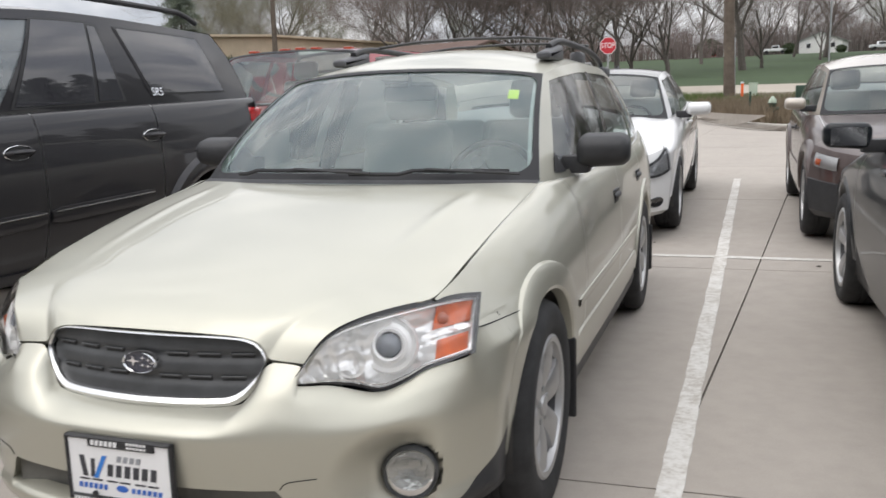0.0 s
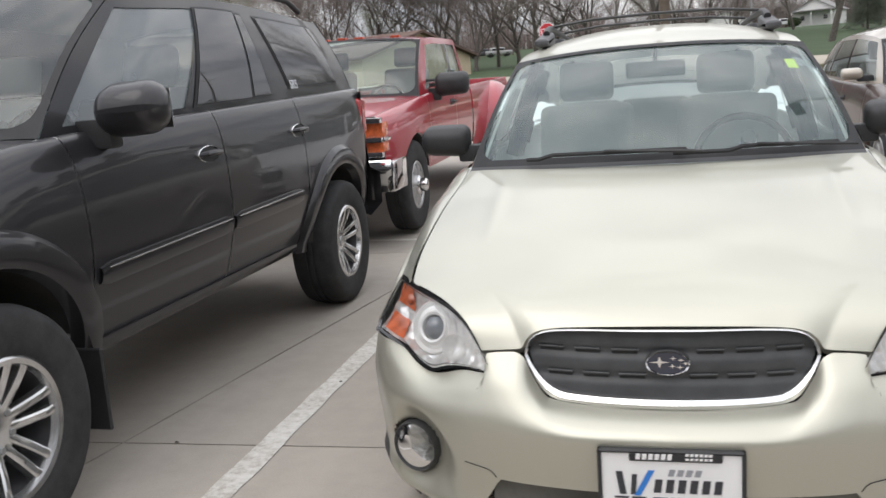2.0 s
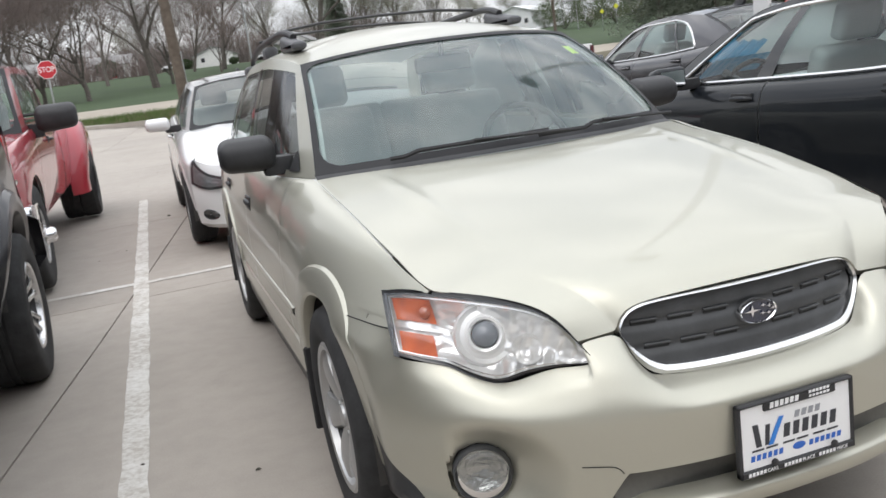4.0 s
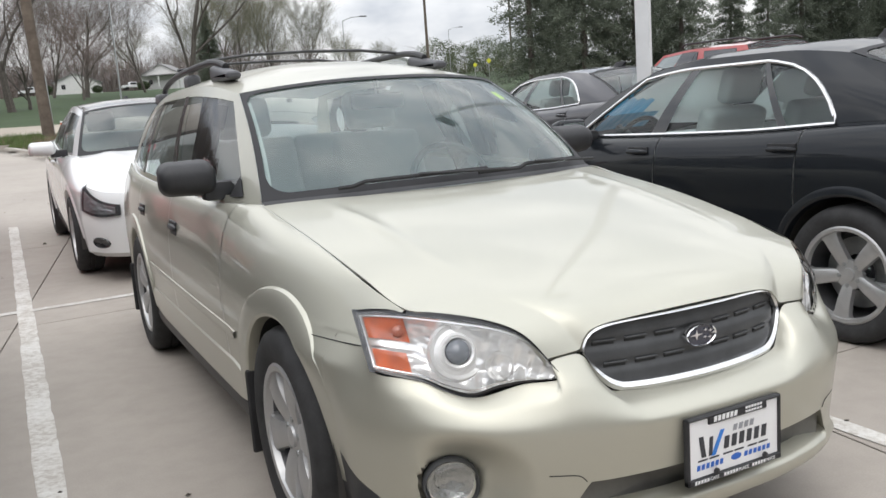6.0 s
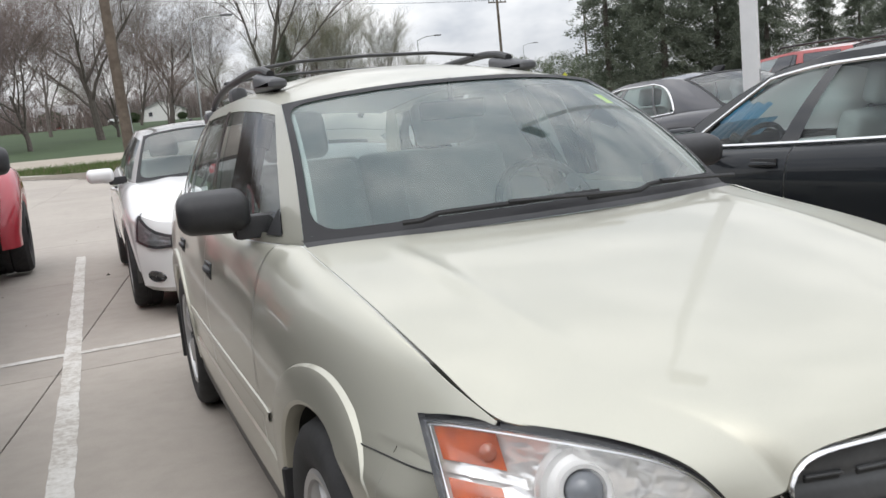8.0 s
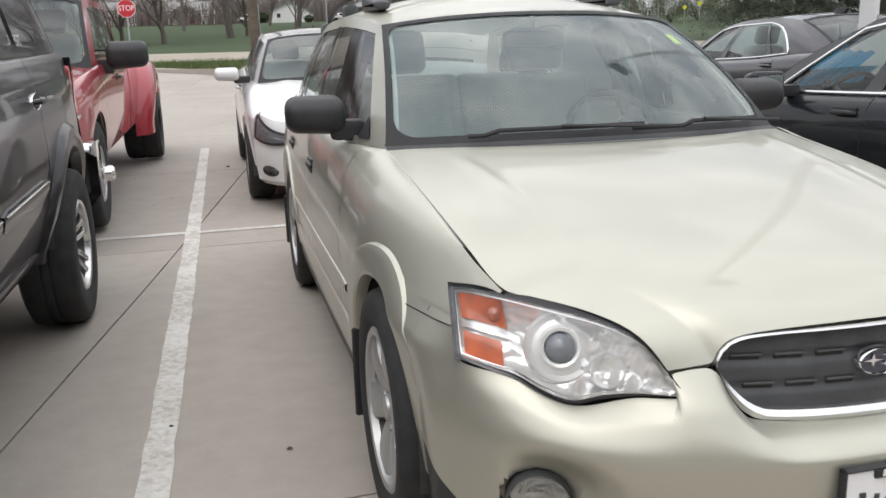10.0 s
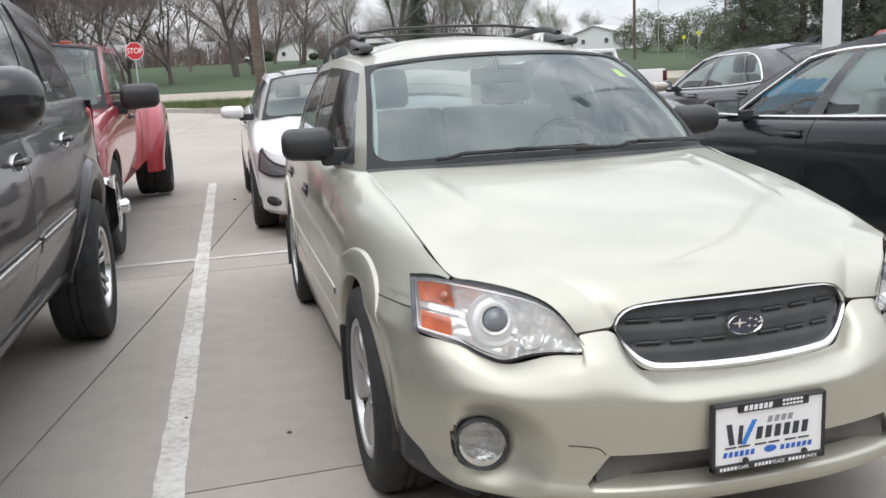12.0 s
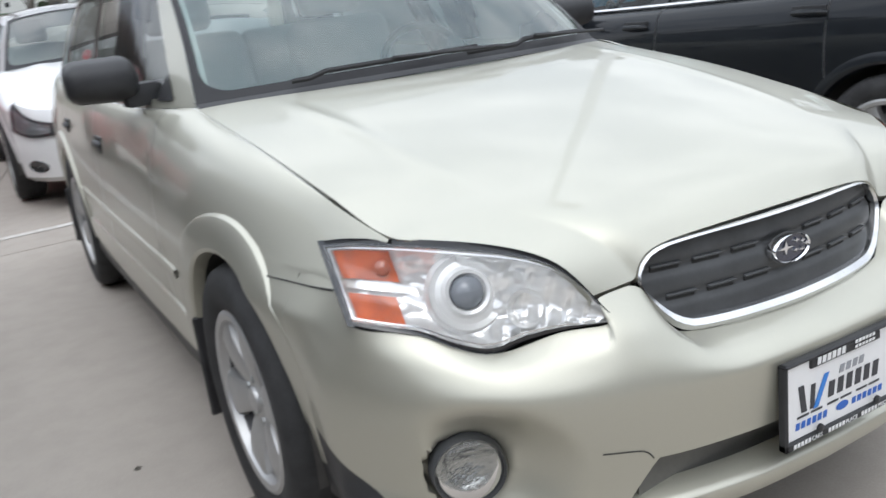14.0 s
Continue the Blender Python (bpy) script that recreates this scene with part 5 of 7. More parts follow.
    for k_, word in enumerate(("CARS", "PLACE", "PRICE")):
        txt = bpy.data.curves.new("frame_word", 'FONT')
        txt.body, txt.size, txt.extrude = word, .0115, .0004
        tmp = bpy.data.objects.new("tmp", txt)
        scene.collection.objects.link(tmp)
        me = bpy.data.meshes.new_from_object(tmp)
        bpy.data.objects.remove(tmp)
        part("frame_word", me, M["white_print"], pl, "small white capitals", 0, m=Matrix.Translation((-.086 + .092 * k_, py - .0070, .3645)) @ pose(0, 0, 0, 90))
    for sx in (-.068, .090):
        part("plate_screw", moved(lathe([(.008, 0), (.008, .004), (.0005, .006)], 12, "y"), Matrix.Translation((sx, py - .008, .385)) @ pose(0, 0, 0, 0, 0, 180)), M["black_plastic"], pl)




def mat_fluted(name, tint, scale, strength):
    """Pressed clear lens with fine ribs."""
    m, n, l, p = mat_base(name)
    p.inputs["Base Color"].default_value = (*tint, 1)
    p.inputs["Roughness"].default_value, p.inputs["Metallic"].default_value = 0.24, 0.22
    t = tex_noise(n, l, scale, 2)
    bump(n, l, p, t.outputs["Fac"], strength, 0.004)
    return m


M["lamp_reflector"] = mat_fluted("lamp_reflector", (0.93, 0.93, 0.92), 34, 0.35)
M["fluted"] = mat_glass("fluted_lens", (0.95, 0.96, 0.95), 1.5, 0.03, haze=0.02, haze_color=(0.75, 0.76, 0.75))
M["fog_bowl"] = mat_fluted("fog_lamp_bowl", (0.46, 0.46, 0.45), 75, 1.0)
M["fog_bowl"].node_tree.nodes["Principled BSDF"].inputs["Metallic"].default_value = 0.95
M["headliner"] = mat_rough("pale_headliner", (0.74, 0.73, 0.70), 10, 0.06, 0.9, 0.05)
M["grey_lens"] = mat_plain("smoky_lens", (0.24, 0.26, 0.29), 0.06, coat=1.0)
M["grille_grey"] = mat_rough("dark_grey_grille", (0.060, 0.062, 0.064), 14, 0.2, 0.42, 0.05)
M["badge_blue"] = mat_plain("deep_blue_enamel", (0.02, 0.025, 0.05), 0.15, coat=1.0)
M["blue_tick"] = mat_plain("bright_blue_print", (0.03, 0.20, 0.62), 0.4)
wagon_front(wagon, wagon_bumper)


def wagon_top(car, S):
    """Roof rails, wipers, cabin and paper sticker."""
    for s in (1, -1):
        fx = (lambda q: q) if s > 0 else mirrored
        rail_pts = curve3([(.500, 2.40, 1.512), (.504, 2.50, 1.534), (.508, 2.68, 1.548), (.51, 3.2, 1.540), (.49, 4.0, 1.48), (.48, 4.12, 1.43)], 40)
        rail = part("roof_rail", fx(tube(rail_pts, 0.016, 10)), M["black_plastic"], car, "black roof rail with grey feet")
        for y0, y1, z in ((2.23, 2.56, 1.490), (3.05, 3.18, 1.486), (3.95, 4.12, 1.425)):
            ft = box(.474, .542, y0, y1, z - .03, z + (.048 if y0 < 2.5 else .040), .026, 4)
            for v in ft.verts:
                v.co.z -= .012
                if y0 < 2.5 and v.co.z > z:
                    v.co.z -= .040 * min(1.0, max(0.0, (2.42 - v.co.y) / .16))
            f_vf = bm_vf(ft)
            part("rail_foot", fx(f_vf), M["foot_grey"], rail, "dark grey rail foot", 60)
    for y in (2.75, 3.45):
        c = part("cross_bar", tube([(-.51, y, 1.560), (-.3, y, 1.582), (0, y, 1.588), (.3, y, 1.582), (.51, y, 1.560)], .014, 8, flat=.55), M["black_plastic"], car)
    # wipers
    W = windscreen_points(S, 61, 41)
    for x0, x1, va, vb in ((-.45, .10, .035, .055), (.06, .60, .03, .05)):
        i0, i1 = int((x0 / .69 + 1) * 30), int((x1 / .69 + 1) * 30)
        pts = [W[i, int(round(40 * (va + (vb - va) * t)))] + np.array((0, -.022, .016)) for i, t in zip(range(i0, i1 + 1, 2), np.linspace(0, 1, (i1 - i0) // 2 + 1))]
        wp = part("wiper", tube(pts, .005, 6, flat=1.6), M["black_plastic"], car, "black wiper lying at the foot of the glass")
        part("wiper_arm", tube([pts[-1] + np.array((.05, -.05, -.005)), pts[len(pts) // 2] + np.array((0, -.006, .006))], .006, 6), M["black_plastic"], wp)
    part("cowl_panel", grid(np.array([[(p[0], p[1] + a, p[2] + b) for a, b in ((-.035, -.004), (-.01, .004), (.02, .012))] for p in W[:, 0]])), M["black_plastic"], car, "black cowl below the glass")
    q = np.array((0, .004, -.006))
    st = np.array([[windscreen_points(S, us=[u], vs=[v])[0, 0] + q for v in (.70, .80)] for u in (.80, .865)])
    part("paper_sticker", grid(st), M["sticky"], car, "yellow-green paper sticker inside the glass")
    cabin(S, car, 2, 1, .32)
    part("headliner", grid(roof_points(S, 15, 20)[1:-1, 1:-1] - np.array((0, 0, .035))), M["headliner"], car, "pale grey roof lining")
    for s in (1, -1):
        st2 = curve3([(s * .560, 2.50, 1.375), (s * .605, 2.48, 1.24), (s * .655, 2.45, 1.10), (s * .700, 2.43, .94)], 14)
        bl = part("post_trim", tube(st2, .058, 8, flat=.62), M["post_black"], car, "dark inner trim of the door post with its seat belt")
        inner = st2 + np.array((-s * .045, -.045, 0))
        part("seat_belt", tube(inner[1:], .017, 6), M["post_black"], bl, "black seat belt")
        for k0, k1 in ((1, 5), (8, 12)):
            part("belt_anchor", tube(inner[k0:k1], .031, 8), M["post_black"], bl)
    # pale strips inside the glass draw the post trim's reflection
    for sg in (-1, 1):
        strip = windscreen_points(S, us=np.array((.938, .958)) * sg, vs=np.linspace(.08, .93, 12)) + np.array((0, .016, -.012))
        part("pillar_trim", grid(strip), M["fabric"], car, "pale strip just inside the windscreen edge")
    part("rear_view_mirror", box(-.12, .12, 1.86, 1.89, 1.28, 1.345, .015, 3), M["black_plastic"], car)
    part("mirror_stem", tube([(0, 1.875, 1.33), (0, 1.88, 1.42)], .01, 6), M["black_plastic"], car)


wagon_top(wagon, WS)


def tall_suv(name, label, P, m, lower=None, trims=True, glass="dark_tint", badge=False, rails=True, front_glass="suv_glass", k=1.0):
    S = dict(w=pchip([(.12, .85), (.5, .925), (1, .945), (4, .95), (4.5, .93), (4.75, .89)]), tx=pchip([(.12, .73), (.8, .81), (1.4, .85), (2, .875), (4.3, .87), (4.75, .84)]),
             tz=pchip([(.12, 1.02), (.8, 1.14), (1.4, 1.225), (1.8, 1.245), (3, 1.285), (4.75, 1.33)]), rx=pchip([(2, .73), (3, .74), (4.5, .70)]), rz=pchip([(2.0, 1.75), (3, 1.80), (4.5, 1.76)]),
             waist=.88, sill=.45, tuck=.10, round=2.2, hubs=(.95, 3.99), hub_z=.385, arch=.495, tyre_r=.385, tyre_w=.265, rim_r=.225, wheel_x=.845, gl=(1.42, 2.10, 4.62, 4.40), bow=(.16, .08, .04, .04),
             cowl_up=.02, crown=.06, swell=.03, step=.025, seams=(.14, 1.47, 2.52, 3.46, 4.66), windows=((.030, .285, front_glass),), win_v=(.05, .90),
             overlays=((.315, .495, .285, .445, .06, .90, glass), (.505, .570, .455, .480, .07, .88, glass), (.655, .905, .555, .895, .13, .88, glass)),
             nose=[(0, .0), (.4, .03), (.7, .10), (.86, .22)], nose_top=(.98, .98, .99, 1.0), nose_bottom=.38, tail=[(0, 4.76), (.6, 4.74), (.84, 4.69), (.915, 4.60)], tail_top=(1.3, 1.3, 1.3), tail_bottom=.45, hood=(.16, .06), hz=pchip([(0, 1.05), (.3, 1.16), (1, 1.25)]), spoke_w=(.030, .024), hub_out=.45, spin=8, nuts=6, nut_r=.066)
    car = thing(name, label, "car", m)
    low = lower or P
    shell(S, P, car, ("fender", "front_door", "rear_door", "quarter_panel"))
    part("hood", grid(hood_points(S)), P, car)
    part("front_bumper", grid(fascia(S, [(0, 0), (.1, .02), (.4, .03), (.6, .05), (.85, .04), (1, 0)]), flip=True), low, car)
    part("rear_bumper", grid(fascia(S, [(0, 0), (.3, .0), (.6, .02), (.65, .09), (.9, .09), (1, 0)], True)), P, car)
    wheel_set(S, 6, M["polished"], car, "twin")
    for yh in S["hubs"]:
        both("arch_flare", arch_band(S, yh, ((-.015, -.03), (-.006, .022), (.012, .032), (.05, .036), (.085, .030), (.105, .010), (.112, -.002)), 4, 176), low, car)
        if yh < 2:
            both("mud_flap", boxvf(.76, .965, yh + .455, yh + .47, .20, .50, .006), M["black_plastic"], car, "black mud flap")
    both("door_moulding", side_strip(S, 1.50, 2.505, .735, .752, .085, .014), low, car)
    both("door_moulding", side_strip(S, 2.535, 3.36, .753, .768, .085, .014), low, car)
    if trims:
        both("moulding_trim", side_strip(S, 1.54, 2.49, .758, .775, .009, .018), M["satin_chrome"], car, "bright strip on the moulding")
        both("moulding_trim", side_strip(S, 2.56, 3.34, .776, .791, .009, .018), M["satin_chrome"], car, "bright strip on the moulding")
    both("running_board", side_strip(S, 1.45, 3.35, .47, .47, .06, .02), low, car)
    door_handle(S, car, 2.37, 1.085, P if trims else low, .17, M["chrome"] if trims else None)
    door_handle(S, car, 3.40, 1.12, P if trims else low, .17, M["chrome"] if trims else None)
    door_mirror(S, car, 1.65, 1.30, .925, (.265, .19, .235), M["black_plastic"], P if trims else low, .44)
    both("tail_lamp", merged(boxvf(.80, .912, 4.53, 4.69, 1.02, 1.26, .03, 3)), M["tail_red"], car, "red tail lamp")
    rows = [(0, 0), (.1, .02), (.4, .03), (.6, .05), (.85, .04), (1, 0)]
    for a, b in ((-.98, -.62), (.62, .98)):
        part("head_lamp", grid(lamp_patch(S, rows, a, b, .03, .30, .012), flip=True), M["lamp_inside"], car, "clear head lamp")
        part("head_lamp_lens", grid(lamp_patch(S, rows, a - .01, b + .01, .02, .31, .024), flip=True), M["clear"], car)
    part("grille", grid(lamp_patch(S, rows, -.58, .58, .05, .34, .010, 30), flip=True), M["black_plastic"], car)
    if badge:
        for s in (1, -1):
            txt = bpy.data.curves.new("trim_badge", 'FONT')
            txt.body, txt.size, txt.extrude, txt.align_x = "SR5", .070, .003, 'CENTER'
            tmp = bpy.data.objects.new("tmp", txt)
            scene.collection.objects.link(tmp)
            me = bpy.data.meshes.new_from_object(tmp)
            bpy.data.objects.remove(tmp)
            p = house_point(S, .668, .10)
            me.materials.append(M["chrome"])
            part("trim_badge", me, None, car, "chrome trim letters", m=Matrix.Translation((s * (p[0] + .014), p[1], p[2])) @ pose(0, 0, 0, 78, 0, 90 if s > 0 else -90))
    if rails:
        both("roof_rail", tube(curve3([(.60, 2.5, 1.86), (.60, 2.6, 1.92), (.60, 4.2, 1.90), (.60, 4.4, 1.84)], 20), .018, 8), M["black_plastic"], car)
    cabin(S, car, 2, 1, .55, M["dash"])
    return car


def red_pickup():
    S = dict(w=pchip([(.10, .90), (.5, .95), (1, .97), (3.4, .97), (6.2, .97)]), tx=pchip([(.10, .84), (.8, .88), (1.4, .915), (2, .925), (3.5, .92), (6.2, .90)]), tz=pchip([(.1, 1.06), (.8, 1.13), (1.4, 1.17), (1.8, 1.19), (3.2, 1.20), (6.2, 1.24)]),
             rx=pchip([(1.8, .81), (3.4, .81)]), rz=pchip([(1.8, 1.685), (2.4, 1.725), (3.4, 1.72)]), waist=.88, sill=.50, tuck=.04, round=2.6, hubs=(.95, 5.1), hub_z=.40, arch=.46, tyre_r=.40, tyre_w=.22, rim_r=.21, wheel_x=.84, gl=(1.36, 1.90, 3.42, 3.36), bow=(.12, .06, .02, .02),
             cowl_up=.01, crown=.05, swell=.02, seams=(.12, 1.46, 2.62, 3.45), windows=((.10, .60, "tint"), (.66, .94, "tint")), win_v=(.08, .88), nose=[(0, .03), (.5, .05), (.8, .09), (.90, .14)], nose_top=(1.05, 1.05, 1.05), nose_bottom=.72, hood=(.12, .06), hz=pchip([(0, 1.06), (.2, 1.14), (1, 1.20)]), spoke_w=(.06, .05), hub_out=.75, cap=True, nuts=8, nut_r=.07)
    car = thing("pickup_truck", "red heavy pickup truck with dual rear wheels", "truck", pose(-3.00, 4.64, .035, .8))
    P = M["red"]
    shell(S, P, car, ("fender", "front_door", "rear_panel"))
    part("hood", grid(hood_points(S)), P, car)
    part("grille_panel", grid(fascia(S, [(0, 0), (.05, .012), (1, .012)]), flip=True), M["dark"], car)
    for s in (-1, 1):
        for zl, zh in ((.905, 1.02), (.785, .865)):
            hl = part("head_lamp", box(s * .60 - .17, s * .60 + .17, .02, .08, zl, zh, .01), M["lamp_inside"], car, "rectangular head lamp")
            part("lamp_glass", box(s * .60 - .16, s * .60 + .16, .008, .018, zl + .01, zh - .01, .004), M["clear"], hl)
            part("turn_lamp", box(s * .855 - .075, s * .855 + .075, .045, .20, zl, zh, .014), M["amber"], car, "orange corner lamp")
        part("lamp_surround", box(s * .86 - .085, s * .86 + .085, .035, .21, .868, .902, .012), M["chrome"], car, "chrome bar between the corner lamps")
    for z in (1.035, .885, .77):
        part("grille_bar", box(-.93, .93, .0, .06, z - .022, z + .022, .01), M["chrome"], car, "chrome grille bar")
    part("front_bumper", grid(np.array([[(x, -.09 + .05 * (abs(x) / 1.0) ** 6 + d, z) for d, z in ((.12, .72), (.02, .73), (0, .70), (0, .62), (.03, .56), (.03, .48), (.12, .46))] for x in np.linspace(-1.0, 1.0, 31)]), flip=False), M["chrome"], car, "chrome front bumper")
    both("bumper_end", boxvf(.955, 1.02, -.035, .36, .475, .725, .025, 2), M["chrome"], car, "chrome end of the bumper")
    wheel_set(S, 8, M["alloy"], car)
    # bed with swollen dual wheel fenders
    B = dict(S, hubs=(5.1,), w=pchip([(3.5, .97), (6.4, .97)]))
    both("bed_side", side_panel(B, 3.52, 6.25, 0, .05), P, car)
    both("dual_fender", arch_band(B, 5.1, ((-.02, .10), (-.01, .15), (.02, .172), (.14, .175), (.26, .155), (.33, .09), (.355, .02), (.36, -.01)), -4, 184), P, car, "swollen rear fender")
    part("tailgate", box(-.93, .93, 6.20, 6.25, .55, 1.24, .01), P, car)
    part("bed_floor", box(-.90, .90, 3.55, 6.2, .70, .74), M["under"], car)
    part("cab_back", box(-.88, .88, 3.40, 3.44, .6, 1.22), P, car)
    for s in (-1, 1):
        ot = part("outer_dual_tyre", moved(lathe([(.21, -.10), (.37, -.11), (.40, -.07), (.40, .07), (.37, .11), (.21, .10), (.19, .02), (.05, .0)], 48), Matrix.Translation((s * 1.03, 5.1, .40))), M["rubber"], car, "outer tyre of the dual pair")
    for x in (-.55, -.18, 0, .18, .55):
        part("roof_marker_lamp", box(x - .045, x + .045, 1.91, 2.0, 1.722 + .026 * (1 - abs(x)), 1.748 + .026 * (1 - abs(x)), .010), M["marker"], car, "red-orange roof marker lamp")
    door_mirror(S, car, 1.74, 1.25, .97, (.33, .15, .26), M["black_plastic"], None, .40)
    both("mirror_bracket", merged(tube([(.84, 1.72, 1.30), (1.08, 1.74, 1.30)], .014, 6), tube([(.86, 1.72, 1.20), (1.08, 1.74, 1.20)], .014, 6)), M["black_plastic"], car)
    door_handle(S, car, 2.45, 1.06, M["black_plastic"])
    cabin(S, car, 1, 1, .60)
    return car


def sedan(name, label, paint, m, glass="tint", roof=None, chrome=True, spokes=5, rim="alloy", style="spoke"):
    """A four-door saloon with short deck."""
    S = dict(w=pchip([(.2, .78), (.5, .87), (1, .905), (2.5, .915), (4, .90), (4.5, .84), (4.85, .70)]), tx=pchip([(.2, .66), (.8, .72), (1.3, .75), (1.6, .79), (2.4, .815), (3.6, .80), (4.4, .74), (4.85, .64)]),
             tz=pchip([(.2, .74), (.8, .88), (1.35, .97), (1.8, .975), (3, 1.00), (3.9, 1.05), (4.6, 1.06), (4.85, 1.03)]), rx=pchip([(2, .585), (2.8, .605), (3.6, .575), (3.9, .55)]), rz=pchip([(2.0, 1.345), (2.6, 1.422), (3.1, 1.425), (3.9, 1.335)]),
             waist=.72, sill=.22, tuck=.05, round=2.2, hubs=(.95, 3.74), hub_z=.335, arch=.385, tyre_r=.335, tyre_w=.225, rim_r=.235, wheel_x=.80, gl=(1.40, 2.12, 4.30, 3.52), bow=(.27, .13, .08, .10), cowl_up=.03, crown=.05, swell=.03,
             seams=(.36, 1.42, 2.45, 3.45, 4.72), windows=((.065, .320, None), (.355, .652, None), (.664, .93, None)), win_v=(.05, .87), nose=[(0, .0), (.3, .02), (.55, .09), (.72, .22), (.82, .40)], nose_top=(.70, .70, .71, .73, .78), nose_bottom=.20,
             tail=[(0, 4.92), (.4, 4.90), (.64, 4.83), (.78, 4.68)], tail_top=(1.06, 1.05, 1.04), tail_bottom=.25, hood=(.34, .03), hz=pchip([(0, .73), (.25, .86), (1, 1.0)]), ridge=.012, seat_y=.78, roof_mat=roof, spoke_w=(.030, .046), hub_out=.6)
    if roof is None:
        S.pop("roof_mat")
    car = thing(name, label, "car", m)
    shell(S, paint, car, ("fender", "front_door", "rear_door", "quarter_panel"), glass=glass)
    part("hood", grid(hood_points(S)), paint, car)
    part("front_bumper", grid(fascia(S, [(-.09, -.16), (-.05, -.07), (0, 0), (.08, .02), (.25, .035), (.5, .045), (.75, .03), (.92, .02), (1, -.04)]), flip=True), paint, car)
    rows = [(0, 0), (.08, .02), (.25, .035), (.5, .045), (.75, .03), (.92, .02), (1, -.04)]
    for a, b in ((-.985, -.60), (.60, .985)):
        def wedge(push, g):
            out = []
            for u in np.linspace(a + g, b - g, 16):
                t = (abs(u) - .60) / .385
                k0, k1 = .17 - .20 * t ** 1.6 + g, .33 + .04 * math.sin(math.pi * t) - g
                out.append(fascia(S, [(k, float(np.interp(k, (-.09, -.05, 0, .08, .25, .5), (-.16, -.07, 0, .02, .035, .045))) + push) for k in np.linspace(k0, k1, 8)], n=2, u0=u, u1=u + 1e-3)[0])
            return np.array(out)
        hl = part("head_lamp", grid(wedge(.009, 0), flip=True), M["alloy_dark"], car, "smoky pointed head lamp sweeping up the fender")
        part("head_lamp_reflector", grid(wedge(.014, .040), flip=True), M["lamp_inside"], hl)
        part("head_lamp_lens", grid(wedge(.022, .004), flip=True), M["smoke"], hl)
        uc, A = (a + b) / 2 + (.02 if a > 0 else -.02), np.linspace(0, 2 * math.pi, 24, endpoint=False)
        oval = lambda q, push: [fascia(S, [(.77 + .075 * q * math.sin(t), float(np.interp(.77 + .075 * q * math.sin(t), (.5, .75, .92), (.045, .03, .02))) + push)], n=2, u0=uc + .085 * q * math.cos(t), u1=uc + .085 * q * math.cos(t) + 1e-3)[0, 0] for t in A]
        part("fog_recess", grid(np.array([oval(1.12, .0), oval(1.0, .010), oval(.92, .006), oval(.05, .004)]), wrap=True), M["black_gloss"], car, "dark oval fog recess")
    part("grille", grid(lamp_patch(S, rows, -.40, .40, .08, .42, .006, 24), flip=True), M["black_gloss"], car, "dark grille")
    part("lower_grille", grid(lamp_patch(S, rows, -.45, .45, .66, .88, .006, 24), flip=True), M["black_plastic"], car)
    part("rear_bumper", grid(fascia(S, [(0, 0), (.1, .012), (.45, .02), (.5, .05), (.8, .05), (1, -.02)], True)), paint, car)
    D = np.zeros((25, 10, 3))
    for i, u in enumerate(np.linspace(-1, 1, 25)):
        q = 1 - abs(u) ** 2.2
        for j, s in enumerate(np.linspace(0, 1, 10)):
            ye = 4.38 + (4.68 - 4.38) * s
            yc = 4.47 + (4.92 - 4.47) * s
            D[i, j] = u * (float(S["tx"](ye)) - .006), ye + (yc - ye) * q, float(S["tz"](ye)) + .03 * q
    part("boot_lid", grid(D, flip=True), paint, car)
    wheel_set(S, spokes, M[rim], car, style)
    for yh in S["hubs"]:
        both("arch_lip", arch_band(S, yh, ((-.012, -.03), (-.004, .004), (.008, .010), (.03, .006), (.05, -.002)), 0, 180), paint, car)
    for y in (2.30, 3.36):
        door_handle(S, car, y, .90 + (.03 if y > 3 else 0), paint)
    door_mirror(S, car, 1.78, 1.045, .90, (.23, .12, .15), M["black_plastic"], paint)
    if chrome:
        dlo_tip(S, .05, .765, .035, .885, M["satin_chrome"], car, paint)
    fin = box(-.028, .028, 3.28, 3.46, float(S["rz"](3.3)) + .035, float(S["rz"](3.3)) + .095, .012)
    for v in fin.verts:
        if v.co.z > float(S["rz"](3.3)) + .06:
            v.co.y += .03
            v.co.x *= .4
    part("antenna_fin", fin, M["black_plastic"], car)
    cabin(S, car, 2, 1, .30)
    return car, S


M["marker"] = mat_plain("marker_lens", (0.40, 0.07, 0.03), 0.25, coat=0.5)
suv = tall_suv("suv_car", "dark grey metallic sport utility vehicle with tinted glass", M["grey_suv"], pose(-2.855, -.77, 0), badge=True)
pickup = red_pickup()
white_sedan, XS = sedan("white_sedan_car", "pearl white saloon with black glass roof", M["white_car"], pose(-.06, 5.57, .035, .8), roof=M["black_gloss"], chrome=False)
black_sedan, BS = sedan("black_sedan_car", "black saloon with bright window trim", M["black_car"], pose(2.827, 4.93, 0, 0, 0, 181.7), glass="tint", rim="alloy")
_fold = windscreen_points(BS, us=np.linspace(-.20, .55, 15), vs=np.linspace(.02, .26, 6))
_fold += np.array([[(0, .050 + .014 * (i % 2), -.020) for j in range(6)] for i in range(15)])
_shade = thing("sun_shade", "bright blue folded sun shade standing on the dashboard", "sun shade", black_sedan.matrix_world.copy())
part("panel", merged(grid(_fold), grid(_fold + np.array((0, .004, 0)), flip=True)), M["blue_sheet"], _shade, "", 0)
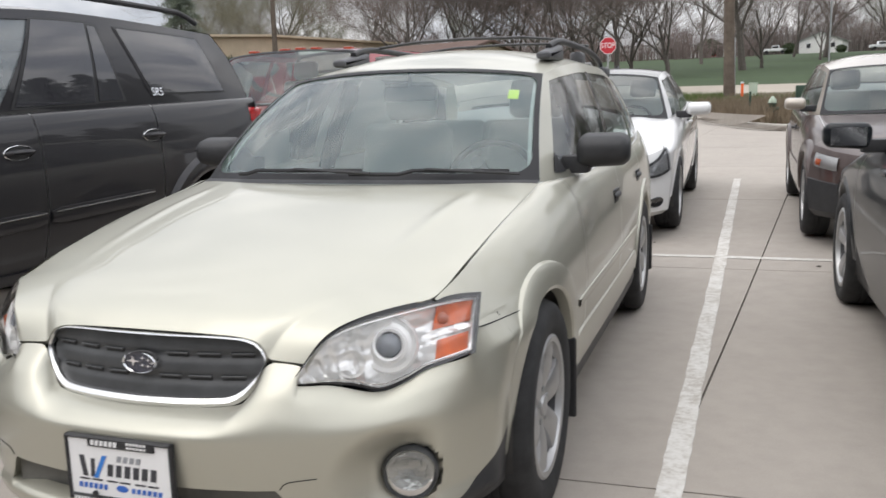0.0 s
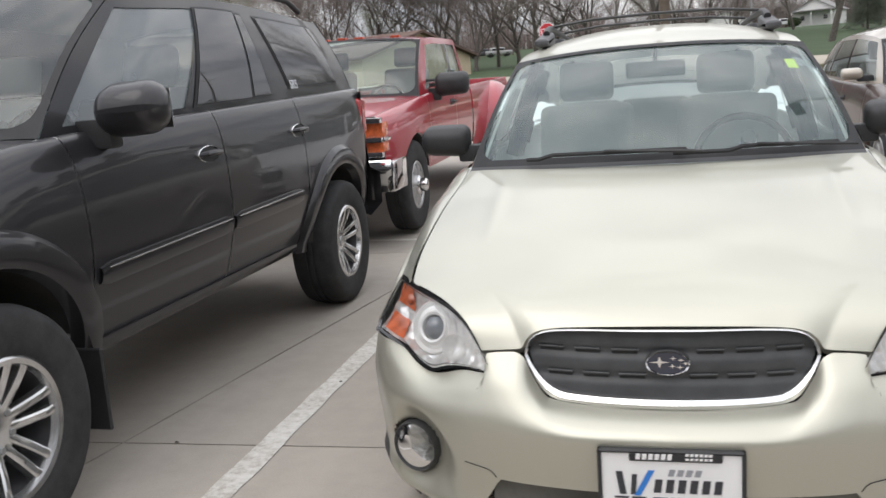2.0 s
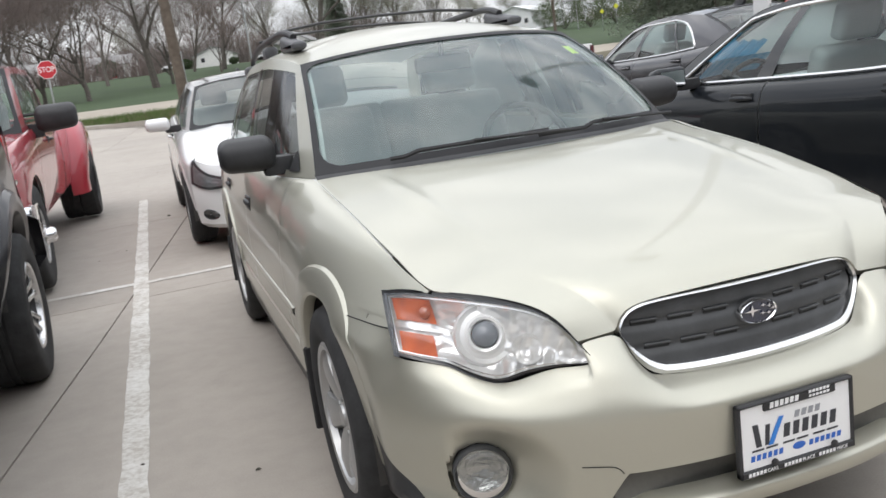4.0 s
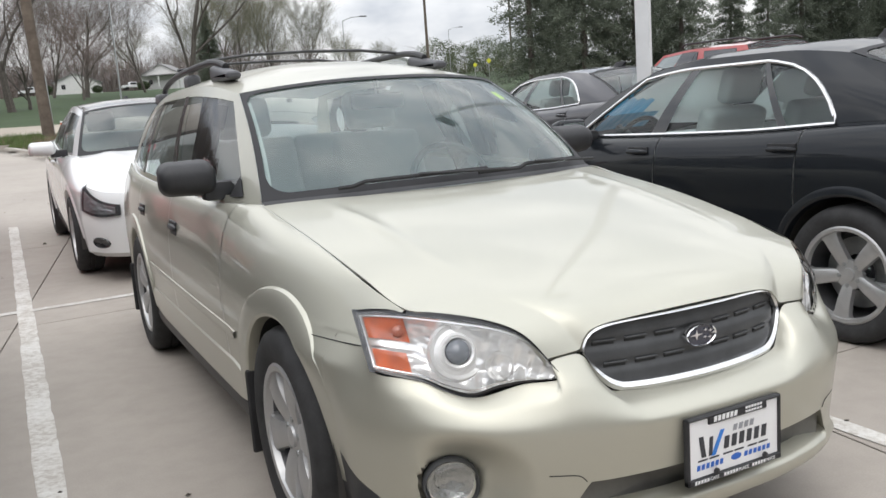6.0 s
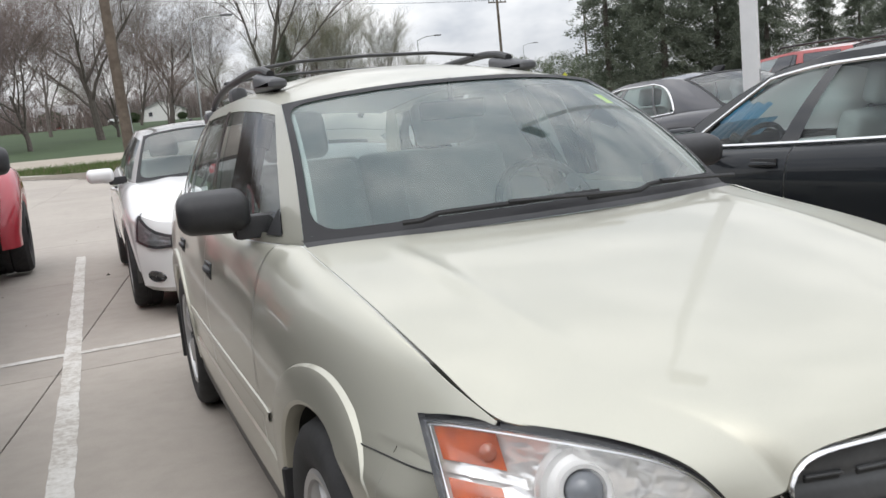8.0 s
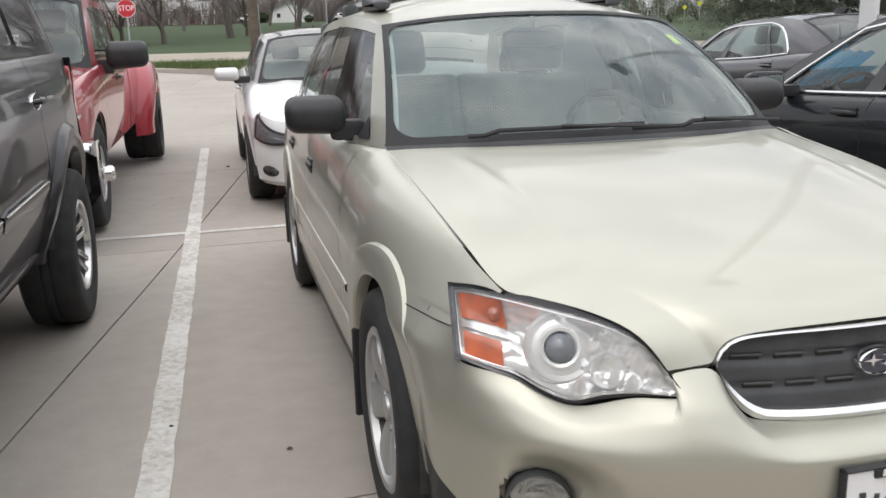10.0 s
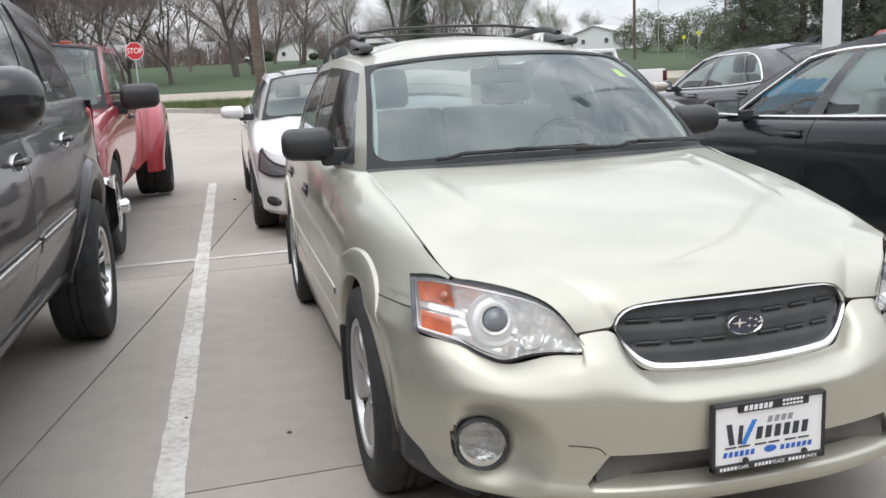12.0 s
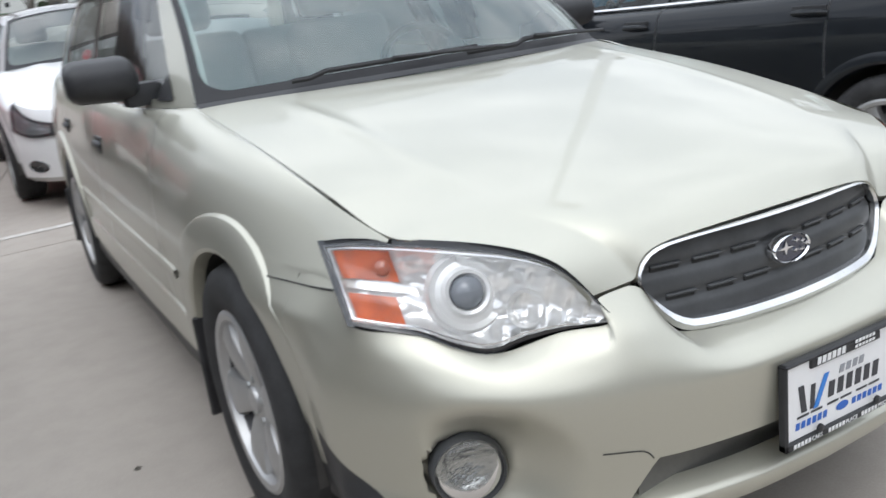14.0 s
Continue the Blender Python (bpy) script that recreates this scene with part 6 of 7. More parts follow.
grey_sedan, _ = sedan("grey_sedan_car", "graphite grey saloon with bright window trim", M["grey_car"], pose(5.38, 10.30, .06, .5, 0, 180), glass="tint")


def two_tone_wagon(m):
    """An older wagon, brown above and tan below the waist."""
    S = dict(WS, screen="other_glass", nose=[(0, -.06), (.3, -.03), (.55, .07), (.70, .20), (.79, .34)], nose_top=(.72, .72, .73, .76, .80), nose_bottom=.24, hood=(.30, .0), hz=pchip([(0, .75), (.25, .87), (1, 1.0)]), seams=(.34, 1.46, 2.42, 3.30, 4.60), inner_from=0.0)
    S.pop("front_edge")
    car = thing("two_tone_wagon_car", "brown and tan two-tone wagon facing the lot", "car", m)
    S["frame_mat"] = S["roof_mat"] = M["tan_paint"]
    shell(S, M["brown"], car, ("fender", "front_door", "rear_door", "quarter_panel"))
    part("hood", grid(hood_points(S)), M["brown"], car)
    rows = [(0, 0), (.1, .02), (.3, .035), (.6, .045), (.9, .02), (1, -.03)]
    part("front_bumper", grid(fascia(S, [(-.10, -.15), (-.05, -.06), (0, 0), (.1, .02), (.3, .035), (.45, .045)]), flip=True), M["brown"], car)
    part("lower_bumper", grid(fascia(S, [(.45, .045), (.46, .052), (.6, .055), (.9, .03), (1, -.03)]), flip=True), M["black_plastic"], car, "black lower bumper")
    for a, b in ((-.93, -.70), (.70, .93)):
        hl = part("head_lamp", grid(lamp_patch(S, rows, a, b, .08, .27, .008), flip=True), M["alloy"], car, "clear head lamp")
        part("head_lamp_lens", grid(lamp_patch(S, rows, a, b, .07, .28, .020), flip=True), M["clear"], hl)
        part("turn_lamp", grid(lamp_patch(S, rows, a + .02 if a < 0 else .85, -.85 if a < 0 else b - .02, .15, .24, .014, 6, 5), flip=True), M["amber"], hl, "amber turn lamp")
    part("grille", grid(lamp_patch(S, rows, -.5, .5, .05, .30, .008, 24), flip=True), M["black_plastic"], car)
    wheel_set(S, 6, M["alloy"], car)
    for yh in S["hubs"]:
        both("arch_flare", arch_band(S, yh, ((-.012, -.02), (-.004, .012), (.012, .022), (.06, .026), (.09, .018), (.10, -.002)), 2, 180), M["brown"], car, "brown arch flare")
    both("sill_cladding", side_strip(S, 1.28, 3.12, .42, .42, .26, .014), M["brown"], car, "brown lower cladding")
    door_handle(S, car, 2.30, .83, M["black_plastic"])
    door_mirror(S, car, 1.70, 1.075, .78, (.19, .11, .13), M["black_plastic"], M["tan_paint"])
    cabin(S, car, 2, 1, .32)
    return car


brown_wagon = two_tone_wagon(pose(2.70, 5.44, .035, .8))
red_suv = tall_suv("red_suv_car", "faded red sport utility vehicle with dark roof", M["red_far"], pose(11.6, 14.2, .08, .5, 0, 176), trims=False, glass="dark_tint")

def parked_pickup(m):
    """A pale pickup with an open bed, tailgate towards the lot."""
    t = thing("white_pickup_truck", "white pickup truck with an open bed in the far row", "truck", m)
    W = M["white_car"]
    for sg in (-1, 1):
        part("bed_side", box(sg * .90 - .05, sg * .90 + .05, .05, 2.0, .55, 1.20, .03), W, t)
        part("cab_side", box(sg * .91 - .05, sg * .91 + .05, 2.03, 5.4, .45, 1.15, .05), W, t)
        part("tail_lamp", box(sg * .91 - .045, sg * .91 + .045, .0, .06, .78, 1.16, .01), M["lamp_dark_red"], t, "dark red tail lamp")
        part("side_window", grid(np.array([[(sg * (.90 - .15 * v), 2.15 + 1.75 * q - .10 * v + (.35 * v if q < .05 else 0) - (.45 * v if q > .95 else 0), 1.15 + .48 * v) for v in np.linspace(0, 1, 4)] for q in np.linspace(0, 1, 12)])), M["dark_tint"], t)
        for y in (1.0, 4.5):
            part("wheel", moved(lathe([(.2, -.1), (.36, -.11), (.38, -.08), (.38, .08), (.36, .11), (.2, .1), (.18, .04), (.02, .03)], 28), Matrix.Translation((sg * .80, y, .38))), M["rubber"], t)
    part("tailgate", box(-.86, .86, .0, .06, .58, 1.20, .02), W, t)
    part("tailgate_handle", box(-.09, .09, -.012, .0, 1.05, 1.12, .008), M["black_plastic"], t)
    part("rear_bumper", box(-.92, .92, -.12, .0, .42, .57, .03), M["satin_chrome"], t, "bright rear bumper")
    part("bed_floor", box(-.86, .86, .06, 2.0, .60, .64), M["under"], t)
    part("cab_back", box(-.88, .88, 2.0, 2.06, .55, 1.17, .01), W, t)
    part("rear_window", grid(np.array([[(x * (1 - .12 * v), 2.03 + .16 * v, 1.18 + .46 * v) for v in np.linspace(0, 1, 4)] for x in np.linspace(-.80, .80, 10)])), M["dark_tint"], t)
    for sg in (-1, 1):
        part("rear_post", tube([(sg * .86, 2.04, 1.15), (sg * .76, 2.2, 1.66)], .055, 8), W, t)
        part("front_post", tube([(sg * .86, 3.95, 1.15), (sg * .76, 3.4, 1.66)], .045, 8), W, t)
    roof = box(-.79, .79, 2.14, 3.50, 1.63, 1.73, .045, 3)
    part("roof", roof, W, t)
    part("windscreen", grid(np.array([[(x * (1 - .10 * v), 3.95 - .50 * v, 1.15 + .50 * v) for v in np.linspace(0, 1, 4)] for x in np.linspace(-.82, .82, 10)])), M["other_glass"], t)
    part("hood", box(-.88, .88, 3.9, 5.4, 1.05, 1.17, .05, 3), W, t)
    part("front_bumper", box(-.93, .93, 5.38, 5.52, .45, .70, .04), M["satin_chrome"], t)
    return t


parked_pickup(pose(7.15, 15.3, ground_z(7, 16)))

# ---- trees ----
def branch_tree(seed, height, spread, levels=5, lean=0.0, thick=0.30, twig_n=5, first=0.28, trunk=0.52, reach=1.0):
    """A bare tree: tapered trunk and limbs in one mesh, the fine twigs in another."""
    rnd = random.Random(seed)
    wood, twigs = [], []

    def grow(p, d, length, r, level):
        n = 5 if level < 2 else 4
        pts, rr = [np.array(p)], [r]
        q, dd = np.array(p, float), np.array(d, float)
        for k in range(n):
            dd = dd + np.array((rnd.gauss(0, .10), rnd.gauss(0, .10), rnd.gauss(0.035, .06)))
            dd /= np.linalg.norm(dd)
            q = q + dd * length / n
            pts.append(q.copy())
            rr.append(r * (1 - .55 * (k + 1) / n))
        (wood if level < 3 else twigs).append(tube(pts, rr, 7 if level == 0 else 5 if level < 3 else 3, cap=False))
        if level >= levels:
            return
        kids = (6 if level == 0 else 5) if level < 3 else twig_n
        for k in range(kids):
            s = first + (1 - first) * (k + rnd.random()) / kids if level == 0 else .25 + .75 * (k + rnd.random()) / kids
            i = min(n - 1, int(s * n))
            a = pts[i] + (pts[i + 1] - pts[i]) * (s * n - i)
            side = np.array((rnd.gauss(0, 1), rnd.gauss(0, 1), rnd.gauss(0.1, .45)))
            side -= dd * side.dot(dd)
            side /= np.linalg.norm(side) + 1e-9
            ang = rnd.uniform(.55, 1.0) * spread
            nd = dd * math.cos(ang) + side * math.sin(ang)
            nd[2] += .10
            grow(a, nd / np.linalg.norm(nd), length * rnd.uniform(.56, .82) * (reach if level == 0 else 1.0), max(.0085, rr[i] * rnd.uniform(.45, .62)), level + 1)

    grow((0, 0, -.2), (lean, 0, 1), height * trunk, thick, 0)
    return merged(*wood), merged(*twigs)


def deciduous(name, label, seed, height, spread, place, twig="twig", levels=5, thick=0.30, twig_n=5, first=0.28, trunk=0.52, reach=1.0):
    t = thing(name, label, "tree", place)
    wv, tv = branch_tree(seed, height, spread, levels, 0.0, thick, twig_n, first, trunk, reach)
    tr = part("trunk", wv, M["bark"], t)
    cr = part("crown", tv, M[twig], t, "leafless twigs", 0)
    return t


def conifer(name, label, seed, height, radius, place, dens=1.0):
    rnd = random.Random(seed)
    t = thing(name, label, "tree", place)
    part("trunk", tube([(0, 0, -.2), (0, 0, height * .5), (0, 0, height)], [.24, .15, .02], 8), M["bark"], t)
    verts, faces = [], []
    levels = int(height * 3.2)
    for k in range(levels):
        s = (k + rnd.random()) / levels
        z = height * (.06 + .94 * s)
        ln = radius * (1 - s) ** .75 * rnd.uniform(.65, 1.1) + .25
        for b in range(int(8 * dens) + (1 if s < .5 else 0)):
            a = rnd.uniform(0, 2 * math.pi)
            dx, dy = math.cos(a), math.sin(a)
            l2 = ln * rnd.uniform(.55, 1.1)
            for q in range(7):
                f = .22 + .78 * (q + rnd.random()) / 7
                c = np.array((dx * l2 * f, dy * l2 * f, z + .18 * l2 * f - .42 * l2 * f * f))
                for _ in range(25):
                    w = rnd.uniform(.08, .19)
                    u = np.array((rnd.gauss(dx, .7), rnd.gauss(dy, .7), rnd.gauss(.15, .5)))
                    v = np.array((rnd.gauss(0, 1), rnd.gauss(0, 1), rnd.gauss(0, .6)))
                    u, v = u / np.linalg.norm(u) * w, v / np.linalg.norm(v) * w * .42
                    o = c + np.array((rnd.gauss(0, .17), rnd.gauss(0, .17), rnd.gauss(0, .13)))
                    n = len(verts)
                    verts += [tuple(o - v), tuple(o + v), tuple(o + u)]
                    faces.append((n, n + 1, n + 2))
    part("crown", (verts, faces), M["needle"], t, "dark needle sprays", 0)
    return t


def shrub(name, label, seed, size, place, mat, count=1500, leaf=.10):
    rnd = random.Random(seed)
    t = thing(name, label, "shrub", place)
    stems = [tube([(0, 0, -.1), (rnd.gauss(0, .3) * size[0], rnd.gauss(0, .3) * size[1], size[2] * .6), (rnd.gauss(0, .5) * size[0], rnd.gauss(0, .5) * size[1], size[2] * rnd.uniform(.8, 1))], [.03, .02, .006], 4, cap=False) for _ in range(26)]
    part("trunk", merged(*stems), M["bark"], t)
    verts, faces = [], []
    for _ in range(count):
        d = np.array((rnd.gauss(0, 1), rnd.gauss(0, 1), rnd.gauss(0, 1)))
        d /= np.linalg.norm(d)
        r = rnd.uniform(.35, 1) ** .5 * (1 + .28 * noise.noise(Vector(d * 2.1) + Vector((seed, 0, 0))))
        c = d * r * np.array(size) * np.array((.5, .5, .5)) + np.array((0, 0, size[2] * .52))
        if c[2] < 0:
            continue
        u = np.array((rnd.gauss(0, 1), rnd.gauss(0, 1), rnd.gauss(0, 1)))
        v = np.array((rnd.gauss(0, 1), rnd.gauss(0, 1), rnd.gauss(0, 1)))
        u, v = u / np.linalg.norm(u) * leaf * 1.8, v / np.linalg.norm(v) * leaf * .5
        n = len(verts)
        verts += [tuple(c - v), tuple(c + v), tuple(c + u)]
        faces.append((n, n + 1, n + 2))
    part("foliage", (verts, faces), mat, t, "", 0)
    return t


EYE0 = (-0.6, -1.6)


def polar(az, d, dz=-.1, turn=0.0, k=1.0):
    """A place seen from the lot: bearing from the stall lines in degrees, distance in metres."""
    x, y = EYE0[0] + d * math.sin(radians(az)), EYE0[1] + d * math.cos(radians(az))
    return pose(x, y, ground_z(x, y) + dz, 0, 0, turn) @ Matrix.Scale(k, 4)


def at(az, d):
    return EYE0[0] + d * math.sin(radians(az)), EYE0[1] + d * math.cos(radians(az))


def plant(ob, az, d, turn, k):
    c = copy_thing(ob, Matrix.Identity(4))
    c.matrix_basis = polar(az, d, -.1, turn, k)
    return c


oak = deciduous("bare_tree", "large leafless oak with wide grey-brown limbs", 11, 27, .95, polar(.9, 112, -.1, 30), levels=5, thick=.50, twig_n=6, first=.30, trunk=.33, reach=1.75)
ash = deciduous("bare_tree", "tall leafless tree with upright limbs", 23, 27, .70, polar(10.8, 100, -.1, 0), levels=5, thick=.36, twig_n=6, first=.16, trunk=.50, reach=1.1)
elm = deciduous("bare_tree", "leafless multi-stem tree with reddish buds", 37, 17, .80, polar(-3.2, 84, -.1, 0), "twig_red", levels=5, thick=.24, twig_n=6, first=.08, trunk=.30, reach=1.75)
maple = deciduous("bare_tree", "leafless tree with pale green buds", 53, 18, .72, polar(16.5, 150, -.1, 0), "bud", levels=5, thick=.26, twig_n=6, first=.12, trunk=.42, reach=1.2)
for az, d, turn, k in ((-6.8, 128, 80, .85), (5.2, 165, 200, 1.0), (-12.0, 120, 140, .8), (-20, 150, 60, .85), (-27.5, 95, 20, .7)):
    plant(oak, az, d, turn, k)
for az, d, turn, k in ((3.4, 175, 40, .8), (-1.8, 150, 130, .85), (8.6, 180, 220, .75), (-9.2, 95, 310, .62), (13.2, 170, 70, .75), (-23, 130, 100, .7), (-30, 110, 230, .6)):
    plant(ash, az, d, turn, k)
for az, d, turn, k in ((-5.6, 92, 100, .95), (-10.6, 78, 190, .9), (-12.6, 84, 20, 1.0), (-15.0, 78, 270, .95), (-17.2, 86, 150, 1.05), (1.9, 120, 60, 1.0), (5.0, 150, 240, .9), (-19.4, 80, 45, .9), (-7.9, 100, 33, 1.1)):
    plant(elm, az, d, turn, k)
for az, d, turn, k in ((14.2, 145, 90, .95), (18.6, 160, 180, .9), (21.0, 220, 10, .6), (-29.4, 78, 0, .55), (-25.6, 90, 60, .6), (-32.6, 80, 200, .6), (12.4, 160, 300, .9), (21.8, 240, 20, .5), (23.6, 260, 90, .55)):
    plant(maple, az, d, turn, k)
for q in range(27):
    az = -36 + 2.1 * q
    plant((elm, maple, oak, elm)[q % 4], az, 255 + 22 * (q % 3), 47 * q, (.9, .9, .62, 1.0)[q % 4])


def thicket(name, label, mat, az0, az1, d0, d1, h0, h1, count, seed):
    """Far leafless brushwood: upright stems with forks, too many to count."""
    rnd = random.Random(seed)
    verts, faces = [], []

    def sliver(p, q, w):
        a = rnd.uniform(0, math.pi)
        o = np.array((math.cos(a), math.sin(a), 0)) * w
        n = len(verts)
        verts.extend([tuple(p - o), tuple(p + o), tuple(q)])
        faces.append((n, n + 1, n + 2))

    for _ in range(count):
        x, y = at(rnd.uniform(az0, az1), rnd.uniform(d0, d1))
        h = rnd.uniform(h0, h1) * (1 + .35 * noise.noise((x * .06, y * .06, seed)))
        b = np.array((x, y, ground_z(x, y) - .2))
        t = b + np.array((rnd.gauss(0, .10) * h, rnd.gauss(0, .10) * h, h))
        sliver(b, t, .10)
        for _ in range(9):
            s = rnd.uniform(.15, .9)
            p = b + (t - b) * s
            sliver(p, p + np.array((rnd.gauss(0, .22), rnd.gauss(0, .22), rnd.uniform(.10, .35))) * h * (1 - .5 * s), .05)
    return tagged(part(name, (verts, faces), M[mat], smooth=0), label, "woods", kind="stuff")


thicket("far_brush", "far grey-brown leafless brushwood", "twig", -40, 20, 240, 285, 4, 9, 4200, 71)
thicket("far_brush", "reddish leafless brush behind the lawn", "twig_red", -40, -8, 150, 212, 3, 8, 1800, 72)
thicket("far_brush", "reddish leafless brush behind the houses", "twig_red", -5, 13, 244, 262, 4, 10, 1300, 75)
thicket("far_brush", "greenish budding brush along the road", "bud", 12, 33, 218, 275, 2, 4.5, 1100, 73)
thicket("near_brush", "thin reddish brush before the far houses", "twig_red", -11, 1.5, 192, 206, 2.5, 6, 800, 77)
thicket("far_brush", "tall grey-brown brushwood behind the houses", "twig", -1, 17, 244, 275, 5, 10, 1700, 79)
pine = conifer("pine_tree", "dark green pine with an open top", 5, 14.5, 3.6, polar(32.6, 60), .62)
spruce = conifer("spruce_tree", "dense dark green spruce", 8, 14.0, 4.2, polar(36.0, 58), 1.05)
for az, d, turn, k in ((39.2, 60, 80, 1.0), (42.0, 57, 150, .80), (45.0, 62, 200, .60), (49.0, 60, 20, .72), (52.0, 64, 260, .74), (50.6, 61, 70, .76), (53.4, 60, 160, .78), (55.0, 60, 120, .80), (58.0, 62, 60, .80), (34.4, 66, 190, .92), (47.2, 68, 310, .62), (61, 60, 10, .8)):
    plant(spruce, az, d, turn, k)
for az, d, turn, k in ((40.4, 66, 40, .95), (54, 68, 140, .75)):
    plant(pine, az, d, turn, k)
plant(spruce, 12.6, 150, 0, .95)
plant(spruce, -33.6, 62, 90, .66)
M["spring_leaf"] = mat_leaf("spring_leaves", (0.12, 0.145, 0.085))
copse = shrub("budding_tree", "small tree in fresh pale green leaf by the road", 6, (9, 8, 7.5), polar(27.0, 168), M["spring_leaf"], 4200, .17)
for az, d, k in ((28.6, 160, .85), (30.2, 172, 1.0), (31.6, 158, .8), (25.8, 190, .7)):
    plant(copse, az, d, az * 9, k)
hedge = shrub("bush", "low dark bush on the lawn", 3, (6, 6, 4.0), polar(-1.6, 215), M["bush"], 2600, .28)
for az, d, k in ((8.6, 218, .5), (3.0, 222, .6), (5.9, 205, .4), (-31, 60, .7), (-29.8, 64, .5), (33, 170, .8)):
    plant(hedge, az, d, az * 7, k)


# ---- buildings ----
def gable_house(name, label, w, l, h, rise, place, wall, roof, porch=False):
    t = thing(name, label, "house", place)
    q = 0.18
    v = [(-w / 2, -l / 2, -2), (w / 2, -l / 2, -2), (w / 2, l / 2, -2), (-w / 2, l / 2, -2), (-w / 2, -l / 2, h), (w / 2, -l / 2, h), (w / 2, l / 2, h), (-w / 2, l / 2, h), (0, -l / 2, h + rise), (0, l / 2, h + rise)]
    part("wall", (v, [(0, 1, 5, 8, 4), (1, 2, 6, 5), (2, 3, 7, 9, 6), (3, 0, 4, 7)]), M[wall], t, "", 0)
    o = .45
    k = rise / (w / 2)
    for s in (-1, 1):
        P = [(0, -l / 2 - o, h + rise + .02), (0, l / 2 + o, h + rise + .02), (s * (w / 2 + o), l / 2 + o, h - k * o + .02), (s * (w / 2 + o), -l / 2 - o, h - k * o + .02)]
        part("roof_slope", outline_plate(P, (0, 0, 1), q), M[roof], t, "", 0)
    for x in np.linspace(-w * .28, w * .28, 2 if w < 14 else 4):
        wn_ = part("window", box(x - .55, x + .55, -l / 2 - .06, -l / 2 - .01, .9, 2.1, .01), M["siding"], t)
        part("pane", box(x - .45, x + .45, -l / 2 - .075, -l / 2 - .062, 1.0, 2.0), M["dark_tint"], wn_)
    if porch:
        part("porch_roof", box(-w / 2, w / 2, -l / 2 - 2.4, -l / 2, h - .3, h - .1), M[roof], t)
        for x in (-w / 2 + .2, 0, w / 2 - .2):
            part("porch_post", box(x - .12, x + .12, -l / 2 - 2.3, -l / 2 - 2.05, -.5, h - .3), M["siding"], t)
    return t


gable_house("white_house", "small white gabled house on the rise", 9.5, 11, 2.6, 1.9, polar(4.9, 232, 0, -12), "siding", "roof_grey")
gable_house("white_house", "white house with a front porch", 9, 10, 3.2, 2.4, polar(10.0, 226, 0, -25), "siding", "roof_grey", porch=True)
gable_house("white_barn", "long white metal shed with shallow roof", 10, 16, 3.3, 1.5, polar(24.9, 205, 0, -50), "white_metal", "white_metal")
gable_house("white_house", "pale house half hidden by bare trees", 14, 10, 3.0, 2.4, polar(-1.2, 238, 0, 80), "siding", "roof_grey")
gable_house("white_house", "pale house half hidden by bare trees", 15, 10, 2.8, 2.0, polar(-6.0, 215, 0, 85), "siding", "roof_grey")
gable_house("beige_building", "flat-fronted beige commercial building", 26, 12, 5.0, .35, polar(-31.0, 78, -1.0, 62), "beige_wall", "beige_wall")
gable_house("brown_roof_building", "low building with a long brown shingle roof", 12, 26, 3.0, 1.6, polar(-22.5, 70, -1.7, 66), "beige_wall", "roof_brown")


def far_pickup(place, label):
    t = thing("white_pickup_truck", label, "truck", place)
    part("body", box(-2.6, 2.6, -.95, .95, .55, 1.15, .08), M["white_metal"], t)
    part("cab", box(-1.0, .7, -.85, .85, 1.15, 1.85, .18), M["white_metal"], t)
    part("window", box(-.85, .55, -.90, .90, 1.25, 1.70, .05), M["dark_tint"], t)
    for x in (-1.7, 1.7):
        for y in (-.9, .9):
            part("wheel", moved(lathe([(.2, -.1), (.38, -.11), (.38, .11), (.2, .1), (.02, .08)], 20, "y"), Matrix.Translation((x, y, .38))), M["rubber"], t)


far_pickup(polar(2.2, 222, .1, 175), "white pickup truck parked by the house")
far_pickup(polar(8.0, 224, .1, 5), "white pickup truck parked on the rise")


def far_car(place, label, mat):
    t = thing("far_car", label, "car", place, group="cars parked by the far houses")
    part("body", box(-2.2, 2.2, -.88, .88, .35, .95, .18, 3), M[mat], t)
    part("cab", box(-1.3, 1.0, -.78, .78, .90, 1.45, .22, 3), M[mat], t)
    part("window", box(-1.15, .85, -.80, .80, 1.0, 1.36, .08), M["dark_tint"], t)
    for x in (-1.4, 1.4):
        for y in (-.82, .82):
            part("wheel", moved(lathe([(.18, -.1), (.32, -.11), (.32, .11), (.18, .1), (.02, .08)], 20, "y"), Matrix.Translation((x, y, .32))), M["rubber"], t)


for _az, _m, _l in ((-11.4, "white_car", "white car parked far off by the trees"), (-10.3, "grey_car", "dark grey car parked far off by the trees"), (-9.3, "alloy", "silver car parked far off by the trees")):
    far_car(polar(_az, 145, .1, 20), _l, _m)
# red shed box on the lawn
_sx = thing("red_bin", "small red bin on the lawn", "bin", polar(-1.4, 225, 0))
part("body", box(-1.3, 1.3, -1, 1, 0, 1.7, .1), M["sign_red"], _sx)
part("lid", box(-1.4, 1.4, -1.1, 1.1, 1.7, 1.85, .05), M["sign_red"], _sx)


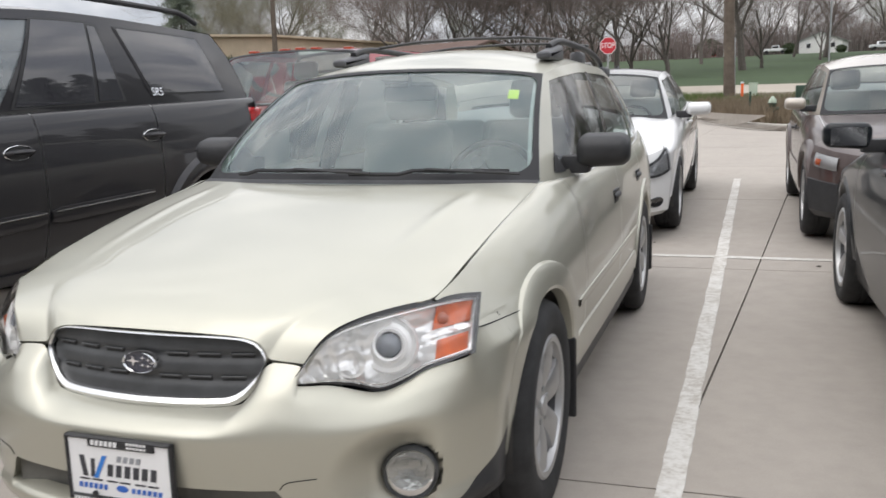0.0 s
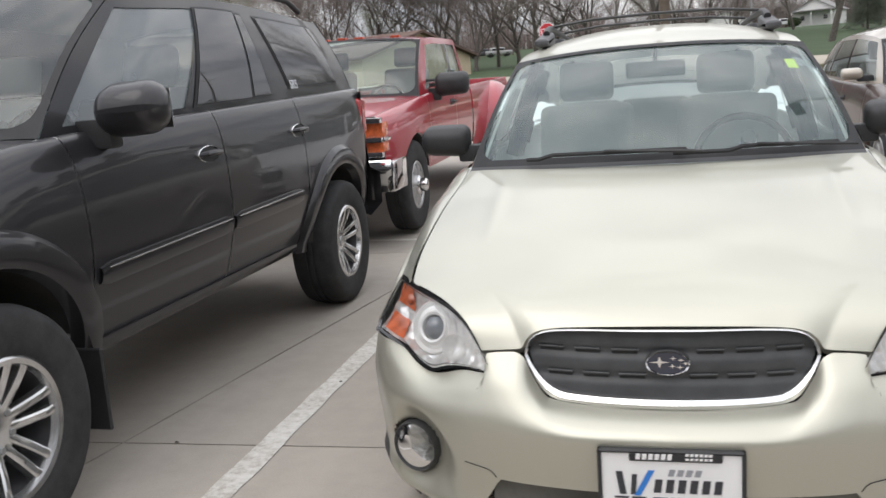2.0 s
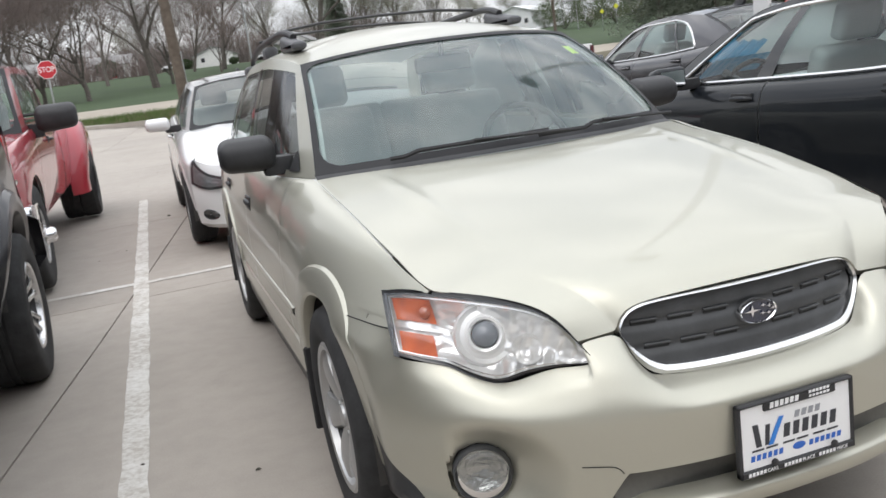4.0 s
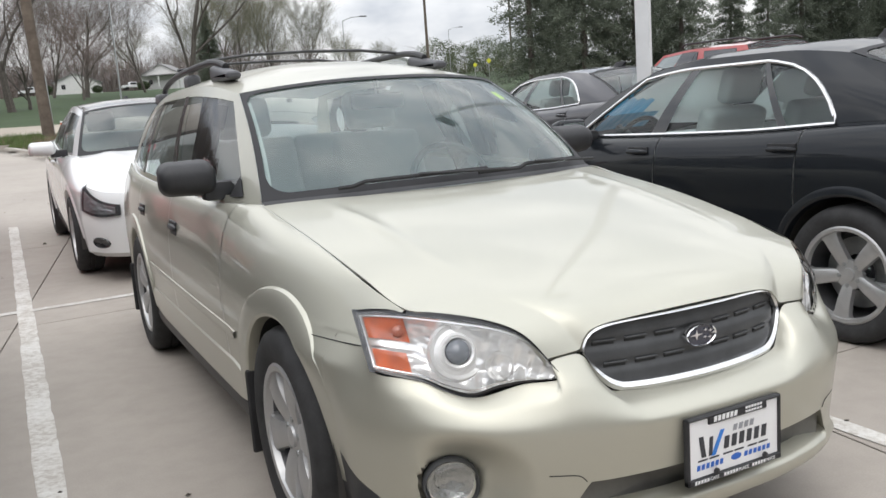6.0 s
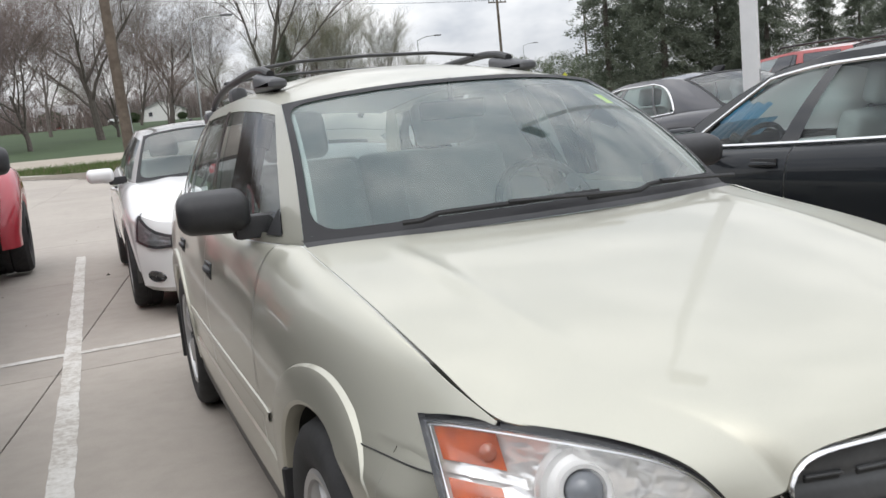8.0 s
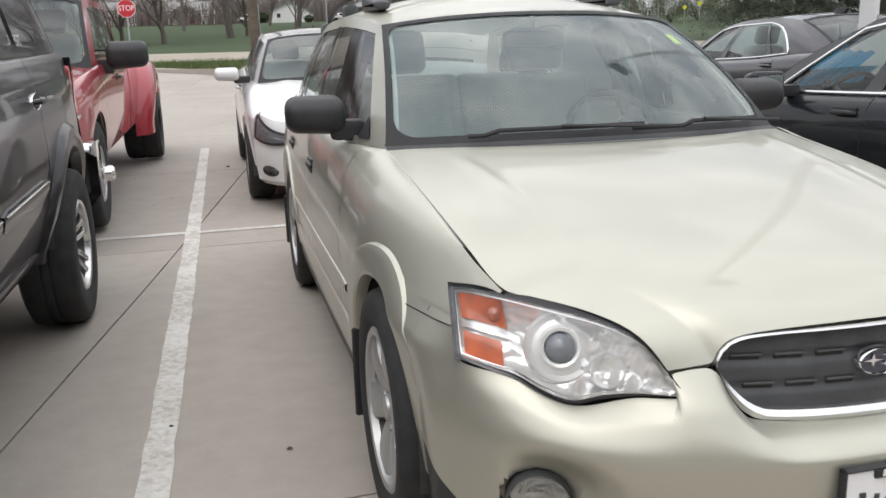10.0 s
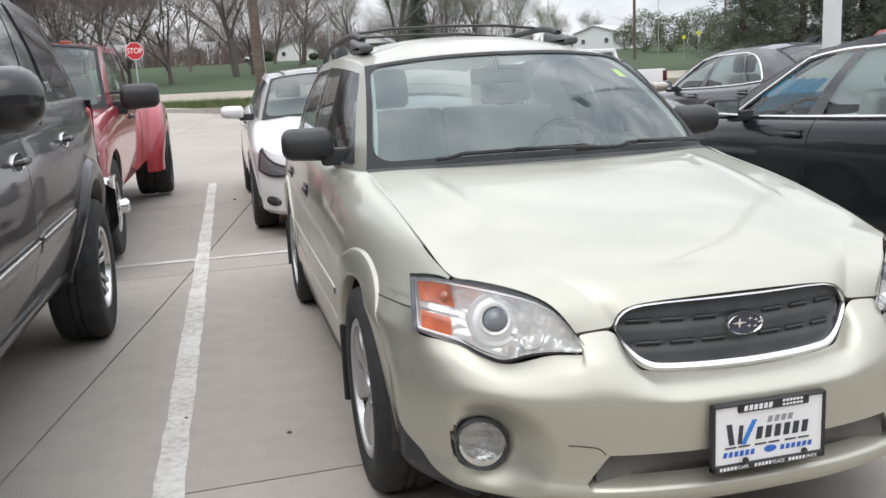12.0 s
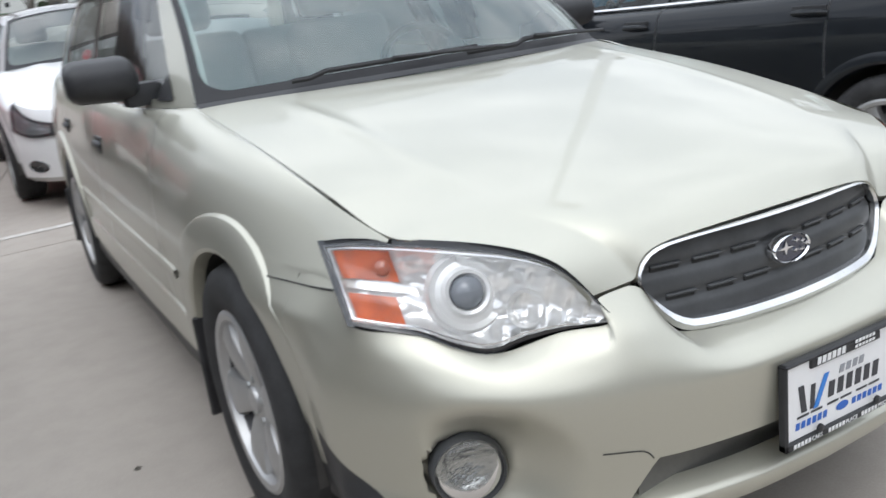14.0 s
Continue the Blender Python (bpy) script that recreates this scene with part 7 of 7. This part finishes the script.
# ---- street furniture ----
def stop_sign(x, y):
    z = ground_z(x, y)
    t = thing("stop_sign", "red octagonal stop sign on a steel post", "road sign", pose(x, y, z, 0, 0, -6))
    part("post", box(-.035, .035, .012, .05, -.2, 2.85, .006), M["steel"], t)
    cz, r = 2.50, .41

    def octo(q, d, th, mat, nm):
        return part(nm, outline_plate([(q * math.sin(radians(22.5 + 45 * k)), d, cz + q * math.cos(radians(22.5 + 45 * k))) for k in range(8)], (0, -1, 0), th), mat, t, "", 0)

    face = octo(r, .010, .006, M["sign_white"], "border")
    octo(r * .94, .003, .003, M["sign_red"], "face")
    txt = bpy.data.curves.new("sign_word", 'FONT')
    txt.body, txt.size, txt.extrude, txt.align_x, txt.align_y = "STOP", .285, .002, 'CENTER', 'CENTER'
    tmp = bpy.data.objects.new("tmp", txt)
    scene.collection.objects.link(tmp)
    me = bpy.data.meshes.new_from_object(tmp)
    bpy.data.objects.remove(tmp)
    me.materials.append(M["sign_white"])
    part("sign_word", me, None, t, "white letters", 0, m=Matrix.Translation((0, -.003, cz)) @ pose(0, 0, 0, 90) @ Matrix.Diagonal((.98, 1.18, 1, 1)))


stop_sign(-4.65, 39.8)
# wooden utility pole by the verge, beside markers
_px, _py = .75, 39.6
_up = thing("utility_pole", "weathered leaning wooden utility pole", "utility pole", pose(_px, _py, ground_z(_px, _py), 0, -1.4, 0))
part("shaft", tube([(0, 0, -.3), (0, 0, 6), (0, 0, 13)], [.25, .22, .17], 14), M["wood_pole"], _up)
part("ground_wire_guard", box(.20, .27, -.05, .03, 0, 2.6, .01), M["steel"], _up)
for k, (dx, dy, h, mt, nm, lb) in enumerate(((.55, -.5, .6, "orange", "marker_post", "orange cable marker post"), (1.0, -.2, .55, "pale_green", "cable_box", "pale green cable box"))):
    _mk = thing(nm, lb, "marker" if k == 0 else "utility box", pose(_px + dx, _py + dy, ground_z(_px, _py)))
    part("body", box(-.06 - .12 * k, .06 + .12 * k, -.07, .07, -.1, h, .02), M[mt], _mk)
    part("cap", box(-.07 - .12 * k, .07 + .12 * k, -.08, .08, h, h + .07, .02), M["sign_white"] if k == 0 else M[mt], _mk)


def light_pole(x, y):
    t = thing("light_pole", "square white steel lot light pole", "lamp post", pose(x, y, ground_z(x, y), 0, 0, 40))
    part("footing", lathe([(.30, -.2), (.30, .70), (.27, .74), (.001, .74)], 24, "z"), M["kerb"], t, "round concrete footing")
    part("base_plate", box(-.16, .16, -.16, .16, .74, .775, .005), M["white_metal"], t)
    part("shaft", box(-.0675, .0675, -.0675, .0675, .775, 8.0, .012), M["white_metal"], t)
    part("hand_hole_cover", box(-.03, .03, -.074, -.067, 1.30, 1.45, .003), M["steel"], t)
    part("lamp_head", box(-.25, .25, -.75, -.05, 7.95, 8.10, .03), M["grey_plastic"], t)


light_pole(4.22, 5.12)


def street_lamp(az, d, h, label):
    t = thing("street_lamp", label, "street lamp", polar(az, d))
    part("shaft", tube([(0, 0, 0), (0, 0, h)], [.06, .04], 8), M["steel"], t)
    part("arm", tube([(0, 0, h), (1.0, 0, h + .35), (2.2, 0, h + .45)], .05, 6), M["steel"], t)
    part("lamp_head", box(2.0, 2.8, -.15, .15, h + .38, h + .50, .04), M["grey_plastic"], t)


street_lamp(20.9, 96, 7.8, "grey street lamp with a curved arm")
street_lamp(27.8, 150, 8.5, "grey street lamp far along the road")
street_lamp(6.6, 60, 7.5, "grey street lamp at the lawn's edge")


def power_pole(az, d, h, arms):
    t = thing("power_pole", "tall wooden power pole with cross-arms", "utility pole", polar(az, d))
    part("shaft", tube([(0, 0, -.3), (0, 0, h)], [.22, .13], 10), M["wood_pole"], t)
    for z in arms:
        a = part("cross_arm", box(-1.3, 1.3, -.08, .08, z - .08, z + .08, .01), M["wood_pole"], t)
        for x in (-1.2, -.5, .5, 1.2):
            part("insulator", tube([(x, 0, z + .08), (x, 0, z + .35)], .06, 6), M["grey_plastic"], a)
    return t


power_pole(26.3, 118, 19, (13.2, 17.5))
power_pole(31.8, 165, 19, (16.5,))
power_pole(-28.0, 66, 13, (12,))
_wires = [tube([(*at(26.3, 118), ground_z(*at(26.3, 118)) + z) if s == 0 else tuple(np.array((*at(26.3, 118), ground_z(*at(26.3, 118)) + z)) * (1 - s) + np.array((*at(-30, 75), 12.0 + z * .3)) * s - np.array((0, 0, 6 * s * (1 - s)))) for s in np.linspace(0, 1, 16)], .022, 4, cap=False) for z in (13.4, 17.6, 18.4)]
for _w in _wires:
    tagged(part("power_cable", _w, M["dark"]), "black overhead power cable", "cable", group="overhead cables")


def warning_sign(az, d, z):
    t = thing("warning_sign", "yellow diamond road sign on a post", "road sign", polar(az, d))
    part("post", box(-.03, .03, 0, .04, -.1, z + .4, .005), M["steel"], t)
    part("face", outline_plate([(.34 * math.sin(a), -.01, z + .34 * math.cos(a)) for a in (0, math.pi / 2, math.pi, 1.5 * math.pi)], (0, -1, 0), .01), M["sign_yellow"], t, "", 0)


warning_sign(30.15, 105, 2.9)
warning_sign(29.3, 118, 2.6)
# cabinet on legs, hydrant and posts in the verge
_cx, _cy = 3.15, 23.4
_cb = thing("utility_cabinet", "dark green utility cabinet on two legs", "utility box", pose(_cx, _cy, ground_z(_cx, _cy) + .05))
part("body", box(-.48, .48, -.16, .16, .50, .98, .02), M["green_box"], _cb)
part("label_plate", box(.18, .30, -.17, -.162, .82, .90), M["sign_white"], _cb)
for s in (-.38, .38):
    part("leg", box(s - .035, s + .035, -.05, .05, -.1, .5), M["wood_pole"], _cb)
_hy = thing("hydrant", "dark green fire hydrant with a white cap", "hydrant", pose(2.12, 23.9, ground_z(2.1, 23.9) + .03))
part("barrel", lathe([(.13, 0), (.13, .06), (.09, .08), (.09, .48), (.12, .50), (.12, .54), (.001, .54)], 16, "z"), M["green_box"], _hy)
part("bonnet", lathe([(.11, .54), (.10, .62), (.05, .68), (.03, .72), (.001, .72)], 16, "z"), M["pale_green"], _hy)
part("outlet", tube([(-.17, 0, .38), (.17, 0, .38)], .05, 10), M["green_box"], _hy)
for x, y, h in ((1.55, 25.5, .85), (2.75, 24.2, .8)):
    _po = thing("marker_post", "thin dark post in the verge", "post", pose(x, y, ground_z(x, y)))
    part("shaft", box(-.03, .03, -.03, .03, 0, h, .006), M["green_box"], _po)


def tufts(name, label, mat, area, count, h, seed):
    rnd = random.Random(seed)
    verts, faces = [], []
    for _ in range(count):
        x, y = rnd.uniform(area[0], area[1]), rnd.uniform(area[2], area[3])
        if y < kerb_y(x) + .3:
            continue
        z = ground_z(x, y) + .03
        hh, a = h * rnd.uniform(.4, 1.1), rnd.uniform(0, math.pi)
        lx, ly = rnd.gauss(0, .35) * hh, rnd.gauss(0, .35) * hh
        n = len(verts)
        verts += [(x - .012 * math.cos(a), y - .012 * math.sin(a), z), (x + .012 * math.cos(a), y + .012 * math.sin(a), z), (x + lx, y + ly, z + hh)]
        faces.append((n, n + 1, n + 2))
    return tagged(part(name, (verts, faces), M[mat], smooth=0), label, "grass", kind="stuff")


tufts("dry_grass", "tall dry brown grass in the verge", "straw", (-.2, 5.5, 21, 31), 16000, .62, 1)
tufts("verge_grass", "short green and brown grass along the kerb", "blade", (-6, 14, 19.5, 40), 16000, .22, 2)
tufts("roadside_grass", "green grass between lot and road", "blade", (-9, 0.5, 33, 42), 9000, .26, 6)
tufts("verge_straw", "thin straw among the grass", "straw", (-6, 14, 19.5, 40), 9000, .24, 4)


def grit():
    """Small dark stones, leaf bits and chips lying on the concrete."""
    rnd = random.Random(41)
    verts, faces = [], []
    for _ in range(170):
        x, y = rnd.uniform(-6, 7), rnd.uniform(-3, 16)
        r, z = rnd.uniform(.004, .016) * (1 if rnd.random() < .8 else 1.8), ground_z(x, y)
        n, m = len(verts), rnd.randint(5, 7)
        for k in range(m):
            a = 2 * math.pi * k / m
            q = r * rnd.uniform(.6, 1.2)
            verts.append((x + q * math.cos(a), y + q * math.sin(a) * .8, z + .0045))
        verts.append((x, y, z + .0045 + r * rnd.uniform(.3, .7)))
        faces += [(n + k, n + (k + 1) % m, n + m) for k in range(m)]
    return tagged(part("grit", (verts, faces), M["joint"], smooth=0), "small dark stones and leaf bits on the concrete", "debris", kind="stuff")


grit()

# ---- unseen building added behind the camera to dim car fronts and close the lot ----
_sh = thing("showroom", "unseen grey building with dark glass, added to dim the car fronts", "building", pose(0, -11, 0))
part("wall", box(-30, 30, -8, 0, 0, 6.0), M["white_metal"], _sh)
for _q in range(15):
    _wn = part("window", box(-28 + 4 * _q - 1.85, -28 + 4 * _q + 1.85, .01, .05, .3, 3.6), M["dark_tint"], _sh)
part("fascia_band", box(-30.2, 30.2, -.1, .35, 3.9, 6.2), M["grey_print"], _sh)

# ---- sawn concrete slabs ----
for _k in range(-7, 8):
    for _c in range(-4, 15):
        if max(kerb_y(long_joint(_k, cross_joint(_c))), kerb_y(long_joint(_k + 1, cross_joint(_c)))) - 0.6 > cross_joint(_c) + .028 * long_joint(_k, 5):
            part("concrete_slab", slab(_k, _c), M["concrete"], lot, smooth=20)
